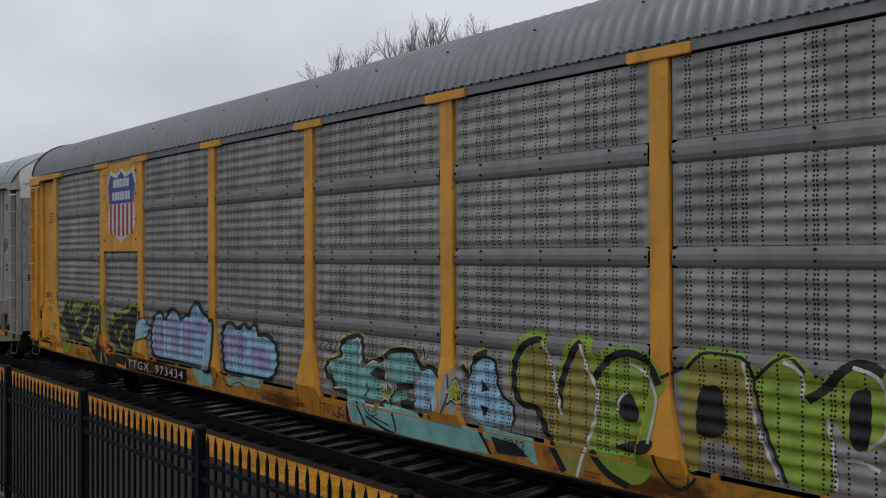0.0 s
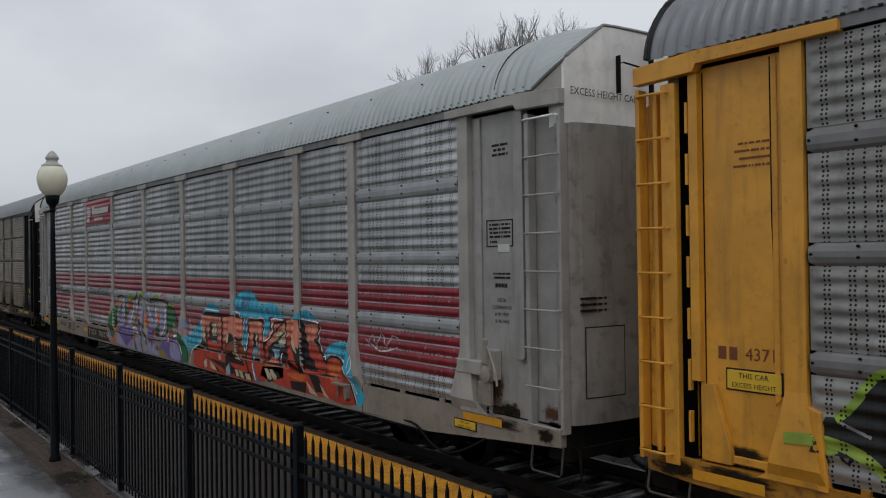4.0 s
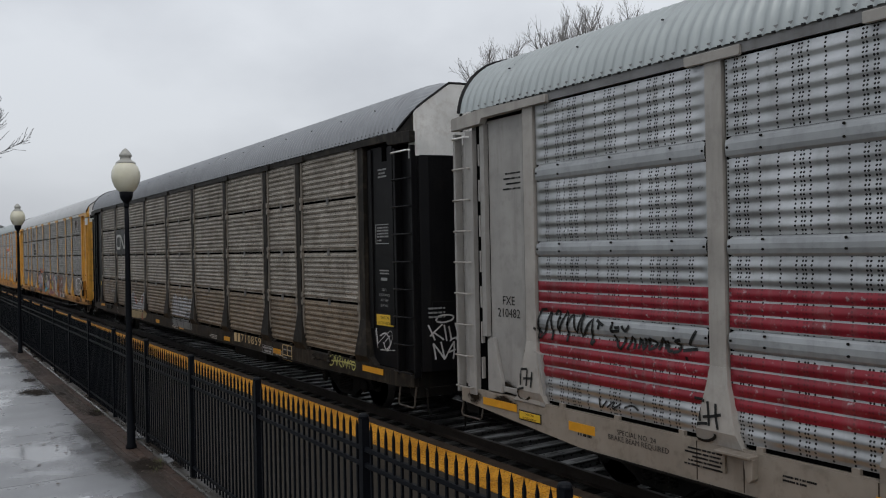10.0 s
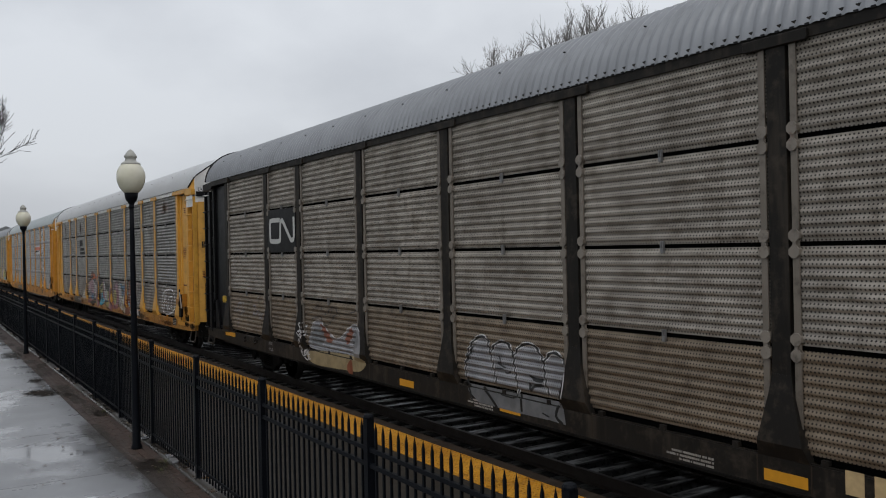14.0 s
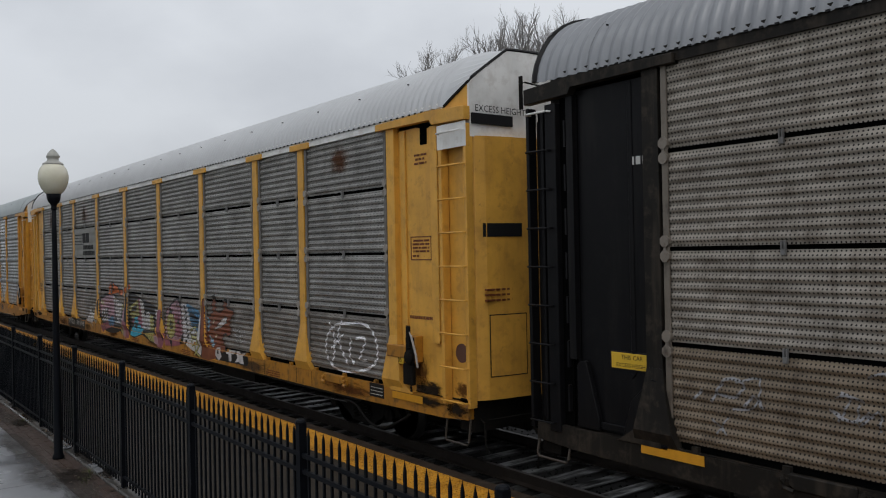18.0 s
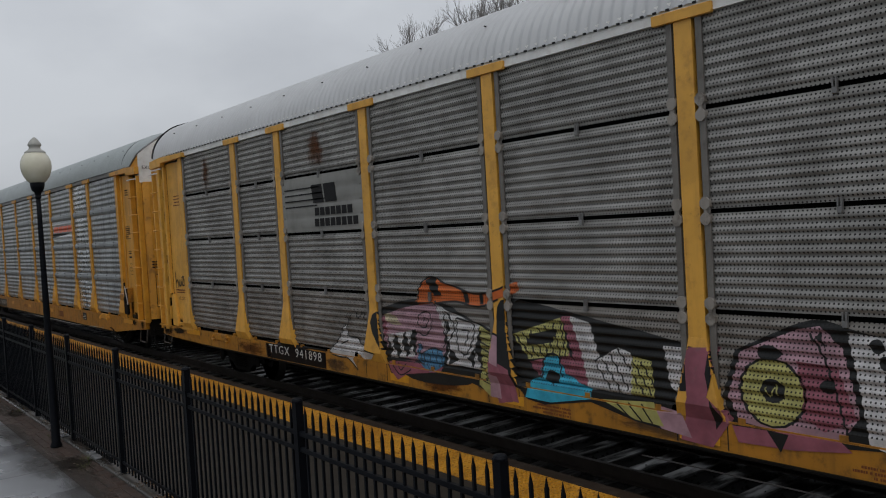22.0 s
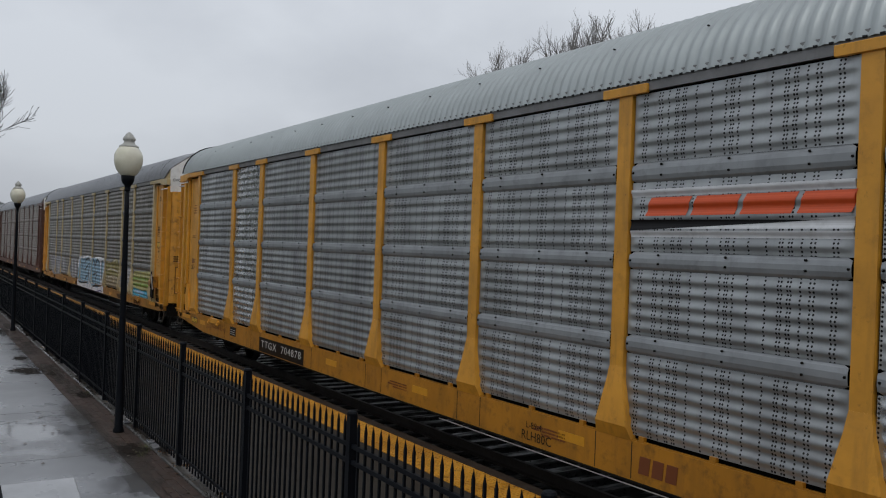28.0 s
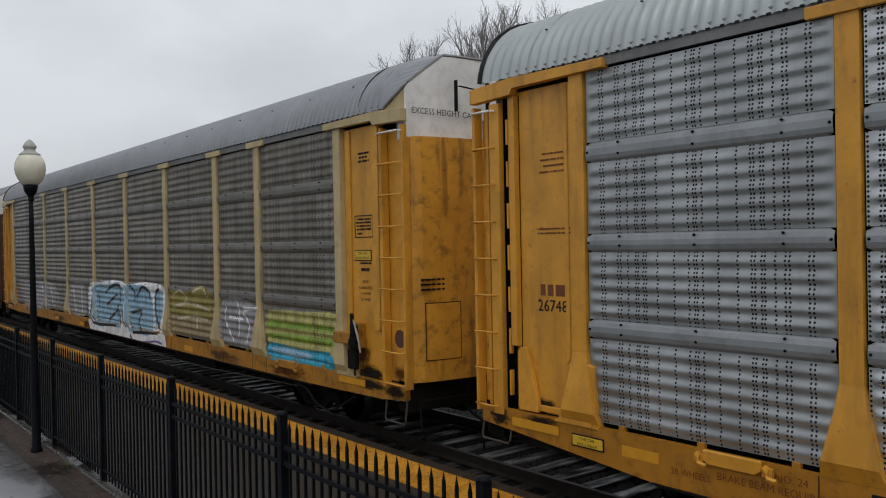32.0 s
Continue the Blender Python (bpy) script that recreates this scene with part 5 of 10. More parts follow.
def hedge(y0, y1, x0, x1, top, seed):
    rnd = random.Random(seed)
    ob = tagged(new("hedge"), "low clipped green hedge in a mulch bed", "hedge", "hedges along the pavement")
    ob.matrix_basis = Matrix.Translation((0, y0, -0.01))
    bm = bmesh.new()
    box(bm, x0 + 0.1, x1 - 0.14, 0.12, y1 - y0 - 0.14, 0.0, top - 0.24)
    part("hedge_core", bm, plain_core, ob)
    vs, fs = [], []
    for i in range(16000):
        f = rnd.random()
        x, y = rnd.uniform(x0, x1), rnd.uniform(0, y1 - y0)
        z = rnd.uniform(0.02, top)
        if f < 0.45:
            z = top + rnd.gauss(-0.02, 0.035)
        elif f < 0.75:
            x = (x1 if rnd.random() < 0.8 else x0) + rnd.gauss(-0.02, 0.035)
        else:
            y = (0 if rnd.random() < 0.7 else y1 - y0) + rnd.gauss(0, 0.035)
        lump = 0.10 * math.sin(2.6 * y + seed) * math.sin(3.1 * x + 1.7 * seed)
        round_off = max(0.0, x - (x1 - 0.30)) ** 2 * 2.6 + max(0.0, 0.30 - y) ** 2 * 2.6 + max(0.0, y - (y1 - y0 - 0.35)) ** 2 * 2.2
        z = max(0.02, z - (round_off + lump) * z / top)
        s = rnd.uniform(0.025, 0.05)
        u = Vector((rnd.gauss(0, 1), rnd.gauss(0, 1), rnd.gauss(0, 1))).normalized()
        w = u.orthogonal().normalized()
        c = Vector((x, y, z))
        k = len(vs)
        vs += [c - u * s, c + w * s * 0.45, c + u * s, c - w * s * 0.45]
        fs.append((k, k + 1, k + 2, k + 3))
    me = bpy.data.meshes.new("leaves")
    me.from_pydata([tuple(v) for v in vs], [], fs)
    place("leaves", me, LEAF, ob)["kind"] = "stuff"


# core fill: the shade between the leaves is put into its dark green
plain_core = plain("hedge_shade", (0.012, 0.02, 0.008))
hedge(17.0, 20.3, -1.7, 0.36, 0.80, 1)
hedge(20.4, 23.4, -1.7, 0.34, 0.80, 5)
hedge(23.7, 28.8, -1.7, 0.20, 0.82, 2)
hedge(29.2, 36.2, -1.7, 0.14, 0.82, 3)
hedge(36.8, 46.0, -1.7, 0.02, 0.80, 4)

# sloping information board near the camera
BOARD_GREY = paint("wet_pale_grey_board", (0.36, 0.37, 0.385), rough=0.3, dirt=(0.2, 0.2, 0.2), amount=0.3, streaks=0.1, spec=0.4)
board = tagged(new("information_board"), "low sloping board with a wet pale top on a black stand", "sign board")
bm = bmesh.new()
prism(bm, ((0, 0), (0.92, 0.20), (0.92, 0.24), (0, 0.04)), 0, 0.42)
part("panel", bevelled(bm, 0.006), BOARD_GREY, board, "wet pale sloping top")
part("stand", boxes((0.19, 0.31, 0.40, 0.52, -0.98, 0.12)), FENCE_BLACK, board)
bm = bmesh.new()
prism(bm, ((-0.01, -0.16), (0.93, -0.16), (0.93, 0.235), (-0.01, 0.035)), -0.03, 0.0)
part("side_plate", bm, FENCE_BLACK, board)
board.matrix_basis = Matrix.Translation((0.53, 4.82, 1.0))

# distant woods and hill
def far_hill(label, pts, y, mat, seed):
    rnd = random.Random(seed)
    ob = tagged(new("far_hill"), label, "hill", "", "structure")
    bm = bmesh.new()
    n = 120
    rows = []
    for k, d in ((0, 0.0), (1, 40.0)):
        rows.append([])
        for i in range(n + 1):
            x = pts[0] + (pts[1] - pts[0]) * i / n
            h = pts[2] * math.sin(math.pi * min(1, max(0, i / n))) ** 0.6 + rnd.uniform(0, pts[3])
            rows[-1].append((x, y + d, h))
    lo = [bm.verts.new((x, yy, -2.0)) for x, yy, _ in rows[0]]
    hi = [bm.verts.new(p) for p in rows[0]]
    ba = [bm.verts.new((x, yy, z * 0.9)) for x, yy, z in rows[1]]
    for i in range(n):
        bm.faces.new((lo[i], lo[i + 1], hi[i + 1], hi[i]))
        bm.faces.new((hi[i], hi[i + 1], ba[i + 1], ba[i]))
    part("wooded_slope", bm, mat, ob)
    return ob


far_hill("wooded hill far down the line, haze painted into its colour", (-150, 110, 17.0, 2.4), 420, HAZE_WOOD, 4)
far_hill("tree line far beyond the tracks, haze painted into its colour", (20, 420, 11.0, 3.0), 470, HAZE_WOOD, 7)

# ---- the train ----
car_a = railcar("railcar", "grey car carrier with yellow posts, a shield emblem and green graffiti", False, PANEL_A, YELLOW, ROOF_DARK, YELLOW_SILL, YELLOW, YELLOW, EAVE_GREY, (True, False), (21.87, 25.4, 12.5, 8.6), POSTS_FIRST)
car_b = railcar("railcar", "silver car carrier with red stripes, a red emblem and colourful graffiti", False, PANEL_B, GREY_POST, ROOF_LIGHT, BEIGE_SILL, GREY_DOOR, GREY_POST, EAVE_GREY, (True, True), (20.93, 17.7, 15.2, 24.77))
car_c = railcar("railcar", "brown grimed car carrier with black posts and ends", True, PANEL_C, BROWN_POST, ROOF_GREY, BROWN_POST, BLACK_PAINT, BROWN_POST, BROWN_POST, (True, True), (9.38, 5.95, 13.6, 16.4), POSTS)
car_d = railcar("railcar", "grey car carrier with yellow posts and a monster painting", True, PANEL_D, YELLOW_SUN, ROOF_WHITE, YELLOW_SILL, YELLOW_SUN, YELLOW_SUN, WHITE_PAINT, (True, True), (17.4, 15.0, 12.3, 8.8), POSTS)
car_e = railcar("railcar", "clean silver car carrier with yellow posts and an orange emblem", False, PANEL_E, YELLOW, ROOF_LIGHT, YELLOW_SIDE, YELLOW, YELLOW, EAVE_GREY, (True, True), (10.1, 13.6, 16.8, 24.9))
car_f = railcar("railcar", "aged grey car carrier with faded yellow posts and graffiti", False, PANEL_F, YELLOW_PALE, ROOF_GREY, YELLOW_SILL, YELLOW, YELLOW_PALE, EAVE_GREY, (True, True))
car_g = railcar("railcar", "rust brown car carrier with oxide red ends", False, PANEL_G, RED_BROWN, ROOF_GREY, RED_BROWN, RED_BROWN, RED_BROWN, EAVE_GREY, (True, True))
# ---- painting on the cars ----
FINE = {car_a: False, car_b: False, car_c: True, car_d: True, car_e: False, car_f: False}


COATS = {}


def height(car, layer):
    """How far a coat of paint lies above the sheet: each later coat a hair higher."""
    COATS[car.name, layer] = COATS.get((car.name, layer), 0) + 1
    return 0.004 + 0.0016 * layer + min(0.0014, 0.00004 * COATS[car.name, layer])


def fill(car, colour, layer, smooth, *outlines):
    for o in outlines:
        decal([rounded(o) if smooth else list(o)], (SPRAY_FINE if FINE[car] else SPRAY)[colour], car, FINE[car], "graffiti", colour + " spray paint", height(car, layer))


def line(car, colour, layer, width, *lines):
    for pts in lines:
        decal(stroke(rounded(pts, 3, False), width), (SPRAY_FINE if FINE[car] else SPRAY)[colour], car, FINE[car], "graffiti", colour + " spray paint stroke", height(car, layer))


def disc(car, colour, layer, y, z, ry, rz):
    decal([[(y + ry * math.cos(a), z + rz * math.sin(a)) for a in np.linspace(0, 2 * math.pi, 17)[:-1]]], (SPRAY_FINE if FINE[car] else SPRAY)[colour], car, FINE[car], "graffiti", colour + " spray paint spot", height(car, layer))


# olive and lime letters on the first car
fill(car_a, "lime", 0, True, [(11.43, 1.68), (11.37, 1.99), (11.11, 2.18), (10.91, 2.17), (10.82, 1.8), (10.72, 1.87), (10.65, 2.04), (10.43, 2.19), (10.31, 2.14), (10.29, 1.98), (10.11, 2.08), (9.79, 2.1), (9.54, 1.93), (9.53, 1.67), (10.25, 1.46), (10.73, 1.31), (11.28, 1.36)])
fill(car_a, "lime", 0, True, [(9.29, 1.95), (9.15, 2.14), (8.9, 2.16), (8.69, 2.11), (8.59, 2.0), (8.39, 2.19), (8.2, 2.08), (8.06, 1.99), (7.84, 2.16), (7.63, 2.13), (7.48, 2.0), (7.51, 1.82), (8.2, 1.73), (9.27, 1.7)])
fill(car_a, "olive", 1, True, [(11.27, 1.82), (11.07, 2.04), (10.95, 2.07), (10.85, 1.86), (10.75, 1.58), (10.65, 1.88), (10.54, 2.05), (10.41, 2.1), (10.32, 1.85), (10.25, 1.58), (10.31, 1.23), (10.41, 0.77), (10.65, 0.76), (10.84, 0.97), (11.03, 1.39), (11.25, 1.46)])
fill(car_a, "lime", 1, True, [(10.25, 1.77), (10.01, 1.94), (9.79, 1.97), (9.63, 1.84), (9.56, 1.61), (9.6, 1.34), (9.7, 1.11), (9.6, 1.04), (9.67, 0.87), (9.82, 0.79), (10.05, 0.82), (10.26, 0.95), (10.36, 1.05), (10.29, 1.35)])
fill(car_a, "olive", 1, True, [(9.24, 1.91), (9.15, 2.04), (8.74, 2.05), (8.64, 1.82), (8.59, 1.49), (8.44, 1.09), (8.7, 1.09), (8.8, 1.31), (9.1, 1.31), (9.16, 1.05), (9.27, 1.1), (9.3, 1.69)])
fill(car_a, "lime", 1, True, [(8.64, 1.91), (8.4, 2.11), (8.24, 2.01), (8.19, 1.78), (8.05, 1.89), (7.88, 2.09), (7.76, 2.11), (7.59, 2.03), (7.56, 1.82), (7.6, 1.53), (7.84, 1.46), (7.98, 1.67), (7.95, 1.13), (8.28, 1.07), (8.47, 1.36), (8.59, 1.68)])
line(car_a, "black", 2, 0.078, [(10.98, 2.1), (11.19, 2.02), (11.34, 1.82), (11.34, 1.51), (11.22, 1.37), (11.03, 1.35), (10.88, 1.08), (10.65, 0.76)], [(10.45, 2.11), (10.6, 1.91), (10.72, 1.58), (10.71, 1.4)])
line(car_a, "white", 3, 0.036, [(10.94, 2.07), (10.84, 1.86), (10.76, 1.57), (10.71, 1.33)], [(10.45, 2.08), (10.38, 1.85), (10.25, 1.63), (10.28, 1.35), (10.39, 1.05), (10.49, 0.74)])
line(car_a, "black", 2, 0.075, [(10.29, 1.75), (10.11, 1.96), (9.88, 2.04), (9.66, 1.97), (9.54, 1.77)], [(10.33, 1.03), (10.13, 0.85), (9.87, 0.76)], [(8.18, 1.8), (8.05, 1.89), (7.88, 2.08), (7.75, 2.13), (7.59, 2.07)])
fill(car_a, "black", 3, True, [(10.02, 1.58), (9.92, 1.66), (9.82, 1.6), (9.77, 1.45), (9.82, 1.38), (9.98, 1.42)], [(10.02, 1.13), (9.6, 1.26), (9.63, 1.14), (9.79, 1.09), (9.95, 1.09)], [(9.14, 1.75), (9.04, 1.82), (8.93, 1.79), (8.9, 1.42), (9.16, 1.38)], [(7.84, 1.85), (7.76, 1.93), (7.69, 1.89), (7.71, 1.5), (7.84, 1.49)])
line(car_a, "white", 4, 0.03, [(9.88, 1.94), (9.69, 1.86), (9.56, 1.66), (9.58, 1.45), (9.63, 1.22)], [(8.72, 2.06), (8.67, 1.77), (8.57, 1.44), (8.39, 1.07)], [(8.37, 2.09), (8.22, 2.01), (8.22, 1.8)], [(7.82, 2.1), (7.64, 2.04), (7.57, 1.86), (7.59, 1.6), (7.71, 1.49)], [(8.02, 1.67), (7.97, 1.4), (7.95, 1.1)], [(7.89, 1.36), (7.76, 1.37), (7.63, 1.32)], [(10.02, 1.47), (9.97, 1.61), (9.88, 1.67)])
line(car_a, "black", 2, 0.03, [(9.27, 1.94), (9.1, 2.1), (8.9, 2.11), (8.68, 2.06), (8.61, 1.78), (8.51, 1.45), (8.35, 1.09)], [(9.52, 1.84), (9.3, 1.96)], [(8.64, 1.9), (8.37, 2.14), (8.19, 2.02)], [(7.56, 2.03), (7.53, 1.82), (7.57, 1.51)], [(9.57, 1.13), (9.54, 0.97), (9.36, 0.84), (9.19, 0.94), (9.18, 1.04)])
# pale blue letters on the first car
fill(car_a, "teal", 1, False, [(14.17, 1.04), (13.46, 1.03), (12.81, 0.99), (11.88, 1.01), (11.68, 0.76), (12.21, 0.73), (13.02, 0.71), (13.93, 0.74)], [(11.84, 1.05), (11.08, 1.03), (11.0, 0.75), (11.16, 0.8), (11.79, 0.93)])
fill(car_a, "sky", 2, True, [(11.97, 1.73), (11.83, 1.83), (11.64, 1.79), (11.57, 1.48), (11.36, 1.32), (11.38, 1.12), (11.62, 1.08), (11.91, 1.08), (12.07, 1.32)])
line(car_a, "black", 3, 0.035, [(11.97, 1.73), (11.83, 1.83), (11.64, 1.79), (11.57, 1.48), (11.36, 1.32), (11.38, 1.12)], [(11.68, 0.76), (11.88, 1.01)], [(14.17, 1.04), (13.93, 0.74)], [(13.93, 0.87), (13.35, 0.73), (13.4, 0.98)])
fill(car_a, "black", 3, False, [(11.84, 1.59), (11.73, 1.46), (11.85, 1.43)], [(11.86, 1.29), (11.73, 1.27), (11.82, 1.14)], [(11.68, 0.96), (11.32, 0.94), (11.12, 0.82), (11.58, 0.79)])
line(car_a, "yellow", 0, 0.055, [(14.87, 1.26), (14.89, 1.5), (14.57, 1.63), (14.54, 1.8), (14.34, 1.92), (14.03, 1.92), (13.99, 1.61), (13.64, 1.68), (13.47, 1.79), (13.01, 1.83), (12.86, 1.65), (12.71, 1.67), (12.51, 1.58)], [(12.15, 1.77), (12.04, 1.62), (11.97, 1.85), (11.77, 1.93)])
line(car_a, "black", 1, 0.066, [(14.69, 1.29), (14.85, 1.32), (14.84, 1.48), (14.53, 1.6), (14.5, 1.78), (14.3, 1.88), (14.04, 1.88), (14.01, 1.59), (13.64, 1.64), (13.45, 1.76), (13.03, 1.79), (12.87, 1.6), (12.69, 1.63), (12.52, 1.52)], [(14.69, 1.29), (14.66, 1.15), (14.35, 1.14), (14.34, 0.81), (14.23, 0.71)], [(12.15, 1.71), (12.03, 1.57), (11.95, 1.81), (11.77, 1.89)])
fill(car_a, "teal", 2, False, [(14.8, 1.51), (14.46, 1.6), (14.49, 1.75), (14.3, 1.81), (14.07, 1.88), (14.04, 1.68), (14.07, 1.47), (13.82, 1.6), (13.64, 1.55), (13.86, 1.4), (13.53, 1.36), (13.65, 1.2), (13.58, 1.1), (14.02, 1.08), (14.02, 0.75), (14.22, 0.75), (14.35, 1.03), (14.48, 1.18), (14.61, 1.19), (14.69, 1.33)])
fill(car_a, "teal", 2, False, [(13.53, 1.6), (13.44, 1.73), (13.05, 1.76), (12.9, 1.59), (12.95, 1.49), (13.04, 1.42), (13.41, 1.33), (13.5, 1.47)], [(13.41, 1.31), (13.35, 1.25), (13.06, 1.27), (13.11, 1.21), (13.39, 1.11)], [(13.62, 1.07), (13.42, 1.08), (12.93, 1.04), (12.88, 0.97), (12.93, 0.85), (13.36, 0.76), (13.45, 0.82), (13.39, 0.93)])
fill(car_a, "sky", 2, True, [(12.98, 1.3), (12.92, 1.46), (12.79, 1.59), (12.65, 1.57), (12.55, 1.44), (12.53, 1.14), (12.95, 1.1)])
fill(car_a, "silver", 2, True, [(12.45, 1.48), (12.37, 1.59), (12.33, 1.36), (12.4, 1.12), (12.46, 1.11)], [(12.33, 1.61), (12.2, 1.67), (12.14, 1.44), (12.16, 1.16), (12.34, 1.18)])
fill(car_a, "black", 3, False, [(13.89, 1.43), (13.73, 1.53), (13.57, 1.49), (13.56, 1.37)], [(13.35, 1.36), (13.0, 1.4), (13.03, 1.32), (13.33, 1.27)], [(13.25, 1.17), (13.01, 1.18), (12.99, 1.08), (13.25, 1.06)], [(12.72, 1.19), (12.6, 1.31), (12.58, 1.12), (12.68, 1.12)], [(14.48, 1.19), (14.35, 1.15), (14.35, 1.09), (14.48, 1.11)])
line(car_a, "white", 4, 0.02, [(14.8, 1.46), (14.48, 1.57), (14.48, 1.73)], [(14.27, 1.81), (14.09, 1.86), (14.07, 1.47), (13.82, 1.6), (13.66, 1.56)], [(13.58, 1.69), (13.53, 1.37), (13.43, 1.31)], [(14.66, 1.16), (14.38, 1.19)], [(12.72, 1.14), (12.61, 1.31), (12.57, 1.13)], [(12.94, 1.36), (12.86, 1.51)], [(13.65, 1.3), (13.5, 1.35)], [(14.35, 1.03), (14.22, 0.75)], [(14.02, 1.08), (13.94, 1.02), (13.42, 1.03)])
line(car_a, "black", 5, 0.02, [(14.01, 1.02), (13.86, 0.9), (13.45, 0.82)], [(13.95, 1.3), (13.9, 1.24), (13.99, 1.12)], [(12.44, 1.11), (12.33, 1.36), (12.36, 1.58)])
fill(car_a, "black", 5, False, [(13.55, 1.41), (13.49, 1.28), (13.33, 1.28), (13.45, 1.18), (13.42, 1.07), (13.54, 1.12), (13.68, 1.05), (13.62, 1.18), (13.74, 1.24), (13.59, 1.28)], [(12.25, 1.58), (12.19, 1.45), (12.1, 1.41), (12.17, 1.34), (12.15, 1.23), (12.26, 1.28), (12.35, 1.22), (12.32, 1.36), (12.4, 1.38), (12.29, 1.45)])
fill(car_a, "leaf", 6, False, [(13.55, 1.37), (13.5, 1.26), (13.37, 1.27), (13.47, 1.19), (13.45, 1.1), (13.54, 1.15), (13.65, 1.09), (13.6, 1.19), (13.7, 1.23), (13.58, 1.26)], [(12.25, 1.54), (12.2, 1.43), (12.12, 1.41), (12.19, 1.35), (12.17, 1.26), (12.26, 1.31), (12.33, 1.26), (12.3, 1.37), (12.38, 1.38), (12.28, 1.44)])
line(car_a, "white", 7, 0.013, [(13.55, 1.37), (13.5, 1.26), (13.37, 1.27), (13.47, 1.19), (13.45, 1.1), (13.54, 1.15), (13.65, 1.09), (13.6, 1.19), (13.7, 1.23), (13.58, 1.26), (13.55, 1.37)], [(12.25, 1.54), (12.2, 1.43), (12.12, 1.41), (12.19, 1.35), (12.17, 1.26), (12.26, 1.31), (12.33, 1.26), (12.3, 1.37), (12.38, 1.38), (12.28, 1.44), (12.25, 1.54)])
line(car_a, "black", 2, 0.015, [(14.95, 0.91), (14.81, 0.92)], [(14.87, 0.92), (14.89, 0.79)], [(14.81, 0.87), (14.77, 0.81), (14.73, 0.88), (14.77, 0.91), (14.81, 0.87)], [(14.68, 0.94), (14.67, 0.79), (14.57, 0.81)], [(14.53, 0.93), (14.54, 0.78)], [(14.44, 0.93), (14.53, 0.85), (14.42, 0.79)], [(14.97, 1.81), (15.01, 1.64)], [(14.91, 1.8), (14.8, 1.77), (14.89, 1.69), (14.79, 1.65)], [(14.72, 1.8), (14.75, 1.66), (14.66, 1.65), (14.61, 1.81)], [(13.91, 1.01), (13.85, 0.93)], [(13.77, 1.01), (13.8, 0.9), (13.71, 0.92), (13.77, 1.01)], [(12.92, 1.85), (12.89, 1.7)], [(12.82, 1.86), (12.81, 1.71), (12.74, 1.77)])
# dark letters with lime edges on the first car
fill(car_a, "black", 1, False, [(25.58, 1.29), (25.47, 1.59), (25.04, 1.63), (24.78, 1.99), (24.54, 2.04), (24.45, 1.75), (24.17, 1.9), (23.9, 1.83), (23.56, 2.04), (23.4, 1.9), (22.9, 1.94), (22.87, 1.54), (22.73, 1.21), (22.38, 1.1), (22.38, 0.82), (23.57, 1.03), (24.46, 1.09), (25.15, 1.27)], [(22.58, 1.35), (22.51, 1.64), (22.24, 1.83), (21.68, 1.94), (21.5, 2.04), (21.17, 2.07), (20.96, 1.91), (21.01, 1.66), (21.12, 1.35), (21.29, 1.07), (21.63, 1.01), (22.12, 1.14), (22.45, 1.2)], [(23.57, 1.01), (22.38, 1.03), (22.12, 0.65), (22.95, 0.65)], [(22.35, 1.05), (21.63, 1.0), (21.69, 0.79), (22.12, 0.81)])
fill(car_a, "orange", 2, False, [(22.91, 1.36), (22.66, 1.22), (22.38, 0.93), (22.73, 0.98)])
line(car_a, "lime", 2, 0.077, [(25.09, 1.62), (24.84, 1.92), (24.66, 2.03), (24.52, 1.81), (24.42, 1.65)], [(24.4, 1.69), (24.24, 1.9), (24.13, 1.68), (23.99, 1.66)], [(23.99, 1.76), (23.73, 1.97), (23.52, 2.01), (23.4, 1.87)], [(23.36, 1.85), (23.45, 1.53), (23.53, 1.34)], [(25.47, 1.3), (25.04, 1.42), (24.69, 1.26), (24.5, 1.02), (24.51, 0.82)], [(23.74, 1.19), (23.82, 1.3), (23.65, 1.45), (23.53, 1.46)], [(23.82, 1.18), (23.57, 1.09), (23.25, 1.11)], [(22.9, 1.89), (22.8, 1.61), (22.65, 1.42)], [(23.1, 1.1), (22.98, 1.41), (22.96, 1.53)], [(22.18, 1.81), (21.62, 1.87), (21.47, 1.99), (21.17, 2.02), (21.01, 1.91)], [(21.06, 1.85), (21.17, 1.54), (21.28, 1.23), (21.37, 1.14)], [(21.99, 1.32), (21.86, 1.5), (21.62, 1.58)], [(22.05, 1.31), (21.84, 1.13), (21.51, 1.11)], [(22.38, 1.6), (22.44, 1.65), (22.34, 1.71), (22.24, 1.67)], [(22.24, 1.45), (22.12, 1.33)], [(22.87, 1.02), (22.91, 0.72)], [(22.73, 0.98), (22.59, 0.78)], [(21.07, 1.31), (21.02, 1.07)])
line(car_a, "yellow", 3, 0.021, [(25.04, 1.63), (24.8, 1.91), (24.66, 2.01)], [(24.21, 1.87), (24.1, 1.68)], [(22.14, 1.83), (21.62, 1.9)], [(21.04, 1.83), (21.14, 1.55)], [(21.65, 1.68), (21.59, 1.54), (21.57, 1.23)], [(22.38, 1.54), (22.24, 1.67), (21.92, 1.76)], [(24.17, 1.52), (23.95, 1.35), (23.87, 1.17)], [(22.94, 1.85), (23.08, 1.81), (23.05, 1.73)])
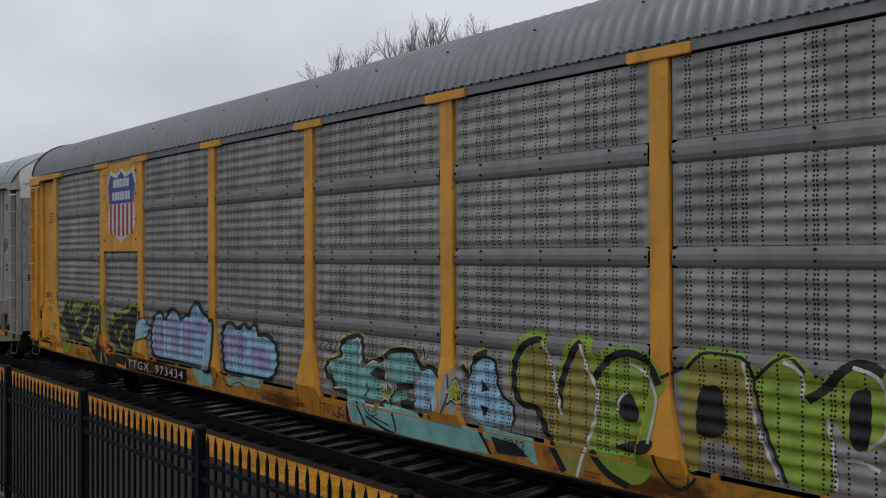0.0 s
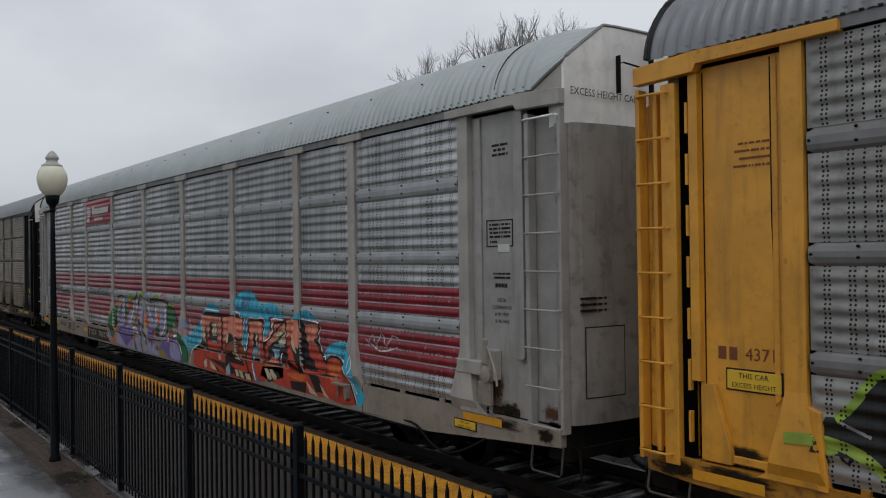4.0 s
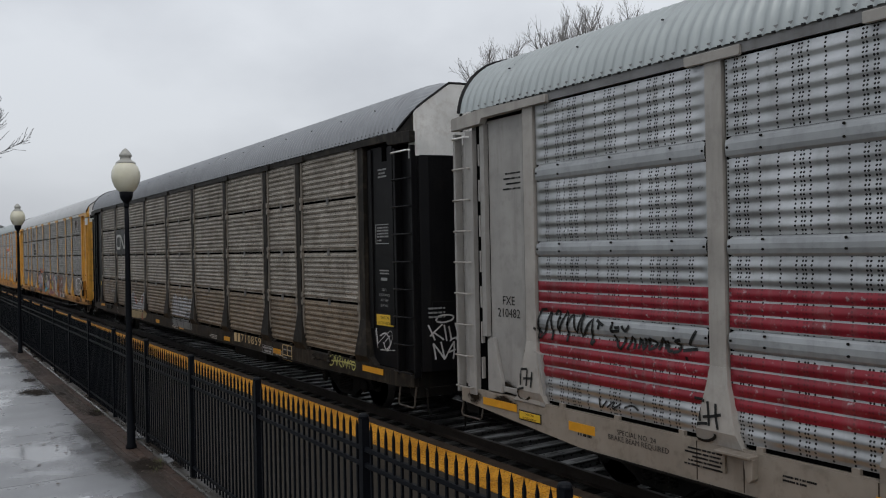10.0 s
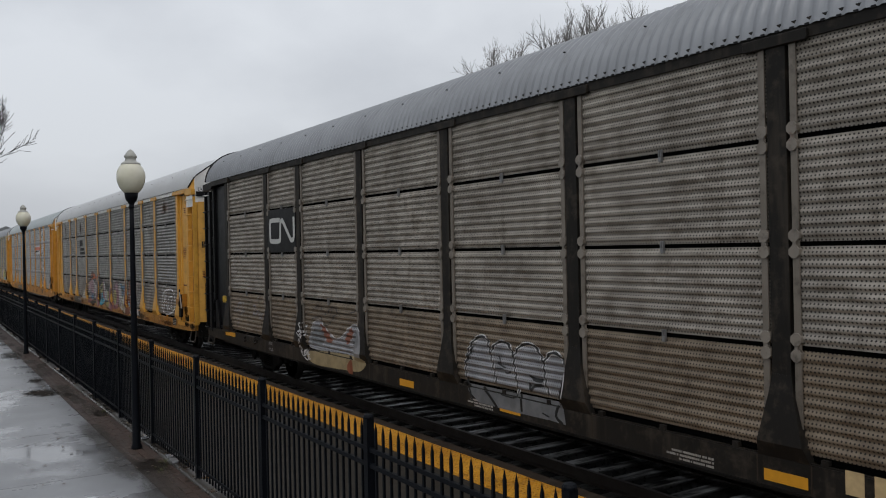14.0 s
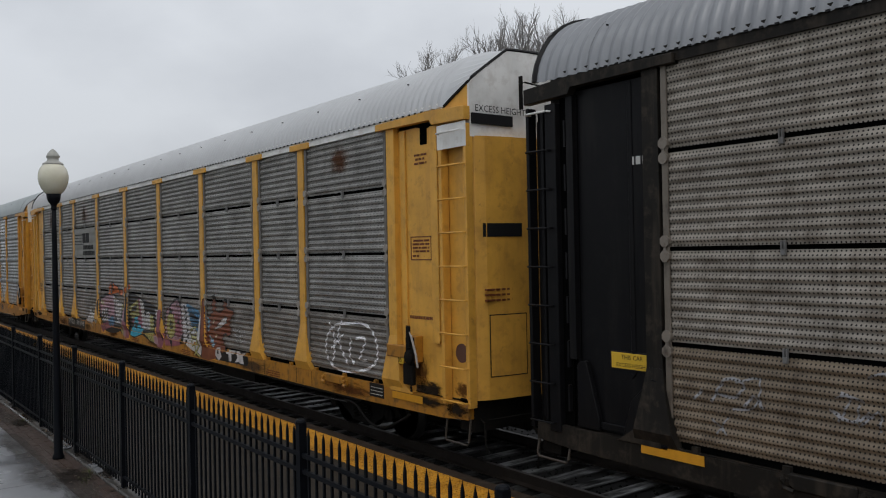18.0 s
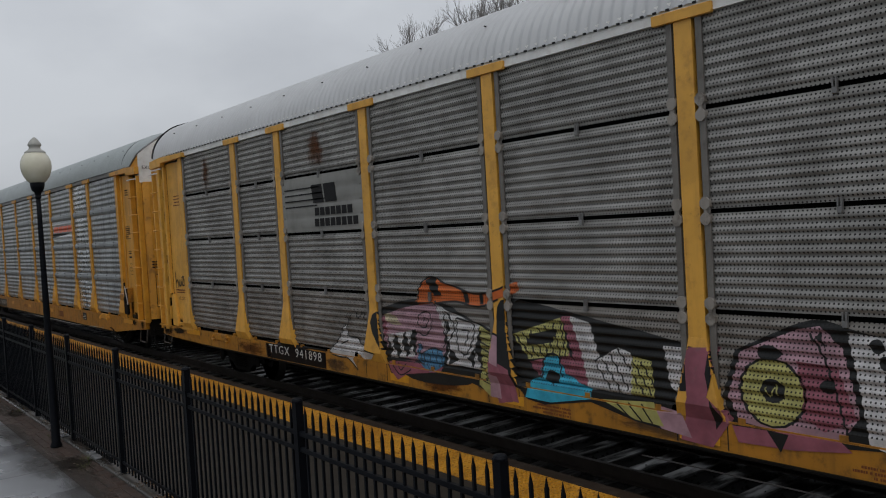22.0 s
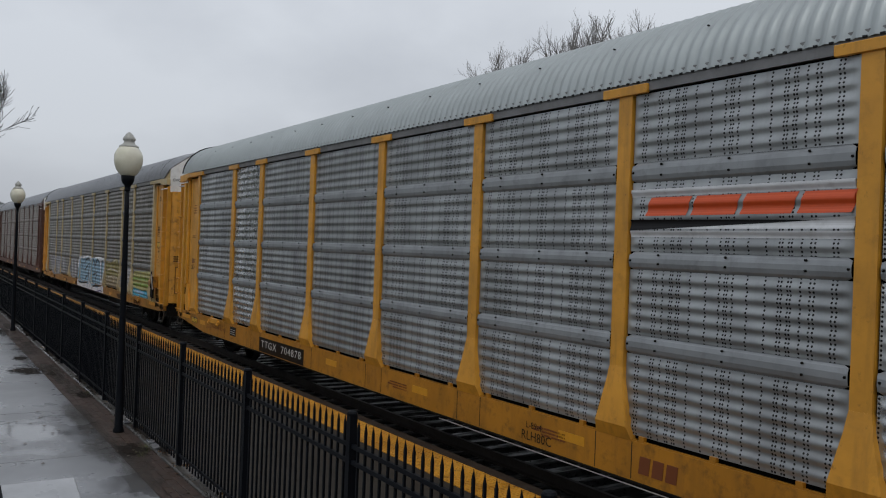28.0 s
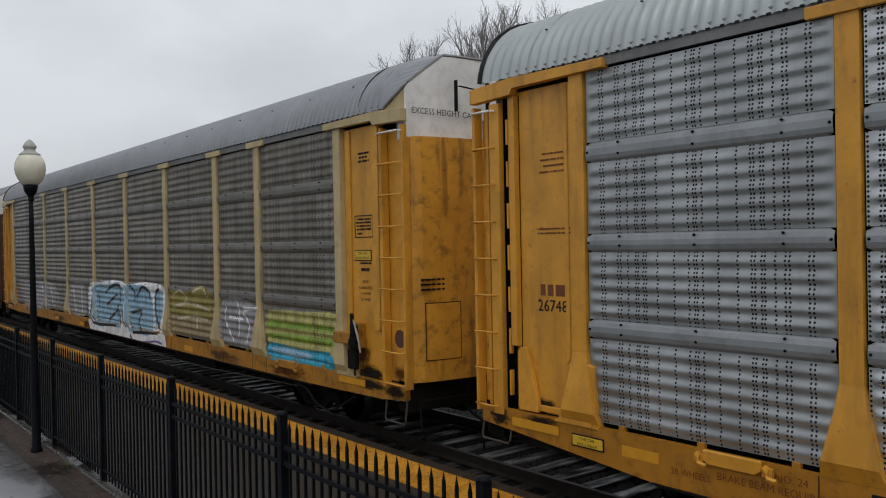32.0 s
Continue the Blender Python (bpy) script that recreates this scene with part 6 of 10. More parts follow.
# lilac clouds on the first car
CLOUDS = ([(20.5, 1.61), (20.46, 1.74), (20.32, 1.88), (20.11, 1.93), (19.91, 1.81), (19.77, 1.96), (19.5, 2.02), (19.29, 1.85), (19.09, 1.94), (18.97, 1.94), (18.82, 2.11), (18.71, 2.18), (18.57, 2.12), (18.4, 2.01), (18.17, 1.88), (18.08, 1.85), (18.09, 1.07), (18.73, 1.06), (19.5, 1.07), (20.38, 1.09), (20.51, 1.4)], [(17.78, 1.7), (17.76, 1.8), (17.61, 1.88), (17.43, 1.87), (17.28, 1.81), (17.09, 1.89), (16.9, 1.83), (16.8, 1.9), (16.68, 1.86), (16.66, 1.75), (16.41, 1.76), (16.19, 1.66), (16.1, 1.46), (16.14, 1.25), (16.3, 1.1), (16.52, 1.08), (16.9, 1.08), (17.33, 1.06), (17.69, 1.09), (17.78, 1.39)])
fill(car_a, "black", 1, True, *CLOUDS)
for o in CLOUDS:
    line(car_a, "black", 6, 0.065, o + o[:1])
fill(car_a, "aqua", 2, True, [(20.45, 1.64), (20.41, 1.71), (20.27, 1.86), (20.06, 1.9), (19.87, 1.79), (19.73, 1.93), (19.46, 1.99), (19.26, 1.83), (19.13, 1.91), (19.01, 1.91), (18.86, 2.08), (18.75, 2.15), (18.61, 2.09), (18.44, 1.97), (18.2, 1.85), (18.11, 1.87), (18.12, 1.09), (18.77, 1.08), (19.46, 1.11), (20.33, 1.13), (20.47, 1.44)], [(17.74, 1.68), (17.72, 1.77), (17.57, 1.85), (17.4, 1.85), (17.25, 1.78), (17.06, 1.86), (16.94, 1.8), (16.83, 1.87), (16.71, 1.83), (16.69, 1.72), (16.43, 1.73), (16.22, 1.63), (16.12, 1.49), (16.17, 1.27), (16.33, 1.12), (16.55, 1.11), (16.94, 1.1), (17.3, 1.1), (17.66, 1.13), (17.74, 1.42)])
fill(car_a, "lilac", 3, True, [(20.37, 1.68), (20.18, 1.84), (20.02, 1.71), (19.99, 1.4), (20.06, 1.15), (20.3, 1.15), (20.41, 1.42)], [(19.84, 1.73), (19.65, 1.91), (19.45, 1.83), (19.37, 1.47), (19.46, 1.17), (19.84, 1.15), (19.92, 1.41)], [(19.17, 1.79), (18.98, 1.84), (18.83, 1.65), (18.89, 1.23), (19.18, 1.18), (19.25, 1.48)], [(18.68, 1.83), (18.47, 1.91), (18.24, 1.76), (18.18, 1.5), (18.44, 1.58), (18.62, 1.61)], [(17.7, 1.71), (17.55, 1.81), (17.44, 1.59), (17.47, 1.22), (17.65, 1.19), (17.72, 1.45)], [(17.34, 1.7), (17.16, 1.77), (17.03, 1.64), (17.08, 1.38), (17.3, 1.2), (17.37, 1.44)], [(16.9, 1.46), (16.7, 1.58), (16.41, 1.6), (16.27, 1.41), (16.41, 1.21), (16.75, 1.24)])
fill(car_a, "sky", 4, True, [(18.77, 1.13), (18.69, 1.46), (18.51, 1.57), (18.38, 1.47), (18.45, 1.18), (18.52, 1.09)], [(17.5, 1.22), (17.44, 1.36), (17.27, 1.37), (17.22, 1.21), (17.31, 1.11)], [(16.64, 1.71), (16.43, 1.72), (16.23, 1.6), (16.16, 1.43), (16.23, 1.28), (16.39, 1.49), (16.6, 1.55)], [(19.88, 1.41), (19.7, 1.46), (19.62, 1.22), (19.79, 1.16)], [(18.27, 1.59), (18.14, 1.66), (18.15, 1.17), (18.26, 1.21)])
line(car_a, "white", 5, 0.018, [(19.95, 1.72), (19.92, 1.47), (19.99, 1.27)], [(19.28, 1.78), (19.24, 1.54), (19.29, 1.33)], [(18.29, 1.65), (18.31, 1.37), (18.25, 1.16)], [(17.27, 1.76), (17.29, 1.5)])
fill(car_a, "teal", 1, False, [(18.89, 1.04), (18.09, 1.04), (18.1, 0.8), (18.53, 0.75)], [(17.65, 1.04), (16.51, 1.07), (16.54, 0.95), (16.76, 0.9), (17.06, 0.94), (17.39, 0.87), (17.57, 0.89)])
line(car_a, "black", 2, 0.02, [(17.65, 0.88), (17.48, 0.85), (17.38, 0.91), (17.17, 0.95), (16.99, 0.86)], [(18.09, 0.83), (18.03, 0.81), (17.86, 1.05), (17.65, 0.91)])
fill(car_a, "aqua", 2, True, [(21.13, 1.55), (21.01, 1.73), (20.85, 1.78), (20.64, 1.63), (20.71, 1.45), (20.98, 1.35)])
line(car_a, "black", 3, 0.028, [(21.01, 1.73), (20.85, 1.78), (20.6, 1.63)], [(21.08, 1.34), (20.76, 1.42), (20.58, 1.6)])
# purple and silver letters on the second car
fill(car_b, "lime", 0, True, [(18.34, 1.25), (18.11, 1.44), (17.94, 1.38), (18.05, 1.04), (17.96, 0.78), (18.21, 0.85), (18.37, 1.03)], [(16.48, 1.98), (16.26, 2.08), (16.08, 2.06), (16.04, 1.94), (16.46, 1.87)], [(15.53, 2.08), (15.29, 2.18), (15.11, 2.14), (15.11, 2.05), (15.45, 2.02)], [(14.4, 1.99), (14.22, 2.09), (13.98, 2.08), (13.93, 1.98), (14.37, 1.91)])
fill(car_b, "pink", 0, True, [(18.54, 0.97), (18.3, 1.08), (18.11, 0.99), (17.9, 0.73), (17.97, 0.6), (18.29, 0.67)], [(16.78, 1.86), (16.51, 1.81), (16.54, 1.56), (16.71, 1.61)], [(15.0, 2.06), (14.84, 2.09), (14.64, 1.97), (14.66, 1.85), (14.87, 1.9)], [(17.82, 1.67), (17.62, 1.93), (17.42, 1.94), (17.69, 1.69)])
fill(car_b, "cyan", 1, True, [(17.81, 1.67), (17.68, 1.9), (17.53, 1.96), (17.59, 1.81)], [(16.83, 1.91), (16.65, 1.95), (16.6, 1.82), (16.78, 1.81)], [(14.9, 2.0), (14.74, 2.05), (14.64, 1.97), (14.83, 1.93)], [(18.44, 0.94), (18.28, 0.92), (18.09, 0.78), (18.31, 0.83)])
fill(car_b, "magenta", 2, True, [(16.75, 1.81), (16.6, 1.8), (16.63, 1.73), (16.73, 1.74)], [(14.87, 1.95), (14.78, 1.95), (14.8, 1.91)], [(17.78, 1.72), (17.71, 1.76), (17.72, 1.68)], [(18.51, 0.93), (18.27, 1.0), (18.34, 0.89)])
fill(car_b, "green", 1, False, [(18.27, 1.0), (18.12, 1.38), (17.72, 1.73), (17.53, 1.64), (17.64, 1.41), (17.56, 1.15), (17.75, 0.96), (17.84, 0.76), (18.12, 0.82)], [(16.81, 1.73), (16.66, 1.73), (16.56, 1.55), (16.72, 1.28), (16.81, 1.32)], [(15.06, 1.4), (14.89, 1.24), (15.07, 1.21)])
fill(car_b, "black", 1, False, [(17.63, 1.59), (17.46, 1.67), (17.58, 1.44), (17.56, 1.15), (17.78, 0.96), (17.7, 1.33)], [(15.64, 1.87), (15.39, 2.05), (15.52, 1.72), (15.63, 1.73)], [(14.75, 1.85), (14.5, 1.9), (14.59, 1.57)], [(16.09, 1.9), (15.63, 2.09), (15.68, 1.95), (16.0, 1.88)])
fill(car_b, "silver", 2, False, [(17.4, 1.95), (16.8, 1.96), (16.8, 1.62), (16.79, 1.14), (17.31, 1.1), (17.47, 1.16), (17.59, 1.48), (17.31, 1.84)], [(16.24, 1.91), (15.93, 1.91), (15.65, 2.04), (15.66, 1.71), (15.89, 1.34), (16.11, 1.21), (16.29, 1.25), (16.41, 1.27), (16.01, 1.56), (15.91, 1.78)], [(15.61, 1.74), (15.4, 2.03), (14.94, 1.94), (14.92, 1.79), (15.09, 1.46), (15.55, 1.38), (15.76, 1.3), (15.83, 1.35), (15.64, 1.6)], [(14.92, 1.9), (14.63, 1.87), (14.41, 1.68), (14.43, 1.42), (14.64, 1.55), (14.91, 1.72)], [(14.61, 1.89), (14.16, 1.94), (14.07, 1.88), (14.07, 1.63), (14.28, 1.76), (14.43, 1.66)])
fill(car_b, "purple", 2, False, [(17.33, 1.24), (16.79, 1.27), (16.75, 1.13), (16.11, 1.2), (16.12, 0.85), (16.63, 0.94), (17.34, 0.96)], [(15.56, 1.29), (15.1, 1.29), (15.05, 1.15), (15.29, 1.01), (15.56, 1.02)], [(14.88, 1.27), (14.44, 1.25), (14.12, 1.2), (14.31, 1.0), (14.62, 0.95), (14.84, 1.02)])
fill(car_b, "lilac", 3, True, [(17.31, 1.14), (17.27, 1.38), (17.07, 1.61), (16.86, 1.59), (16.83, 1.36), (16.88, 1.2)], [(16.72, 1.15), (16.54, 1.45), (16.28, 1.62), (16.1, 1.58), (16.43, 1.16)], [(15.53, 1.39), (15.5, 1.71), (15.31, 1.75), (15.08, 1.64), (15.08, 1.33)], [(14.9, 1.6), (14.71, 1.57), (14.43, 1.4), (14.28, 1.77), (14.11, 1.7), (14.09, 1.22), (14.33, 1.22), (14.65, 1.22)])
fill(car_b, "orange", 3, False, [(17.73, 1.73), (17.4, 1.93), (17.28, 1.89), (17.5, 1.64)], [(16.49, 1.72), (16.24, 1.9), (16.25, 1.74), (16.54, 1.5), (16.74, 1.15), (16.8, 1.21), (16.59, 1.52)], [(15.84, 1.35), (15.52, 1.72), (15.57, 1.51), (15.87, 1.25)], [(15.68, 1.27), (15.57, 1.29), (15.58, 1.04), (15.8, 1.18)], [(14.98, 1.53), (14.9, 1.49), (14.63, 1.22), (14.85, 1.23), (15.04, 1.4)], [(17.71, 1.08), (17.53, 1.15), (17.63, 0.94), (17.78, 0.91)])
fill(car_b, "black", 4, False, [(15.57, 1.42), (15.11, 1.32), (15.2, 1.28), (15.75, 1.29)], [(14.52, 1.16), (14.09, 1.21), (14.11, 1.09), (14.31, 1.01)], [(15.82, 1.25), (15.68, 1.27), (15.76, 1.21)])
fill(car_b, "lilac", 1, False, [(17.63, 0.96), (17.31, 0.95), (16.63, 0.93), (16.67, 0.61), (17.33, 0.63), (17.64, 0.65)], [(16.64, 0.82), (16.12, 0.83), (15.31, 1.01), (15.34, 0.58), (15.87, 0.59), (16.31, 0.61), (16.65, 0.61)], [(14.48, 0.96), (14.28, 0.98), (14.1, 0.79), (14.37, 0.76)])
fill(car_b, "purple", 2, False, [(17.34, 0.94), (16.63, 0.94), (16.12, 0.85), (16.62, 0.62)], [(16.15, 1.2), (15.85, 1.18), (15.58, 1.03), (16.12, 1.0)])
fill(car_b, "silver", 2, False, [(16.15, 1.19), (15.98, 1.21), (15.69, 1.04), (16.11, 1.03)], [(15.32, 1.01), (14.86, 1.0), (14.45, 0.95), (14.4, 0.77), (15.08, 0.58), (15.23, 0.56)])
fill(car_b, "orange", 2, False, [(17.63, 0.96), (17.61, 0.66), (17.88, 0.55), (17.81, 0.75)], [(15.98, 0.95), (15.9, 0.95), (15.78, 0.76), (15.91, 0.63)])
fill(car_b, "green", 3, False, [(15.9, 0.87), (15.64, 0.6), (15.86, 0.6)], [(14.14, 1.41), (13.97, 1.34), (14.05, 1.15), (14.21, 1.07)])
line(car_b, "black", 5, 0.034, [(17.72, 1.73), (17.4, 1.95), (16.8, 1.96), (16.8, 1.62), (16.78, 1.14), (16.54, 1.5), (16.24, 1.9), (15.91, 1.91), (15.63, 2.09), (15.66, 1.74), (15.52, 1.85), (15.4, 2.04), (14.94, 1.94), (14.63, 1.88), (14.16, 1.94), (14.06, 1.87)], [(17.31, 1.1), (17.33, 0.96)], [(17.38, 1.42), (17.08, 1.75), (17.21, 1.48), (17.33, 1.18)], [(15.89, 1.34), (16.11, 1.19), (16.12, 0.85)], [(17.71, 0.98), (17.31, 0.95), (16.63, 0.93), (16.12, 0.95), (15.58, 1.02), (15.29, 1.01)], [(15.09, 1.46), (15.05, 1.15), (14.86, 1.02)], [(14.43, 1.67), (14.42, 1.41)], [(16.63, 0.93), (16.62, 0.62)], [(15.29, 1.01), (15.33, 0.85), (15.19, 0.59)], [(15.03, 1.68), (15.09, 1.46)], [(14.96, 1.11), (14.86, 0.8), (14.98, 0.89), (14.96, 1.11)], [(14.48, 0.96), (14.47, 0.79)])
line(car_b, "chalk", 6, 0.045, [(16.9, 1.87), (16.88, 1.57), (16.88, 1.43)], [(16.02, 1.77), (16.02, 1.62), (16.38, 1.25)], [(15.72, 1.95), (15.72, 1.63)], [(14.91, 1.84), (14.7, 1.65), (14.45, 1.42)], [(15.14, 1.25), (15.09, 1.05), (15.04, 0.91)], [(14.11, 1.6), (14.13, 1.34)], [(16.11, 1.14), (15.85, 1.17), (15.67, 1.01)])
fill(car_b, "lime", 0, True, [(14.7, 1.91), (14.38, 2.05), (13.86, 2.04), (13.86, 1.94)], [(13.34, 1.97), (12.93, 1.88), (13.0, 1.81), (13.32, 1.85)], [(12.31, 1.37), (11.95, 1.0), (11.92, 0.66), (12.12, 0.86)])
fill(car_b, "pink", 1, True, [(13.85, 2.07), (13.64, 2.16), (13.42, 2.12), (13.41, 1.97), (13.65, 1.91), (13.83, 1.94)], [(12.64, 1.66), (12.36, 1.6), (12.04, 1.56), (11.87, 1.24), (12.0, 1.14), (12.37, 1.33)])
fill(car_b, "magenta", 2, True, [(13.71, 2.13), (13.61, 2.14), (13.64, 2.08)], [(13.54, 2.05), (13.44, 2.05), (13.48, 1.97)], [(13.79, 2.01), (13.68, 2.0), (13.73, 1.95)], [(11.99, 1.41), (11.89, 1.41), (11.92, 1.31)])
fill(car_b, "cyan", 2, True, [(12.64, 1.61), (12.47, 1.57), (12.2, 1.43), (12.42, 1.48)], [(12.17, 1.58), (12.04, 1.52), (12.09, 1.4)])
fill(car_b, "black", 2, False, [(14.7, 1.93), (14.3, 2.0), (13.79, 1.98), (13.31, 1.92), (13.35, 1.2), (13.62, 1.07), (14.27, 1.03), (14.73, 1.29)])
fill(car_b, "silver", 3, False, [(14.7, 1.89), (14.31, 1.96), (13.79, 1.94), (13.37, 1.88), (13.4, 1.24), (13.62, 1.11), (13.97, 1.07), (13.91, 1.61), (14.21, 1.62), (14.27, 1.18), (14.73, 1.31)])
fill(car_b, "lilac", 4, True, [(14.68, 1.6), (14.24, 1.69), (14.25, 1.27), (14.65, 1.27)], [(13.88, 1.58), (13.52, 1.78), (13.5, 1.57), (13.58, 1.3), (13.83, 1.13), (13.92, 1.26)])
fill(car_b, "orange", 4, False, [(14.2, 1.62), (13.9, 1.61), (13.96, 1.35), (14.18, 1.37)], [(13.28, 1.12), (12.94, 1.34), (13.01, 1.15), (13.25, 1.03)], [(14.42, 1.11), (14.25, 1.18), (14.2, 0.91), (14.35, 0.93)])
fill(car_b, "green", 3, False, [(13.33, 1.82), (13.0, 1.82), (12.79, 1.64), (12.73, 1.48), (13.36, 1.22)], [(12.6, 1.27), (12.26, 1.21), (12.1, 1.04), (11.92, 0.81), (11.96, 0.63), (12.29, 0.58), (12.32, 0.82)], [(14.15, 1.33), (13.96, 1.35), (14.08, 1.2), (14.42, 1.09)])
fill(car_b, "silver", 3, False, [(12.95, 1.46), (12.4, 1.32), (12.75, 1.27), (12.96, 1.33)])
fill(car_b, "purple", 2, False, [(13.62, 1.01), (13.03, 1.17), (12.66, 1.12), (12.31, 0.82), (12.12, 0.54), (13.31, 0.6), (13.99, 0.75)])
fill(car_b, "lilac", 3, True, [(13.13, 0.89), (12.91, 1.05), (12.61, 0.97), (12.4, 0.65), (12.69, 0.6), (13.05, 0.65)])
fill(car_b, "purple", 2, False, [(14.74, 1.22), (14.27, 1.11), (14.28, 0.85), (14.75, 0.88)])
fill(car_b, "lilac", 2, False, [(14.76, 0.85), (13.99, 0.71), (13.92, 0.61), (14.77, 0.59)], [(14.2, 1.05), (13.62, 1.07), (13.26, 1.0), (13.62, 0.99), (14.28, 0.95)])
fill(car_b, "olive", 2, False, [(13.95, 0.76), (13.63, 0.77), (13.31, 0.61), (13.78, 0.59)])
line(car_b, "black", 5, 0.034, [(14.7, 1.93), (14.3, 1.99), (13.79, 1.98), (13.33, 1.91), (13.36, 1.2)], [(13.33, 1.82), (13.0, 1.83), (12.76, 1.64), (12.71, 1.49), (12.4, 1.32)], [(12.6, 1.28), (12.26, 1.21), (12.1, 1.04), (11.92, 0.81), (11.97, 0.63)], [(14.75, 0.94), (13.76, 0.99), (12.52, 1.01)], [(12.95, 1.46), (13.29, 1.04)])
line(car_b, "chalk", 6, 0.045, [(13.5, 1.79), (13.5, 1.53), (13.58, 1.3), (13.83, 1.1)], [(12.93, 1.15), (12.66, 1.15), (12.47, 1.0), (12.31, 0.78)], [(14.2, 1.78), (14.19, 1.51)], [(13.35, 1.12), (13.26, 1.0)])
line(car_b, "chalk", 7, 0.016, [(11.85, 1.66), (11.81, 1.51), (11.84, 1.21), (11.79, 1.19), (11.71, 1.45), (11.7, 1.23)], [(11.68, 1.43), (11.58, 1.46), (11.62, 1.24), (11.56, 1.45), (11.47, 1.46)], [(11.44, 1.46), (11.52, 1.36), (11.42, 1.39), (11.45, 1.3), (11.52, 1.31)])
# salmon and blue letters on the second car
fill(car_b, "cyan", 1, False, [(12.22, 1.16), (11.75, 1.3), (11.62, 1.45), (11.25, 1.51), (11.13, 1.75), (11.12, 1.15), (11.51, 0.97), (11.83, 0.89), (12.18, 0.46)], [(11.15, 1.67), (11.06, 1.81), (10.89, 1.88), (10.72, 2.0), (10.45, 2.03), (10.22, 1.97), (10.1, 1.89), (10.13, 1.8)])
fill(car_b, "cyan", 1, False, [(9.33, 1.84), (9.31, 2.01), (9.32, 2.13), (9.11, 2.27), (8.8, 2.35), (8.54, 2.35), (8.33, 2.26), (8.18, 2.14), (8.03, 2.07), (7.81, 2.13), (7.6, 2.15), (7.4, 2.11), (7.23, 2.03), (7.14, 1.93), (7.11, 1.84), (7.56, 1.84), (7.57, 1.6), (7.96, 1.39), (7.89, 1.83), (8.68, 1.8), (8.72, 1.29), (8.78, 1.16), (8.92, 1.33), (8.87, 1.78), (9.01, 1.79), (9.04, 1.88)])
fill(car_b, "blue", 2, True, [(8.9, 2.19), (8.61, 2.22), (8.54, 2.09), (8.69, 2.01), (8.92, 2.0)], [(9.24, 2.01), (9.08, 2.05), (9.0, 1.95), (9.21, 1.92)], [(7.84, 2.01), (7.69, 2.05), (7.66, 1.95), (7.81, 1.91)], [(8.85, 1.73), (8.74, 1.71), (8.75, 1.5), (8.84, 1.52)])
line(car_b, "blue", 2, 0.02, [(8.69, 1.96), (8.51, 1.98), (8.34, 1.96), (8.13, 1.97), (8.0, 1.92)], [(7.66, 2.08), (7.51, 2.05), (7.43, 1.99)], [(9.2, 1.97), (9.0, 2.0), (8.85, 1.98)])
fill(car_b, "black", 2, False, [(11.09, 1.76), (10.83, 1.84), (9.33, 1.83), (9.07, 1.82), (8.87, 1.76), (8.92, 1.44), (9.02, 1.33), (9.23, 1.31), (9.4, 1.25), (9.62, 1.15), (9.7, 1.04), (9.97, 1.01), (10.62, 0.98), (10.76, 1.02), (11.15, 1.07)])
fill(car_b, "salmon", 3, False, [(11.09, 1.74), (10.02, 1.74), (10.0, 1.66), (10.04, 1.22), (10.23, 1.21), (10.21, 1.62), (10.65, 1.62), (10.69, 1.28), (10.8, 1.34), (10.88, 1.46), (11.1, 1.44)], [(9.93, 1.75), (9.38, 1.8), (8.89, 1.75), (8.94, 1.44), (9.02, 1.36), (9.18, 1.35), (9.28, 1.43), (9.41, 1.46), (9.69, 1.46), (9.71, 1.27), (9.93, 1.26)], [(8.63, 1.75), (8.0, 1.77), (8.0, 1.4), (8.13, 1.39), (8.16, 1.52), (8.41, 1.52), (8.44, 1.33), (8.62, 1.33)], [(7.49, 1.77), (7.05, 1.8), (7.06, 1.63), (7.28, 1.52), (7.74, 1.32), (7.86, 1.37), (7.52, 1.6)])
fill(car_b, "red", 3, False, [(10.83, 1.33), (10.69, 1.24), (10.23, 1.2), (10.04, 1.22), (10.06, 1.05), (10.6, 0.99), (10.75, 1.05)], [(9.93, 1.26), (9.71, 1.26), (9.73, 1.05), (9.93, 1.04)], [(8.62, 1.33), (8.45, 1.32), (8.48, 1.0), (8.73, 1.01)], [(8.13, 1.38), (7.99, 1.39), (7.86, 1.01), (8.11, 1.02)], [(7.88, 1.35), (7.74, 1.31), (7.75, 1.12), (7.85, 1.03)])
fill(car_b, "brown", 3, True, [(9.67, 1.06), (9.53, 1.21), (9.31, 1.3), (9.08, 1.32), (8.95, 1.25), (8.76, 1.04), (9.12, 0.93), (9.45, 1.05)])
fill(car_b, "red", 2, False, [(11.54, 0.95), (10.98, 1.02), (9.78, 1.02), (8.76, 1.01), (7.84, 1.0), (7.07, 1.04), (7.08, 0.81), (8.38, 0.49), (8.89, 0.49), (9.77, 0.55), (11.28, 0.58), (11.57, 0.63)])
fill(car_b, "black", 3, False, [(10.79, 0.85), (9.76, 0.82), (9.8, 0.59), (10.19, 0.61)], [(9.75, 0.99), (9.27, 1.11), (8.88, 0.95), (8.77, 0.84), (9.46, 0.61), (9.76, 0.72)], [(9.31, 0.75), (8.73, 0.8), (8.41, 0.73), (8.41, 0.61), (8.89, 0.59), (9.27, 0.61)], [(7.73, 1.3), (7.07, 1.37), (7.07, 1.14), (7.49, 1.0), (7.81, 1.01), (7.73, 1.11)], [(8.41, 1.52), (8.2, 1.54), (8.24, 1.28), (8.42, 1.24)], [(7.72, 0.84), (7.27, 0.89), (7.19, 0.78), (7.73, 0.65)])
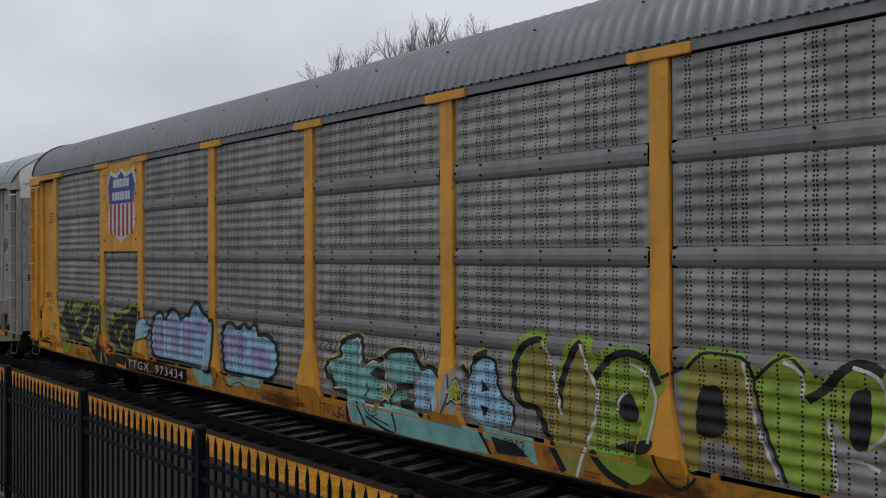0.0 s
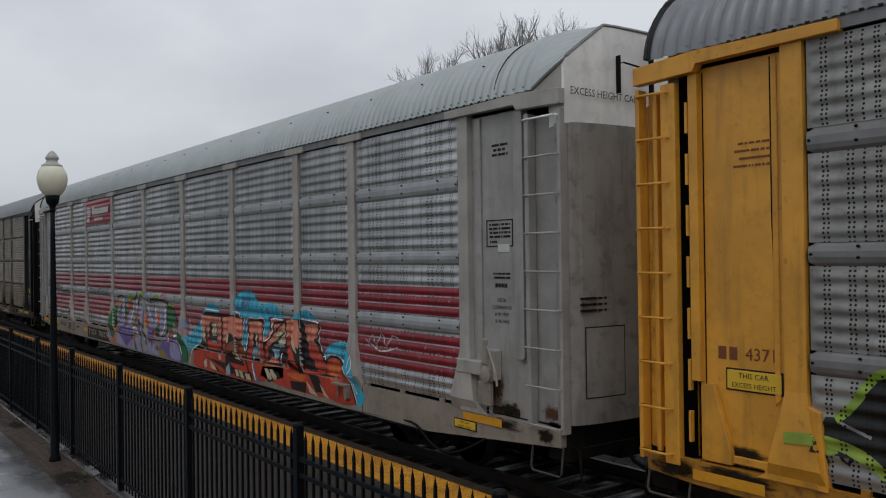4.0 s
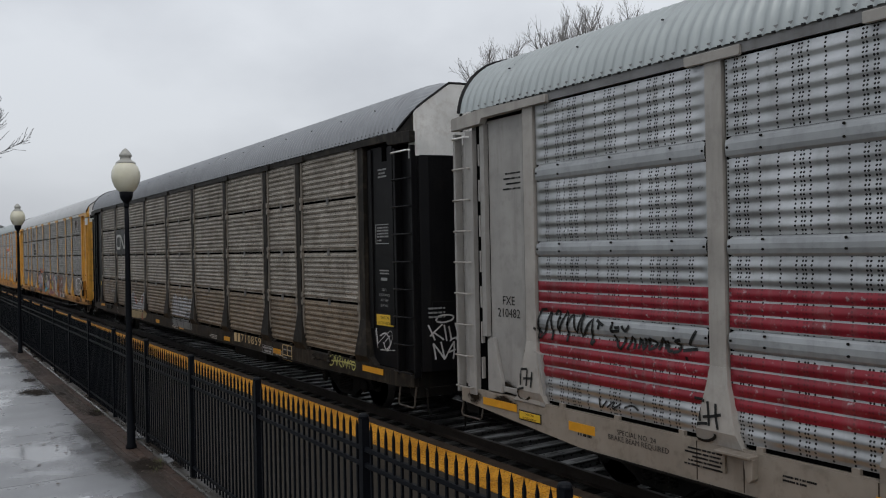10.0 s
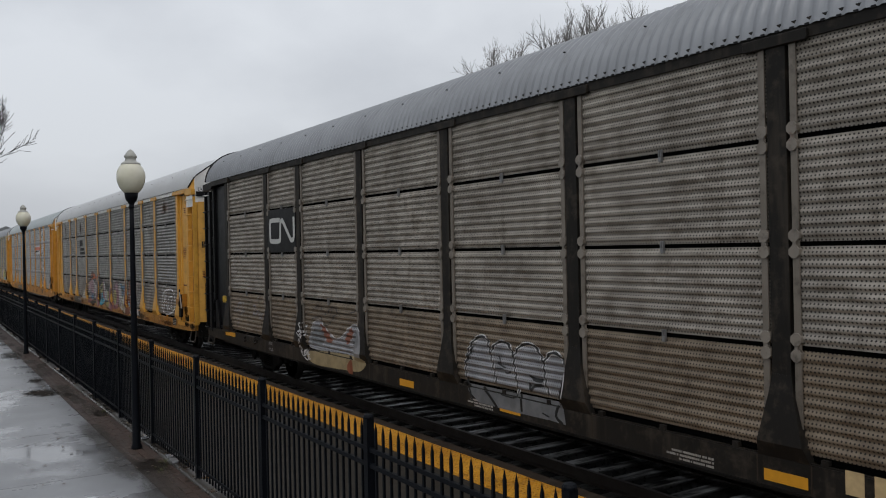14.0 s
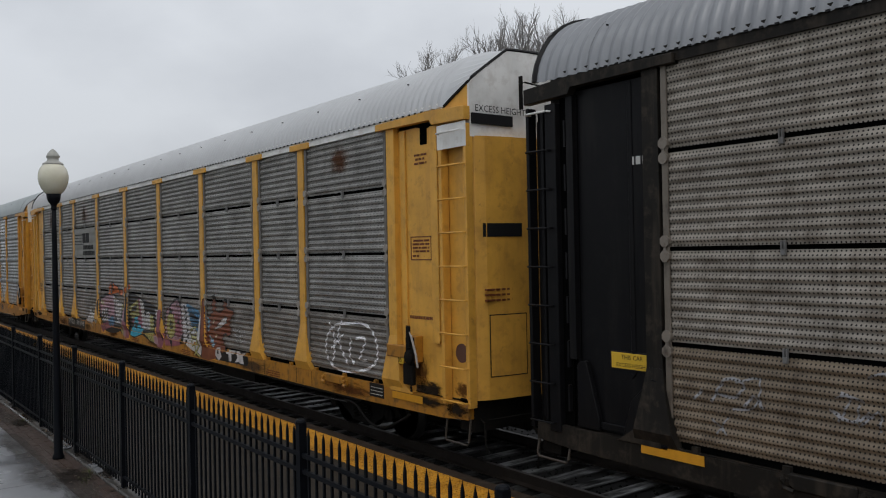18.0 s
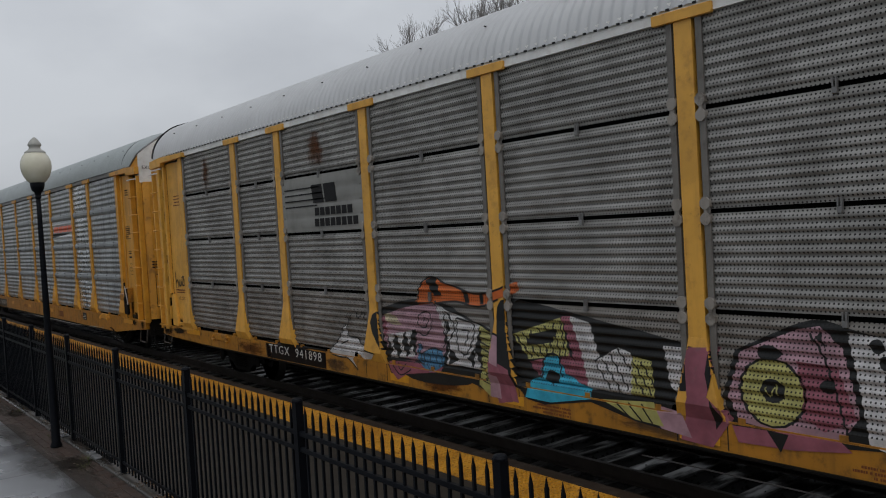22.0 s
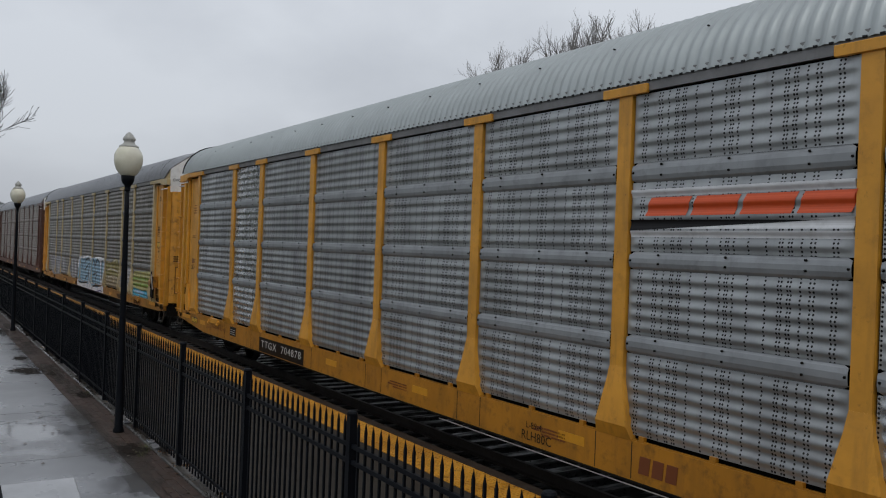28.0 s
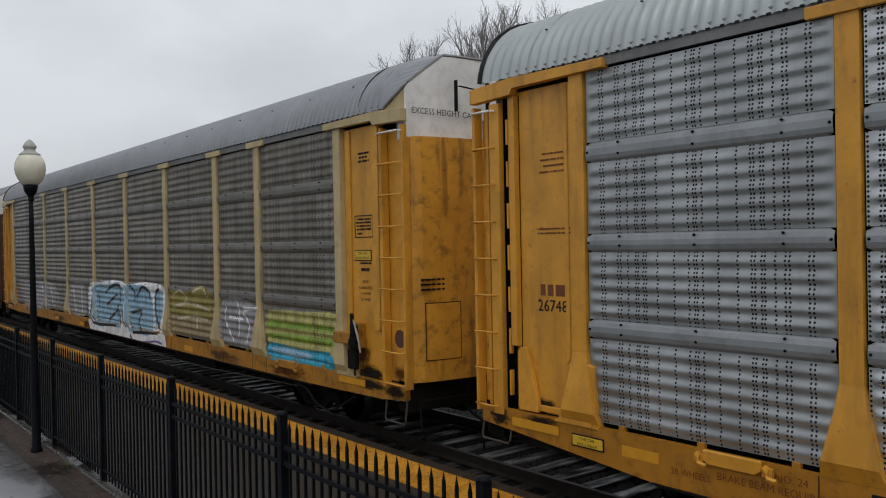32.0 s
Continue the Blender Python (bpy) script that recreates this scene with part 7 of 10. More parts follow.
fill(car_b, "red", 4, False, [(9.54, 0.86), (8.77, 0.85), (8.59, 0.74), (8.89, 0.72), (9.41, 0.79)], [(10.76, 0.85), (9.86, 0.7), (9.77, 0.6), (10.01, 0.62)])
fill(car_b, "salmon", 4, True, [(7.75, 1.0), (7.57, 1.14), (7.37, 1.13), (7.29, 1.01), (7.51, 0.97)])
fill(car_b, "cream", 5, False, [(10.49, 1.59), (10.24, 1.6), (10.26, 1.34), (10.5, 1.33)], [(11.08, 1.44), (10.85, 1.44), (10.88, 1.17), (11.06, 1.21)], [(9.57, 1.45), (9.47, 1.45), (9.49, 1.26), (9.57, 1.25)], [(8.31, 1.53), (8.23, 1.53), (8.24, 1.29), (8.29, 1.3)], [(10.93, 0.74), (10.76, 0.83), (10.73, 0.65), (10.88, 0.61)], [(10.6, 0.8), (10.3, 0.69), (10.18, 0.61), (10.53, 0.64)], [(10.11, 0.96), (9.99, 0.97), (9.95, 0.87), (10.08, 0.86)], [(9.28, 1.09), (9.2, 1.1), (8.94, 0.94), (9.24, 0.96)])
fill(car_b, "cream", 5, False, [(9.25, 0.74), (9.12, 0.74), (9.03, 0.62), (9.17, 0.61)], [(9.06, 0.74), (8.91, 0.74), (8.79, 0.6), (8.95, 0.6)], [(8.77, 0.71), (8.55, 0.72), (8.46, 0.61), (8.68, 0.6)], [(7.66, 0.84), (7.58, 0.85), (7.55, 0.73), (7.65, 0.7)], [(7.48, 0.84), (7.38, 0.84), (7.33, 0.78), (7.46, 0.75)], [(7.28, 1.53), (7.06, 1.62), (7.06, 1.39), (7.25, 1.33)])
fill(car_b, "black", 4, False, [(9.67, 1.46), (9.58, 1.46), (9.58, 1.24), (9.68, 1.19)], [(9.47, 1.45), (9.41, 1.45), (9.42, 1.29), (9.48, 1.26)], [(10.65, 1.61), (10.49, 1.6), (10.5, 1.33), (10.53, 1.25), (10.69, 1.28)])
fill(car_b, "sky", 5, False, [(10.56, 1.24), (10.28, 1.25), (10.26, 1.19), (10.51, 1.19)], [(8.4, 1.25), (8.2, 1.26), (8.22, 1.18), (8.33, 1.18), (8.34, 0.99), (8.42, 0.98)], [(9.71, 0.73), (9.54, 0.84), (9.48, 0.61), (9.7, 0.58)])
fill(car_b, "blue", 5, False, [(8.44, 0.94), (8.33, 0.96), (8.28, 0.77), (8.12, 0.6), (8.29, 0.56), (8.41, 0.84)])
line(car_b, "black", 6, 0.045, [(9.96, 1.77), (9.97, 1.01)], [(10.85, 1.52), (10.88, 1.33), (10.76, 1.02), (10.6, 0.98)], [(8.65, 1.75), (7.99, 1.77), (7.99, 1.43), (7.85, 1.01)], [(8.65, 1.75), (8.62, 1.39), (8.78, 1.01)], [(7.5, 1.77), (7.05, 1.82)], [(7.5, 1.77), (7.53, 1.6), (7.89, 1.38), (7.87, 1.02)], [(7.74, 1.3), (7.39, 1.44), (7.06, 1.62)], [(11.54, 0.95), (10.92, 1.02), (9.78, 1.02), (8.76, 1.01), (7.84, 1.0), (7.07, 1.04)], [(9.29, 1.41), (9.18, 1.34), (9.02, 1.35), (8.92, 1.44), (8.88, 1.76)], [(8.73, 1.01), (8.59, 0.75)])
line(car_b, "chalk", 7, 0.024, [(10.89, 1.89), (10.51, 1.88), (10.11, 1.87)], [(9.33, 1.9), (9.05, 1.88), (9.01, 1.79), (8.82, 1.79), (8.93, 1.34), (8.78, 1.16), (8.64, 1.47), (8.69, 1.51), (8.68, 1.8), (8.27, 1.81), (7.9, 1.82), (7.95, 1.4), (7.57, 1.6), (7.56, 1.84), (7.11, 1.85)], [(11.12, 1.68), (11.13, 1.2), (11.51, 1.01), (11.67, 0.87), (11.78, 0.58)], [(7.12, 1.24), (7.22, 1.2), (7.19, 1.14), (7.23, 1.05)], [(8.4, 0.95), (8.37, 0.81), (8.26, 0.63)])
fill(car_b, "cyan", 1, True, [(6.78, 1.88), (6.54, 2.0), (6.16, 2.07), (5.94, 1.98), (5.91, 1.92), (6.39, 1.91)], [(5.61, 1.32), (5.47, 1.5), (5.14, 1.6), (4.86, 1.6), (4.71, 1.43), (4.62, 1.27), (4.45, 0.97), (4.28, 0.82), (4.37, 0.68), (4.55, 0.66), (4.75, 1.04), (4.96, 1.25), (5.18, 1.35), (5.41, 1.34), (5.53, 1.23)])
fill(car_b, "cyan", 1, False, [(5.85, 1.68), (5.71, 1.52), (5.58, 1.31), (5.65, 1.26), (5.87, 1.51)])
fill(car_b, "black", 2, False, [(7.7, 1.88), (6.98, 1.88), (6.43, 1.9), (5.73, 1.87), (5.76, 1.59), (5.47, 1.16), (5.5, 1.02), (6.12, 1.02), (6.42, 0.95), (6.8, 1.06), (7.91, 0.94), (8.04, 1.4), (7.67, 1.62)])
fill(car_b, "salmon", 3, False, [(7.62, 1.85), (7.02, 1.86), (7.07, 1.74), (7.85, 1.37), (7.99, 1.45), (7.62, 1.63)], [(6.78, 1.88), (6.48, 1.88), (6.39, 1.5), (6.42, 1.38), (6.71, 1.47), (6.83, 1.6), (6.99, 1.53), (6.98, 1.84)], [(6.28, 1.83), (5.79, 1.84), (5.83, 1.62), (5.96, 1.59), (5.85, 1.49), (6.14, 1.48), (6.23, 1.59)])
fill(car_b, "red", 3, False, [(6.98, 1.53), (6.83, 1.58), (6.38, 1.03), (6.72, 1.15), (6.94, 1.19)], [(6.14, 1.47), (5.84, 1.48), (5.51, 1.16), (5.55, 1.04), (5.97, 1.08), (6.11, 1.21)])
fill(car_b, "red", 2, False, [(7.91, 0.98), (7.0, 1.16), (6.37, 1.17), (5.54, 1.04), (5.0, 1.06), (4.55, 0.66), (5.36, 0.65), (6.28, 0.63), (6.9, 0.64), (7.57, 0.68), (8.06, 0.75)])
fill(car_b, "red", 3, True, [(5.51, 1.23), (5.4, 1.32), (5.17, 1.33), (4.96, 1.23), (4.75, 1.0), (4.56, 0.67), (5.33, 0.65), (5.47, 1.02)])
fill(car_b, "orange", 4, True, [(5.41, 1.21), (5.09, 1.22), (5.17, 0.95), (5.35, 0.96)], [(6.89, 0.92), (6.23, 0.94), (6.35, 0.83), (6.79, 0.85)], [(8.05, 1.03), (7.55, 1.04), (7.56, 0.96), (8.01, 0.95)])
fill(car_b, "black", 4, False, [(6.17, 1.32), (5.97, 1.23), (5.55, 0.72), (5.84, 0.7), (6.19, 1.05)], [(7.63, 1.35), (7.19, 1.35), (7.21, 1.13), (7.55, 1.14)], [(6.81, 0.78), (6.2, 0.82), (6.2, 0.64), (6.74, 0.65)])
fill(car_b, "cream", 5, False, [(6.2, 0.86), (5.77, 0.64), (6.06, 0.66)], [(5.73, 0.88), (5.38, 0.64), (5.56, 0.67)], [(7.87, 0.9), (7.73, 0.91), (7.56, 0.74), (7.72, 0.72)], [(7.65, 0.9), (7.51, 0.92), (7.34, 0.74), (7.48, 0.73)], [(7.43, 1.54), (7.02, 1.73), (7.01, 1.42), (7.4, 1.45)], [(6.82, 1.6), (6.67, 1.6), (6.44, 1.29), (6.6, 1.36)])
fill(car_b, "sky", 5, False, [(7.55, 1.29), (7.24, 1.3), (7.33, 1.13), (7.45, 1.12)], [(7.63, 1.39), (7.03, 1.4), (7.04, 1.36), (7.54, 1.34)])
line(car_b, "black", 6, 0.04, [(5.51, 1.23), (5.4, 1.33), (5.16, 1.34), (4.93, 1.23), (4.72, 1.01), (4.53, 0.67)], [(6.46, 1.89), (6.34, 1.46), (6.4, 0.95)], [(6.3, 1.83), (6.23, 1.59), (6.04, 1.07)], [(7.02, 1.86), (7.9, 1.35)])
line(car_b, "black", 6, 0.02, [(6.38, 0.97), (5.55, 1.01), (5.03, 1.05)], [(7.0, 1.16), (6.26, 1.16)])
line(car_b, "chalk", 7, 0.022, [(5.63, 1.31), (5.41, 1.37), (5.07, 1.36), (4.85, 1.21), (4.65, 0.95), (4.5, 0.68)], [(6.43, 1.91), (5.95, 1.89), (5.77, 1.87)], [(5.7, 1.82), (5.76, 1.59), (5.53, 1.28)], [(4.74, 1.22), (4.65, 1.42), (4.61, 1.23), (4.72, 1.11), (4.54, 1.1)], [(4.66, 1.02), (4.49, 0.83)])
line(car_b, "white", 4, 0.024, [(4.2, 1.61), (4.08, 1.8), (3.97, 1.65), (3.81, 1.83), (3.69, 1.65), (3.53, 1.81), (3.38, 1.78)], [(4.25, 1.71), (3.85, 1.56), (3.39, 1.65)])
# painted monster on the fourth car
fill(car_d, "black", 0, True, [(15.09, 2.02), (14.42, 1.99), (13.75, 1.89), (13.05, 1.79), (12.43, 1.69), (12.31, 1.62), (12.39, 1.24), (13.16, 1.27), (13.99, 1.04), (15.03, 0.99), (15.17, 1.53)], [(18.01, 1.7), (16.69, 1.99), (15.73, 1.71), (15.59, 1.21), (15.8, 0.89), (17.07, 0.83), (17.76, 1.17)])
fill(car_d, "orange", 1, True, [(16.88, 1.89), (16.84, 2.09), (16.69, 2.24), (16.49, 2.29), (16.23, 2.21), (15.81, 2.12), (15.59, 2.08), (15.22, 2.13), (14.93, 2.22), (14.81, 2.25), (14.81, 2.13), (15.13, 2.04), (15.54, 1.93), (16.0, 1.98), (16.44, 1.93)])
fill(car_d, "black", 2, False, [(16.66, 2.24), (16.45, 2.3), (16.33, 2.04), (16.49, 2.03)], [(15.87, 2.13), (15.77, 2.11), (15.74, 1.95), (15.83, 1.96)], [(15.54, 2.08), (15.47, 2.09), (15.46, 1.95), (15.52, 1.95)])
fill(car_d, "black", 0, False, [(17.83, 1.73), (16.47, 1.95), (15.55, 1.7), (15.12, 1.57), (15.15, 0.76), (15.58, 0.89), (16.28, 1.03), (16.97, 0.92), (17.59, 0.85), (17.74, 1.07)])
fill(car_d, "pink", 1, False, [(17.83, 1.69), (17.62, 1.76), (17.07, 1.86), (16.5, 1.93), (16.35, 1.71), (16.27, 1.33), (16.34, 1.21), (16.96, 1.09), (17.57, 1.1), (17.77, 1.32)])
fill(car_d, "rose", 2, False, [(17.18, 1.06), (16.34, 1.07), (16.41, 0.99), (17.27, 0.87)], [(17.66, 1.02), (17.0, 1.09), (17.11, 0.92), (17.43, 0.77), (17.59, 0.88)], [(17.81, 1.66), (17.72, 1.7), (17.68, 1.46), (17.74, 1.36)])
fill(car_d, "black", 2, False, [(17.68, 1.39), (16.94, 1.54), (16.98, 1.17), (17.66, 1.07)])
fill(car_d, "white", 3, False, [(17.68, 1.41), (17.49, 1.45), (17.57, 1.22)], [(17.46, 1.45), (17.25, 1.48), (17.34, 1.22)], [(17.22, 1.49), (17.05, 1.52), (17.13, 1.28)], [(17.64, 1.07), (17.52, 1.25), (17.41, 1.09)], [(17.4, 1.09), (17.29, 1.29), (17.2, 1.11)], [(17.18, 1.12), (17.06, 1.33), (17.01, 1.15)])
fill(car_d, "cream", 3, True, [(17.75, 1.71), (17.54, 1.73), (17.31, 1.59), (17.59, 1.58)])
line(car_d, "black", 3, 0.018, [(16.77, 1.66), (16.72, 1.72), (16.65, 1.68), (16.69, 1.6), (16.81, 1.57), (16.89, 1.65), (16.83, 1.76), (16.67, 1.8), (16.57, 1.72), (16.6, 1.56), (16.76, 1.46), (16.92, 1.51)], [(17.83, 1.69), (17.07, 1.88), (16.49, 1.94)], [(17.74, 1.32), (17.57, 1.08), (16.96, 1.08), (16.34, 1.2)], [(17.54, 0.98), (17.35, 0.85), (17.08, 0.96)], [(17.42, 1.03), (17.34, 0.92), (17.22, 1.03)])
fill(car_d, "blue", 3, True, [(16.91, 1.31), (16.8, 1.33), (16.85, 1.2), (16.6, 1.29), (16.37, 1.27), (16.34, 1.1), (16.58, 0.98), (16.78, 1.01), (16.92, 1.13)])
line(car_d, "black", 4, 0.015, [(16.91, 1.25), (16.78, 1.03)], [(16.81, 1.2), (16.65, 0.99)], [(16.7, 1.23), (16.53, 1.01)], [(16.59, 1.27), (16.42, 1.05)], [(16.48, 1.27), (16.34, 1.11)], [(16.93, 1.32), (16.82, 1.34), (16.85, 1.2), (16.6, 1.3), (16.35, 1.27)])
fill(car_d, "white", 1, False, [(16.47, 1.92), (16.25, 1.85), (15.55, 1.68), (15.67, 1.36), (15.55, 1.1), (15.97, 1.12), (16.28, 1.09), (16.2, 1.4), (16.32, 1.6)])
line(car_d, "black", 2, 0.024, [(16.25, 1.83), (16.06, 1.62), (16.22, 1.38), (16.02, 1.2)], [(16.01, 1.75), (15.65, 1.66), (15.84, 1.28), (16.02, 1.37), (16.01, 1.75)], [(16.3, 1.82), (16.26, 1.55), (16.32, 1.33)], [(15.94, 1.59), (15.78, 1.58), (15.87, 1.39)])
fill(car_d, "black", 2, False, [(16.21, 1.34), (16.0, 1.2), (16.22, 1.1)], [(15.82, 1.23), (15.66, 1.4), (15.7, 1.11)], [(16.25, 1.72), (16.15, 1.62), (16.24, 1.5)])
fill(car_d, "yellow", 1, False, [(15.55, 1.68), (15.29, 1.59), (15.36, 0.79), (15.58, 0.92), (15.54, 1.23)])
line(car_d, "black", 2, 0.015, [(15.53, 1.61), (15.31, 1.57)], [(15.54, 1.53), (15.32, 1.49)], [(15.54, 1.46), (15.32, 1.41)], [(15.54, 1.38), (15.32, 1.33)], [(15.54, 1.3), (15.33, 1.25)], [(15.55, 1.23), (15.33, 1.17)], [(15.55, 1.15), (15.33, 1.09)], [(15.55, 1.08), (15.33, 1.02)], [(15.56, 1.0), (15.34, 0.94)])
fill(car_d, "pink", 1, False, [(15.29, 1.59), (15.17, 1.58), (15.16, 1.05), (15.17, 0.8), (15.35, 0.79)])
fill(car_d, "rose", 1, False, [(15.15, 1.24), (14.96, 1.18), (14.85, 0.78), (15.17, 0.8)])
fill(car_d, "black", 1, False, [(15.14, 1.53), (14.95, 1.51), (14.83, 1.39), (14.84, 1.11), (15.05, 1.35)])
fill(car_d, "white", 1, False, [(19.44, 1.02), (19.1, 1.24), (18.87, 1.5), (18.78, 1.31), (18.54, 1.3), (18.31, 1.16), (17.95, 1.11), (18.09, 1.01), (18.37, 0.99), (18.6, 1.09), (18.66, 0.95), (18.52, 0.8), (18.8, 0.96), (19.06, 0.96)])
line(car_d, "black", 2, 0.024, [(19.44, 1.02), (19.1, 1.24), (18.87, 1.5), (18.78, 1.31), (18.54, 1.3), (18.31, 1.16), (17.95, 1.11)], [(19.44, 1.0), (19.06, 0.96), (18.8, 0.96), (18.52, 0.8)], [(19.05, 1.17), (18.79, 1.24)], [(18.81, 1.68), (18.77, 1.55), (18.66, 1.69)], [(18.56, 1.73), (18.47, 1.61), (18.34, 1.72), (18.28, 1.59)])
line(car_d, "black", 3, 0.024, [(16.88, 1.89), (16.84, 2.09), (16.69, 2.24), (16.49, 2.29), (16.23, 2.21), (15.81, 2.12), (15.59, 2.08), (15.22, 2.13), (14.93, 2.22)], [(16.44, 1.93), (16.0, 1.97), (15.54, 1.92), (15.13, 2.03)], [(16.47, 1.95), (15.55, 1.69), (15.12, 1.57)])
fill(car_d, "black", 0, False, [(15.28, 1.53), (14.93, 1.69), (14.05, 1.95), (13.16, 1.77), (12.42, 1.67), (12.43, 1.51), (12.71, 0.8), (13.07, 0.83), (13.69, 0.95), (14.41, 0.82), (14.7, 0.85), (15.13, 1.19)])
fill(car_d, "rose", 1, False, [(15.34, 1.24), (15.13, 1.19), (14.95, 0.78), (15.22, 0.73)], [(14.1, 1.87), (13.97, 1.88), (13.75, 1.32), (13.72, 1.08), (13.88, 1.25)], [(14.66, 1.3), (14.0, 1.46), (13.76, 1.13), (14.48, 1.12)])
fill(car_d, "pink", 2, False, [(15.35, 1.09), (15.19, 1.07), (15.16, 0.79), (15.37, 0.8)], [(12.84, 1.04), (12.49, 1.0), (12.38, 0.77), (12.75, 0.81)])
fill(car_d, "yellow", 2, False, [(14.93, 1.61), (14.1, 1.86), (14.0, 1.43), (14.66, 1.33)], [(13.1, 1.51), (12.85, 1.47), (12.83, 1.1), (13.13, 1.09)], [(13.52, 1.0), (12.84, 1.06), (12.71, 0.83), (13.07, 0.85)])
line(car_d, "black", 3, 0.021, [(14.88, 1.61), (14.61, 1.36)], [(14.75, 1.65), (14.51, 1.37)], [(14.62, 1.68), (14.41, 1.38)], [(14.49, 1.72), (14.32, 1.39)], [(14.36, 1.75), (14.23, 1.39)], [(14.24, 1.79), (14.13, 1.4)], [(14.12, 1.82), (14.05, 1.41)])
fill(car_d, "black", 4, False, [(14.63, 1.63), (14.16, 1.73), (14.26, 1.56), (14.69, 1.49)])
fill(car_d, "white", 2, False, [(13.97, 1.88), (13.67, 1.83), (13.54, 1.41), (13.52, 1.1), (13.72, 1.08), (13.82, 1.51)], [(13.62, 1.4), (13.29, 1.58), (13.1, 1.54), (13.13, 1.09), (13.52, 1.09)], [(12.69, 1.65), (12.46, 1.65), (12.52, 1.17), (12.63, 1.26)])
line(car_d, "black", 3, 0.018, [(13.6, 1.37), (13.4, 1.12)], [(13.51, 1.44), (13.26, 1.1)], [(13.41, 1.51), (13.16, 1.14)], [(13.29, 1.57), (13.13, 1.36)], [(13.09, 1.45), (12.86, 1.12)], [(12.99, 1.46), (12.84, 1.24)], [(13.1, 1.3), (12.94, 1.1)], [(13.62, 1.4), (13.29, 1.6), (13.02, 1.59), (12.81, 1.42), (12.82, 1.1)], [(13.33, 1.0), (13.14, 0.86)], [(13.17, 1.01), (12.98, 0.84)], [(13.0, 1.02), (12.85, 0.84)])
fill(car_d, "cyan", 3, False, [(14.74, 0.87), (14.63, 1.09), (14.48, 1.14), (14.41, 1.38), (14.18, 1.41), (14.06, 1.22), (13.85, 1.14), (13.68, 1.1), (13.69, 0.98), (14.31, 0.86)])
line(car_d, "black", 4, 0.024, [(14.45, 1.13), (14.39, 1.38), (14.18, 1.42), (14.13, 1.17)], [(14.74, 0.87), (14.64, 1.09), (14.46, 1.15)])
disc(car_d, "black", 4, 14.27, 1.15, 0.11, 0.09)
fill(car_d, "rose", 1, False, [(12.42, 1.66), (12.04, 1.69), (12.16, 1.21), (11.92, 1.03), (12.15, 0.72), (12.51, 0.74), (12.38, 1.18)])
fill(car_d, "black", 2, False, [(12.14, 1.66), (12.06, 1.6), (12.14, 1.27), (12.18, 1.43)], [(12.13, 1.19), (12.01, 1.02), (12.1, 0.9)])
fill(car_d, "black", 0, False, [(11.89, 1.66), (11.26, 1.96), (11.03, 2.0), (10.48, 1.86), (10.51, 0.97), (11.87, 0.83), (12.04, 1.23)])
fill(car_d, "pink", 1, False, [(11.83, 1.67), (11.26, 1.91), (11.06, 1.95), (10.87, 1.76), (10.75, 1.21), (10.91, 0.99), (11.58, 0.99), (11.86, 1.01), (11.98, 1.24)])
fill(car_d, "rose", 2, False, [(11.28, 1.63), (10.93, 1.61), (10.77, 1.18), (11.05, 1.04), (11.25, 1.13)], [(11.93, 0.97), (10.91, 0.99), (10.81, 0.91), (11.32, 0.84), (11.87, 0.82)])
fill(car_d, "black", 3, False, [(11.58, 0.98), (11.37, 0.97), (11.45, 0.8)], [(11.14, 1.79), (11.06, 1.91), (11.02, 1.75), (11.09, 1.84)])
disc(car_d, "black", 2, 11.53, 1.32, 0.33, 0.32)
disc(car_d, "yellow", 3, 11.53, 1.32, 0.3, 0.3)
disc(car_d, "black", 4, 11.52, 1.34, 0.12, 0.11)
disc(car_d, "black", 4, 11.54, 1.68, 0.12, 0.07)
disc(car_d, "black", 4, 11.01, 1.43, 0.07, 0.06)
line(car_d, "yellow", 5, 0.015, [(11.59, 1.36), (11.55, 1.28), (11.5, 1.37)], [(11.49, 1.4), (11.47, 1.3)])
line(car_d, "black", 3, 0.02, [(11.89, 1.66), (11.26, 1.95), (11.03, 1.99)], [(11.16, 1.88), (11.02, 1.65), (10.86, 1.05)])
fill(car_d, "white", 1, False, [(10.83, 1.91), (10.44, 1.87), (10.14, 1.4), (9.63, 1.27), (9.53, 1.71), (9.46, 1.66), (9.44, 1.05), (9.45, 0.77), (10.17, 0.87), (10.68, 1.0), (10.75, 1.47)])
disc(car_d, "black", 3, 10.59, 1.81, 0.06, 0.06)
disc(car_d, "black", 3, 10.52, 1.68, 0.06, 0.06)
disc(car_d, "black", 3, 10.48, 1.55, 0.06, 0.05)
disc(car_d, "black", 3, 10.44, 1.42, 0.05, 0.05)
disc(car_d, "black", 3, 10.43, 1.27, 0.05, 0.05)
disc(car_d, "black", 3, 10.38, 1.14, 0.06, 0.06)
disc(car_d, "black", 3, 10.48, 1.01, 0.06, 0.06)
fill(car_d, "blue", 2, False, [(10.49, 1.9), (9.78, 1.79), (9.55, 1.68), (9.59, 1.27), (10.14, 1.37), (10.27, 1.58)])
fill(car_d, "black", 3, False, [(10.27, 1.68), (10.04, 1.68), (9.74, 1.6), (9.79, 1.55), (10.22, 1.6)])
line(car_d, "black", 3, 0.021, [(10.42, 1.85), (10.22, 1.62)], [(10.29, 1.83), (10.11, 1.56)], [(10.16, 1.8), (10.0, 1.5)], [(10.04, 1.78), (9.89, 1.44)], [(9.92, 1.76), (9.78, 1.38)], [(9.8, 1.73), (9.67, 1.33)])
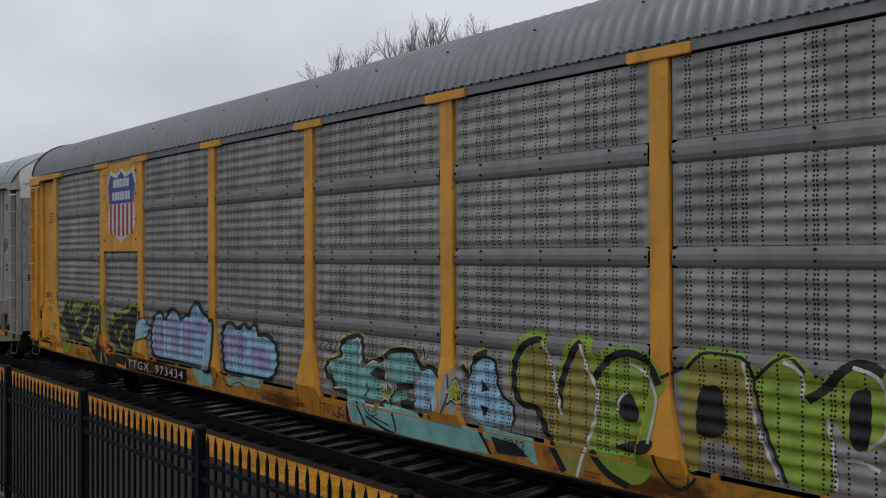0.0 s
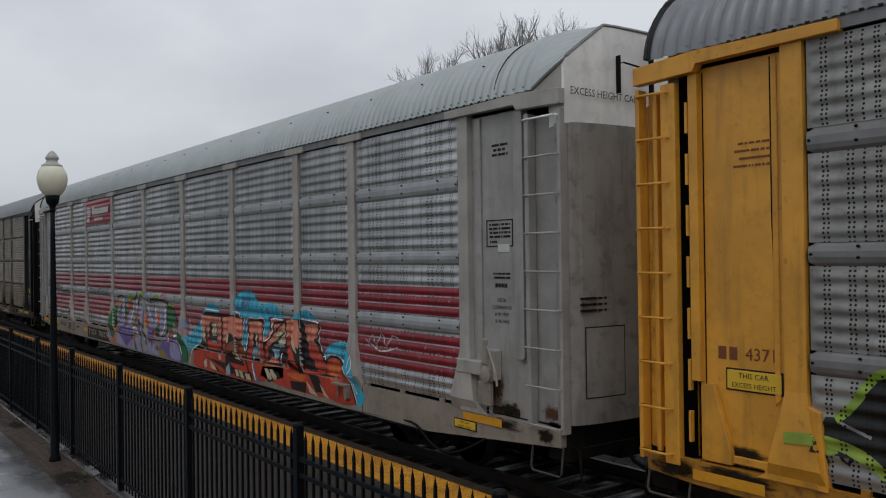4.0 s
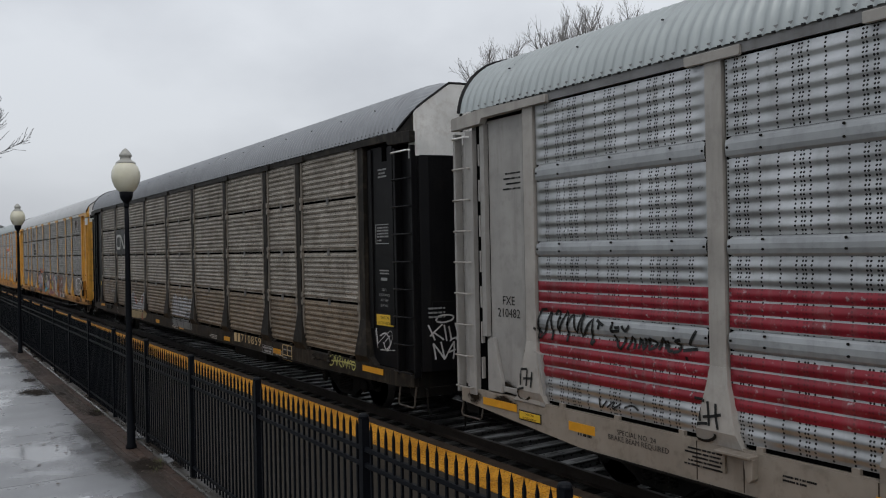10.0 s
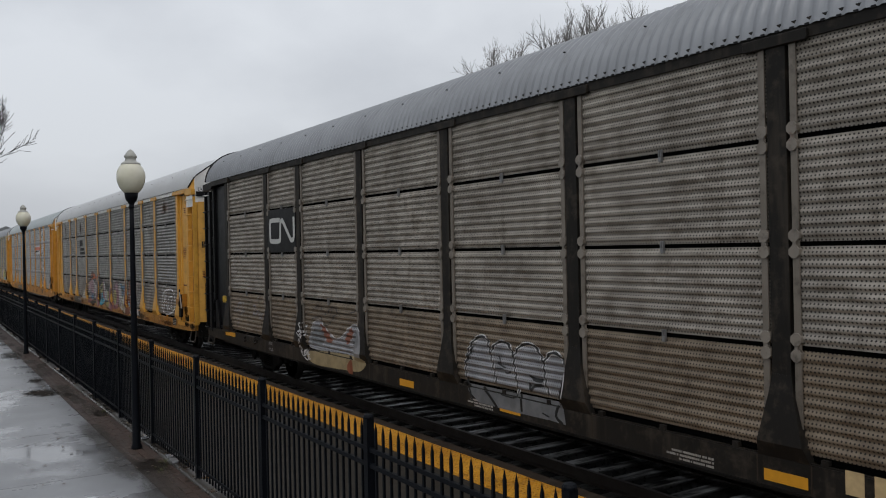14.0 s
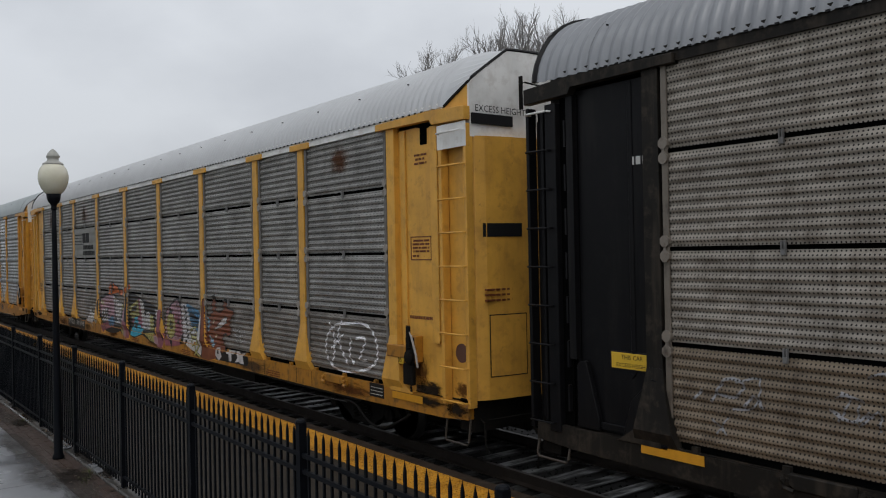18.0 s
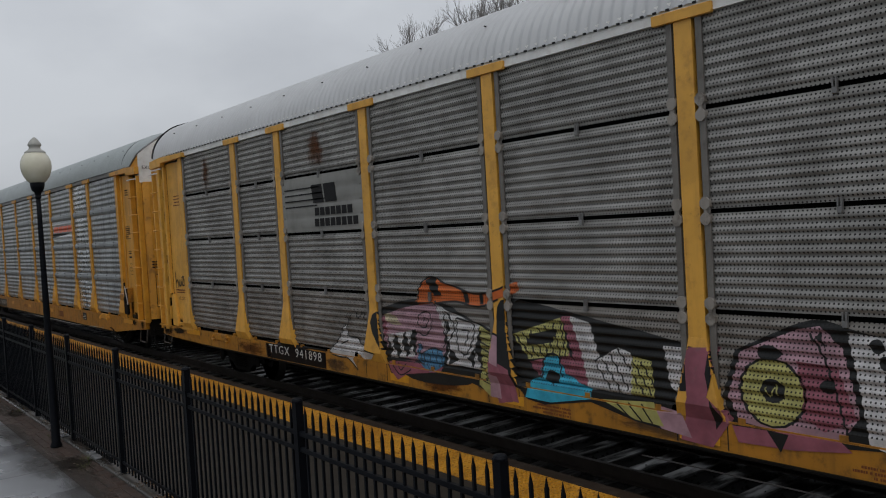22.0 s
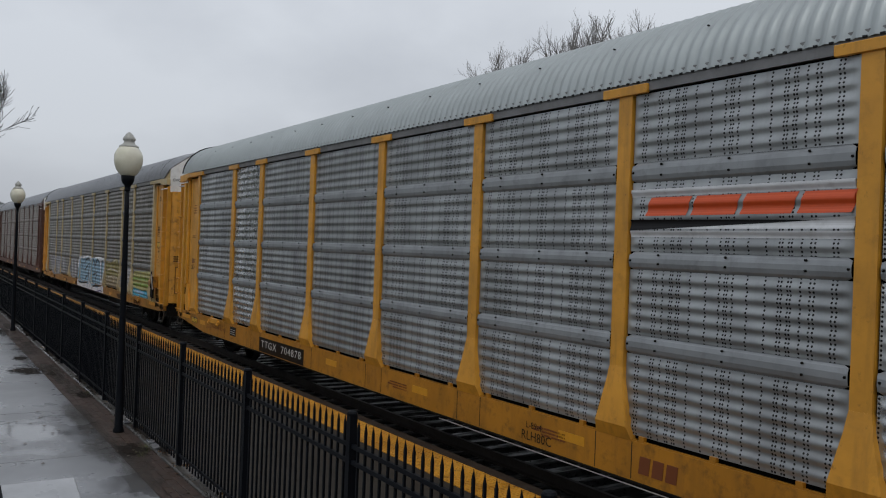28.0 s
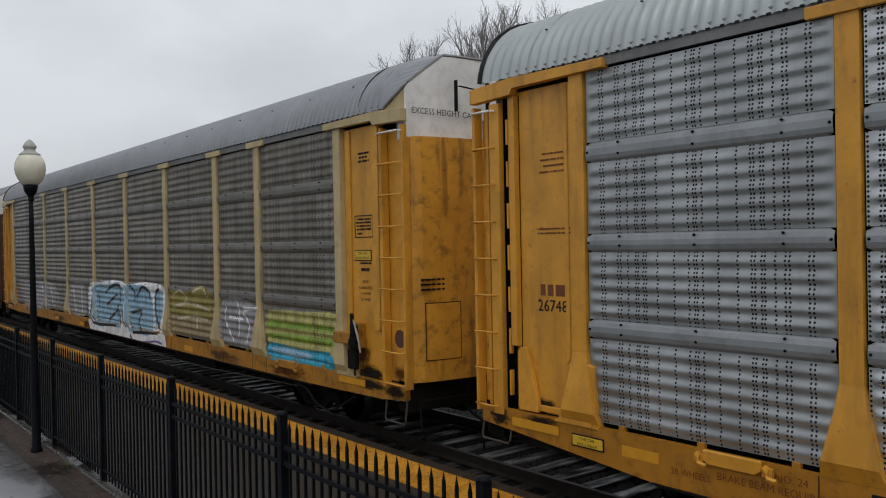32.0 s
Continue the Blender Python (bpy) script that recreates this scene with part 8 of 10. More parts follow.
line(car_d, "black", 3, 0.021, [(10.27, 1.55), (9.57, 1.59)], [(10.27, 1.5), (9.57, 1.51)], [(10.28, 1.45), (9.58, 1.44)], [(10.28, 1.39), (9.58, 1.36)])
line(car_d, "black", 3, 0.063, [(10.24, 1.26), (9.92, 1.39), (9.89, 1.14), (10.15, 1.17), (10.24, 1.26)], [(10.12, 1.0), (10.07, 1.15), (9.64, 1.15), (9.64, 1.08), (10.06, 0.96)], [(9.81, 1.06), (9.86, 0.86), (9.56, 0.75)], [(9.91, 0.75), (9.56, 1.03)])
line(car_d, "yellow", 4, 0.035, [(10.24, 1.26), (9.92, 1.39), (9.89, 1.14), (10.15, 1.17), (10.24, 1.26)], [(10.12, 1.0), (10.07, 1.15), (9.64, 1.15), (9.64, 1.08), (10.06, 0.96)], [(9.81, 1.06), (9.86, 0.86), (9.56, 0.75)], [(9.91, 0.75), (9.56, 1.03)])
fill(car_d, "brown", 2, False, [(9.46, 1.66), (9.4, 1.94), (9.35, 2.03), (9.22, 2.03), (9.18, 1.86), (9.14, 1.67), (8.88, 1.77), (8.91, 1.97), (8.85, 2.06), (8.7, 2.04), (8.64, 1.79), (8.27, 1.85), (8.3, 1.98), (8.24, 2.04), (8.11, 2.02), (8.07, 1.89), (7.76, 1.86), (7.73, 1.79), (7.88, 1.67), (7.94, 1.58), (7.91, 1.51), (7.88, 1.38), (8.01, 1.3), (8.19, 1.36), (8.32, 1.26), (8.26, 1.16), (8.17, 1.04), (8.27, 0.94), (8.66, 1.02), (9.09, 1.07), (9.44, 1.05)], [(9.53, 0.75), (9.44, 1.05), (9.09, 1.04), (8.6, 1.03), (8.67, 0.79), (9.11, 0.71)])
line(car_d, "black", 3, 0.03, [(9.46, 1.66), (9.4, 1.94), (9.35, 2.03), (9.22, 2.03), (9.18, 1.86), (9.14, 1.67), (8.88, 1.77), (8.91, 1.97), (8.85, 2.06), (8.7, 2.04), (8.64, 1.79), (8.27, 1.85), (8.3, 1.98), (8.24, 2.04), (8.11, 2.02), (8.07, 1.89), (7.76, 1.86), (7.73, 1.79), (7.88, 1.67), (7.94, 1.58), (7.91, 1.51), (7.88, 1.38), (8.01, 1.3), (8.19, 1.36)], [(8.01, 1.3), (8.19, 1.35), (8.32, 1.25), (8.17, 1.03)], [(9.51, 0.73), (9.43, 1.05), (9.43, 1.6)], [(9.18, 1.86), (9.14, 1.39), (9.24, 1.23)])
fill(car_d, "black", 2, False, [(8.91, 2.1), (8.8, 2.17), (8.66, 2.1), (8.7, 2.04), (8.84, 2.05)], [(8.3, 2.04), (8.2, 2.1), (8.1, 2.05), (8.14, 2.0)])
fill(car_d, "sky", 3, True, [(9.15, 1.63), (9.04, 1.61), (9.04, 1.46), (9.14, 1.34)], [(9.06, 1.25), (8.94, 1.22), (8.77, 1.09), (8.88, 1.02)])
fill(car_d, "white", 4, True, [(8.83, 1.38), (8.31, 1.65), (8.12, 1.68), (8.11, 1.61), (8.32, 1.51)])
line(car_d, "black", 4, 0.018, [(8.83, 1.38), (8.31, 1.66), (8.11, 1.69), (8.1, 1.61), (8.32, 1.5), (8.83, 1.37)])
disc(car_d, "cream", 3, 8.82, 1.57, 0.04, 0.05)
disc(car_d, "cream", 3, 8.7, 1.27, 0.05, 0.04)
line(car_d, "white", 3, 0.015, [(7.77, 1.5), (7.73, 1.3)], [(7.68, 1.53), (7.66, 1.41), (7.49, 1.51)], [(7.59, 1.7), (7.59, 1.62)], [(7.77, 1.39), (7.49, 1.33), (7.28, 1.41)], [(7.46, 1.54), (7.41, 1.34), (7.36, 1.5), (7.31, 1.36)], [(7.25, 1.49), (7.2, 1.37), (7.18, 1.47)], [(7.61, 1.26), (7.54, 1.21), (7.47, 1.31), (7.39, 1.22), (7.23, 1.29), (7.21, 1.2)])
fill(car_d, "black", 1, False, [(8.66, 1.03), (7.04, 1.06), (6.99, 0.87), (7.04, 0.79), (8.67, 0.77)])
fill(car_d, "white", 3, False, [(8.66, 1.02), (8.46, 1.05), (8.34, 0.86), (8.5, 0.76), (8.68, 0.86)], [(8.08, 1.03), (7.64, 1.04), (7.67, 0.97), (7.81, 0.96), (7.82, 0.81), (7.96, 0.8), (7.97, 0.94), (8.09, 0.95)], [(7.61, 1.03), (7.45, 1.05), (7.37, 1.0), (7.14, 1.04), (7.25, 0.95), (7.19, 0.81), (7.36, 0.81), (7.45, 0.83), (7.65, 0.81), (7.5, 0.91)])
fill(car_d, "black", 4, False, [(8.58, 0.97), (8.5, 0.98), (8.49, 0.9), (8.58, 0.9)])
line(car_d, "chalk", 3, 0.042, [(3.14, 1.86), (3.57, 1.8), (3.85, 1.58), (3.83, 1.26), (3.48, 1.09), (2.86, 1.12), (2.38, 1.27), (2.27, 1.51), (2.42, 1.79), (2.74, 1.89), (3.14, 1.86)], [(3.74, 1.85), (3.58, 1.57), (3.64, 1.21)], [(3.35, 1.91), (3.47, 1.59), (3.16, 1.2)], [(3.05, 1.63), (3.1, 1.35), (2.95, 1.23)], [(2.9, 1.64), (2.61, 1.64), (2.8, 1.32), (2.57, 1.32)], [(3.69, 1.42), (3.31, 1.67)])
# tags on the third car
fill(car_c, "silver", 1, True, [(20.34, 1.36), (20.21, 1.54), (19.88, 1.61), (19.61, 1.47), (19.1, 1.31), (18.74, 1.44), (18.57, 1.55), (18.25, 1.63), (18.04, 1.53), (18.02, 1.06), (18.75, 1.06), (20.35, 1.03)])
fill(car_c, "sand", 1, True, [(20.31, 0.97), (18.03, 1.05), (18.03, 0.82), (18.71, 0.76), (20.21, 0.73)])
fill(car_c, "brown", 2, True, [(19.85, 1.55), (19.57, 1.45), (19.29, 1.24), (19.55, 1.23)], [(18.71, 1.38), (18.46, 1.56), (18.41, 1.43), (18.64, 1.24)], [(18.62, 0.84), (18.43, 0.98), (18.38, 0.73), (18.52, 0.7)])
fill(car_c, "steel", 2, True, [(20.26, 1.35), (19.96, 1.48), (19.68, 1.35), (19.75, 1.17), (20.23, 1.12)], [(18.41, 1.43), (18.11, 1.5), (18.09, 1.24), (18.37, 1.24)])
line(car_c, "white", 3, 0.024, [(20.34, 1.36), (20.21, 1.55), (19.88, 1.62), (19.61, 1.48), (19.1, 1.31), (18.74, 1.45), (18.57, 1.56), (18.25, 1.64), (18.02, 1.53)], [(20.86, 1.49), (20.74, 1.38), (20.91, 1.3), (20.66, 1.21)], [(20.84, 1.03), (20.68, 0.83), (20.51, 0.99), (20.4, 0.82)])
line(car_c, "black", 2, 0.018, [(20.32, 1.74), (19.94, 1.92), (19.6, 1.75), (19.26, 1.92), (18.96, 1.76)], [(20.25, 1.62), (19.88, 1.69), (19.54, 1.53), (19.08, 1.8), (18.56, 1.81), (18.15, 1.95)])
line(car_c, "white", 2, 0.064, [(14.66, 1.1), (14.68, 1.32), (14.55, 1.59), (14.31, 1.73), (14.14, 1.7), (14.07, 1.53), (13.99, 1.32), (13.92, 1.12)], [(14.07, 1.47), (13.98, 1.62), (13.79, 1.7), (13.61, 1.65), (13.53, 1.5), (13.49, 1.29), (13.41, 1.04)], [(13.53, 1.52), (13.38, 1.67), (13.17, 1.72), (13.01, 1.66), (12.9, 1.51), (12.87, 1.33), (12.83, 1.19), (12.75, 1.09)], [(12.88, 1.51), (12.78, 1.62), (12.65, 1.65), (12.52, 1.59), (12.45, 1.47), (12.46, 1.27), (12.49, 1.11)])
line(car_c, "black", 3, 0.032, [(14.66, 1.1), (14.68, 1.32), (14.55, 1.59), (14.31, 1.73), (14.14, 1.7), (14.07, 1.53), (13.99, 1.32), (13.92, 1.12)], [(14.07, 1.47), (13.98, 1.62), (13.79, 1.7), (13.61, 1.65), (13.53, 1.5), (13.49, 1.29), (13.41, 1.04)], [(13.53, 1.52), (13.38, 1.67), (13.17, 1.72), (13.01, 1.66), (12.9, 1.51), (12.87, 1.33), (12.83, 1.19), (12.75, 1.09)], [(12.88, 1.51), (12.78, 1.62), (12.65, 1.65), (12.52, 1.59), (12.45, 1.47), (12.46, 1.27), (12.49, 1.11)])
fill(car_c, "silver", 1, True, [(14.64, 1.13), (14.67, 1.33), (14.54, 1.58), (14.31, 1.71), (14.14, 1.69), (14.05, 1.53), (13.95, 1.63), (13.79, 1.69), (13.62, 1.65), (13.52, 1.54), (13.38, 1.66), (13.17, 1.71), (13.01, 1.65), (12.88, 1.53), (12.78, 1.61), (12.65, 1.64), (12.53, 1.59), (12.46, 1.47), (12.49, 1.11), (12.75, 1.09), (13.5, 1.11)])
fill(car_c, "steel", 1, False, [(14.6, 1.03), (12.5, 1.05), (12.45, 0.78), (12.73, 0.79), (13.45, 0.78), (14.32, 0.79), (14.58, 0.92)])
line(car_c, "black", 3, 0.045, [(14.67, 1.33), (14.49, 1.57)], [(14.66, 1.09), (14.54, 0.99)], [(13.19, 1.31), (13.05, 1.26), (12.91, 1.27)], [(13.2, 1.21), (13.15, 1.12), (13.08, 1.18), (12.91, 1.21)], [(14.22, 1.03), (14.03, 0.9), (13.88, 0.78)], [(14.57, 1.0), (14.49, 0.8)], [(13.35, 1.05), (13.33, 0.81)], [(12.58, 1.0), (12.63, 0.86), (12.5, 0.78)])
line(car_c, "black", 3, 0.02, [(13.9, 1.5), (13.8, 1.42), (13.91, 1.39), (13.7, 1.35)], [(13.94, 1.32), (13.75, 1.33), (13.7, 1.27), (13.57, 1.32)], [(13.76, 1.04), (13.45, 1.04), (13.5, 0.97), (13.79, 0.98)], [(12.9, 0.86), (12.76, 0.83)])
line(car_c, "yellow", 2, 0.026, [(3.1, 1.0), (3.24, 0.94), (3.2, 0.8), (3.06, 0.84), (2.98, 1.01), (2.9, 0.81), (2.86, 0.99), (2.74, 0.98), (2.8, 0.88), (2.68, 0.81)], [(2.68, 1.0), (2.62, 0.83), (2.54, 0.99), (2.49, 0.82), (2.42, 0.98), (2.37, 0.82)], [(2.4, 0.9), (2.3, 0.98), (2.24, 0.82), (2.14, 0.86), (2.15, 0.96), (2.26, 0.95)], [(3.2, 0.89), (2.6, 0.92), (2.12, 0.90)])
line(car_c, "white", 2, 0.014, [(1.49, 1.59), (1.41, 1.28)], [(1.44, 1.34), (0.96, 1.61), (0.9, 1.47), (1.05, 1.26), (1.18, 1.37), (0.96, 1.53)], [(1.31, 1.26), (0.81, 1.29)])
# scrawls on the first three cars
fill(car_a, "black", 3, False, [(25.4, 1.58), (25.06, 1.95), (24.87, 2.04), (24.68, 1.92), (24.67, 1.67), (24.47, 1.87), (24.38, 1.7), (24.26, 1.83), (23.93, 2.0), (23.68, 2.0), (23.55, 1.87), (23.37, 1.95), (23.06, 1.91), (23.06, 1.48), (23.21, 1.21), (23.41, 1.12), (23.8, 1.12), (24.15, 1.19), (24.85, 1.08), (24.95, 1.16), (25.31, 1.35)])
line(car_a, "lime", 5, 0.075, [(25.38, 1.58), (25.23, 1.72), (25.06, 1.96), (24.89, 2.01), (24.8, 1.93), (24.84, 1.82), (24.7, 1.66), (24.6, 1.79), (24.47, 1.88), (24.48, 1.69), (24.4, 1.53), (24.48, 1.51)], [(24.4, 1.56), (24.26, 1.62), (24.07, 1.65)], [(24.29, 1.76), (24.08, 1.85), (23.9, 1.99), (23.68, 2.0), (23.66, 1.89)], [(23.55, 1.87), (23.42, 1.92), (23.27, 1.92), (23.06, 1.9)], [(23.24, 1.88), (23.3, 1.72)])
line(car_a, "leaf", 5, 0.1, [(23.55, 1.83), (23.63, 1.69), (23.69, 1.53), (23.88, 1.42), (24.06, 1.31), (24.0, 1.21), (23.8, 1.17), (23.43, 1.13)], [(25.81, 1.37), (25.57, 1.39), (25.27, 1.35), (25.05, 1.24), (24.86, 1.11)], [(23.23, 1.52), (23.3, 1.39), (23.38, 1.15)])
line(car_a, "silver", 5, 0.03, [(24.38, 1.51), (24.26, 1.39), (24.12, 1.22)], [(24.01, 1.68), (23.85, 1.69), (23.69, 1.65)], [(25.34, 1.56), (25.09, 1.47)])
fill(car_a, "leaf", 5, True, [(25.11, 0.99), (24.95, 0.93), (24.75, 1.05), (24.73, 0.87), (24.95, 0.77), (25.15, 0.83)])
line(car_b, "black", 3, 0.035, [(25.38, 2.2), (25.53, 2.15), (25.55, 1.82), (25.39, 1.99), (25.31, 2.18), (25.29, 1.82)], [(25.24, 2.14), (25.14, 2.19), (25.18, 1.92), (25.0, 2.2), (25.01, 1.82)], [(25.01, 2.02), (24.9, 2.16), (24.84, 1.94), (24.74, 2.17)], [(24.71, 2.19), (24.75, 1.9), (24.55, 2.13), (24.59, 1.83), (24.53, 1.88)], [(24.49, 2.12), (24.37, 2.06)], [(24.43, 2.1), (24.46, 2.01)], [(25.64, 1.95), (25.5, 1.89)], [(24.22, 2.09), (24.25, 2.01), (24.11, 2.02)], [(24.19, 2.05), (24.11, 2.06)], [(24.08, 2.08), (24.02, 2.02), (23.96, 2.09)], [(24.2, 1.97), (24.11, 1.81), (24.02, 1.96)], [(24.0, 1.82), (23.91, 1.97), (23.89, 1.83)], [(23.83, 1.84), (23.8, 1.96), (23.75, 1.84), (23.72, 1.97)], [(23.67, 1.97), (23.67, 1.85), (23.56, 1.92), (23.67, 1.97)], [(23.54, 1.86), (23.46, 1.99), (23.44, 1.87)], [(23.41, 1.97), (23.4, 1.86), (23.34, 1.87)], [(23.23, 1.99), (23.31, 1.96), (23.24, 1.93), (23.26, 1.87), (23.34, 1.85)], [(23.21, 1.88), (23.02, 1.91)], [(23.12, 1.94), (23.02, 2.1)], [(23.16, 1.82), (23.16, 1.78)])
line(car_b, "black", 3, 0.030, [(23.06, 1.41), (22.97, 1.41), (22.89, 1.41)], [(22.96, 1.41), (22.95, 1.3), (22.93, 1.2)], [(22.85, 1.41), (22.83, 1.28), (22.82, 1.17)], [(22.75, 1.4), (22.74, 1.27), (22.71, 1.15)], [(22.9, 1.25), (22.79, 1.27), (22.68, 1.3)], [(22.84, 1.19), (22.96, 1.17), (23.04, 1.09), (23.02, 1.02), (22.9, 1.0), (22.78, 1.05), (22.75, 1.1)], [(25.97, 1.41), (25.85, 1.4), (25.74, 1.41)], [(25.88, 1.4), (25.86, 1.19)], [(25.74, 1.4), (25.74, 1.19)], [(25.64, 1.38), (25.65, 1.18)], [(25.81, 1.28), (25.62, 1.3)], [(25.79, 1.16), (25.92, 1.12), (25.95, 1.03), (25.84, 0.98), (25.7, 1.05)])
line(car_b, "black", 3, 0.022, [(24.49, 1.2), (24.43, 1.1), (24.36, 1.19)], [(24.34, 1.11), (24.25, 1.19), (24.25, 1.11), (24.13, 1.19)], [(24.07, 1.15), (23.96, 1.19), (23.85, 1.15)])
line(car_c, "white", 4, 0.026, [(20.83, 1.5), (20.77, 1.52), (20.81, 1.45), (20.73, 1.44)], [(20.71, 1.51), (20.65, 1.54), (20.69, 1.41)], [(20.63, 1.52), (20.61, 1.4), (20.55, 1.52), (20.53, 1.42)], [(20.82, 1.32), (20.67, 1.36), (20.82, 1.22)], [(20.65, 1.36), (20.7, 1.2), (20.56, 1.36), (20.54, 1.26)], [(20.8, 1.08), (20.76, 1.19), (20.7, 1.1)], [(20.83, 1.01), (20.76, 1.04), (20.73, 0.96), (20.79, 0.91), (20.71, 0.91)], [(20.61, 0.95), (20.65, 0.85), (20.55, 0.87), (20.55, 0.96), (20.61, 0.95)], [(20.51, 0.98), (20.53, 0.86), (20.47, 0.95), (20.45, 0.87)], [(20.39, 0.99), (20.42, 0.88), (20.34, 0.9)], [(20.61, 0.81), (20.46, 0.77), (20.4, 0.82)], [(20.38, 0.86), (20.36, 0.79), (20.31, 0.82)])
line(car_c, "silver", 3, 0.02, [(24.68, 1.72), (24.44, 1.78), (24.49, 1.52), (24.73, 1.47)], [(24.94, 1.35), (24.78, 1.22)], [(24.77, 1.39), (24.9, 1.2)], [(23.75, 1.7), (23.61, 1.73), (23.72, 1.5)], [(23.54, 1.67), (23.55, 1.49), (23.38, 1.64), (23.38, 1.47)], [(23.28, 1.61), (23.32, 1.43), (23.15, 1.58), (23.19, 1.4)], [(23.47, 1.9), (23.33, 1.95), (23.3, 1.87)])
# letters and blocks on the sixth car
fill(car_f, "chalk", 1, True, [(15.68, 1.91), (14.46, 2.07), (13.11, 2.16), (12.12, 2.08), (10.83, 2.17), (9.58, 2.08), (9.44, 1.71), (9.54, 1.04), (9.55, 0.65), (10.93, 0.58), (11.84, 0.6), (14.3, 0.57), (15.55, 0.63)])
fill(car_f, "sky", 2, True, [(15.24, 1.87), (13.83, 2.02), (12.66, 2.01), (12.57, 1.02), (13.72, 0.92), (15.04, 0.91)], [(12.33, 1.97), (11.58, 2.07), (10.51, 1.96), (10.42, 0.96), (11.61, 0.91), (12.17, 0.98)], [(10.2, 1.92), (9.73, 1.99), (9.75, 1.42), (10.12, 1.13)])
line(car_f, "black", 3, 0.075, [(15.35, 1.9), (15.19, 1.39), (15.24, 0.91), (13.13, 0.97)], [(14.75, 1.85), (14.64, 1.38)], [(14.11, 1.76), (13.67, 1.95), (12.81, 2.03), (12.85, 1.59)], [(14.02, 1.46), (13.07, 1.79)], [(13.8, 1.07), (13.03, 1.38)], [(13.04, 1.51), (12.79, 0.99)], [(12.39, 2.02), (12.45, 1.54), (12.28, 0.97)], [(11.98, 2.06), (11.62, 1.86), (11.68, 1.66)], [(11.5, 1.77), (11.06, 2.04), (10.63, 1.95), (10.54, 1.75)], [(11.91, 1.36), (11.14, 1.46), (11.37, 1.16), (11.09, 0.93)], [(9.85, 2.02), (10.12, 1.93), (10.15, 1.46), (9.88, 1.05)], [(11.79, 0.88), (9.99, 0.99)], [(11.76, 0.61), (12.0, 0.81)])
line(car_f, "purple", 2, 0.05, [(15.28, 0.67), (14.0, 0.63), (11.85, 0.64)], [(11.45, 0.61), (10.21, 0.78), (9.74, 0.76)])
fill(car_f, "olive", 1, True, [(9.21, 1.97), (8.74, 2.05), (8.15, 2.02), (7.72, 2.14), (7.33, 2.19), (6.75, 1.96), (6.86, 1.49), (7.86, 1.47), (9.12, 1.46)])
fill(car_f, "sand", 1, True, [(9.12, 1.46), (7.86, 1.47), (6.9, 1.46), (6.97, 1.15), (8.03, 1.1), (9.16, 1.08)])
line(car_f, "cream", 2, 0.06, [(9.05, 1.92), (8.53, 2.04), (8.2, 1.84), (8.71, 1.68)], [(7.81, 2.03), (7.33, 2.16), (7.03, 1.93)], [(9.03, 1.66), (8.3, 1.77), (7.59, 1.75), (6.91, 1.67)], [(8.79, 1.39), (7.87, 1.51), (7.08, 1.47)], [(7.65, 1.25), (7.63, 1.56)])
fill(car_f, "silver", 1, True, [(6.35, 1.88), (5.53, 2.01), (4.8, 1.84), (4.89, 1.52), (5.06, 1.09), (5.97, 1.09), (6.33, 1.18)])
line(car_f, "chalk", 2, 0.05, [(5.7, 1.97), (5.52, 1.75), (5.56, 1.24)], [(6.12, 1.83), (6.18, 1.54), (5.81, 1.16)], [(5.36, 1.82), (4.8, 1.83)], [(5.35, 1.71), (5.09, 1.5), (5.23, 1.16)], [(6.01, 1.61), (5.34, 1.6)], [(4.65, 1.86), (5.35, 1.76)])
fill(car_f, "yellow", 1, True, [(4.34, 1.78), (3.83, 1.86), (3.01, 1.87), (1.95, 1.89), (1.98, 1.54), (2.02, 1.24), (3.1, 1.23), (4.3, 1.28)])
fill(car_f, "lime", 2, True, [(4.25, 1.64), (3.13, 1.67), (2.02, 1.68), (2.03, 1.59), (3.12, 1.57), (4.25, 1.54)], [(4.24, 1.43), (3.11, 1.46), (2.03, 1.47), (2.03, 1.37), (3.11, 1.35), (4.23, 1.34)])
fill(car_f, "cyan", 2, True, [(4.27, 1.24), (3.79, 1.26), (3.1, 1.22), (2.02, 1.26), (1.97, 1.01), (3.08, 0.98), (4.28, 0.97)])
fill(car_f, "sky", 3, True, [(4.22, 1.17), (3.51, 1.21), (2.7, 1.16), (2.96, 1.08), (3.78, 1.08)])
line(car_f, "olive", 3, 0.06, [(3.62, 1.82), (3.52, 1.36)], [(2.68, 1.86), (2.58, 1.29)])
fill(car_f, "silver", 1, True, [(24.29, 1.75), (22.27, 1.92), (19.54, 1.83), (19.46, 1.16), (23.65, 0.93)], [(17.73, 1.85), (16.28, 1.99), (16.01, 1.1), (17.65, 1.08)])
line(car_f, "chalk", 2, 0.07, [(23.25, 1.79), (22.9, 1.07)], [(21.3, 1.76), (20.99, 1.07)], [(20.19, 1.85), (19.89, 1.22)], [(17.36, 1.87), (17.09, 1.12)], [(16.44, 1.86), (16.43, 1.12)])

# ---- emblems, stencils and plates ----


def shape(car, name, material, lift, outlines, label=""):
    return decal(outlines, material, car, FINE[car], name, label, lift)


def rect(y0, y1, z0, z1):
    return [(y0, z0), (y1, z0), (y1, z1), (y0, z1)]


def slanted(y0, y1, z0, z1, lean=0.06):
    return [(y0, z0), (y1, z0), (y1 - lean, z1), (y0 - lean, z1)]


def plate(car, name, y0, y1, z0, z1, material, label, x=-HALF - 0.006, thick=0.02):
    return part(name, bevelled(boxes((x, x + thick, y0, y1, z0, z1)), 0.004), material, car, label)


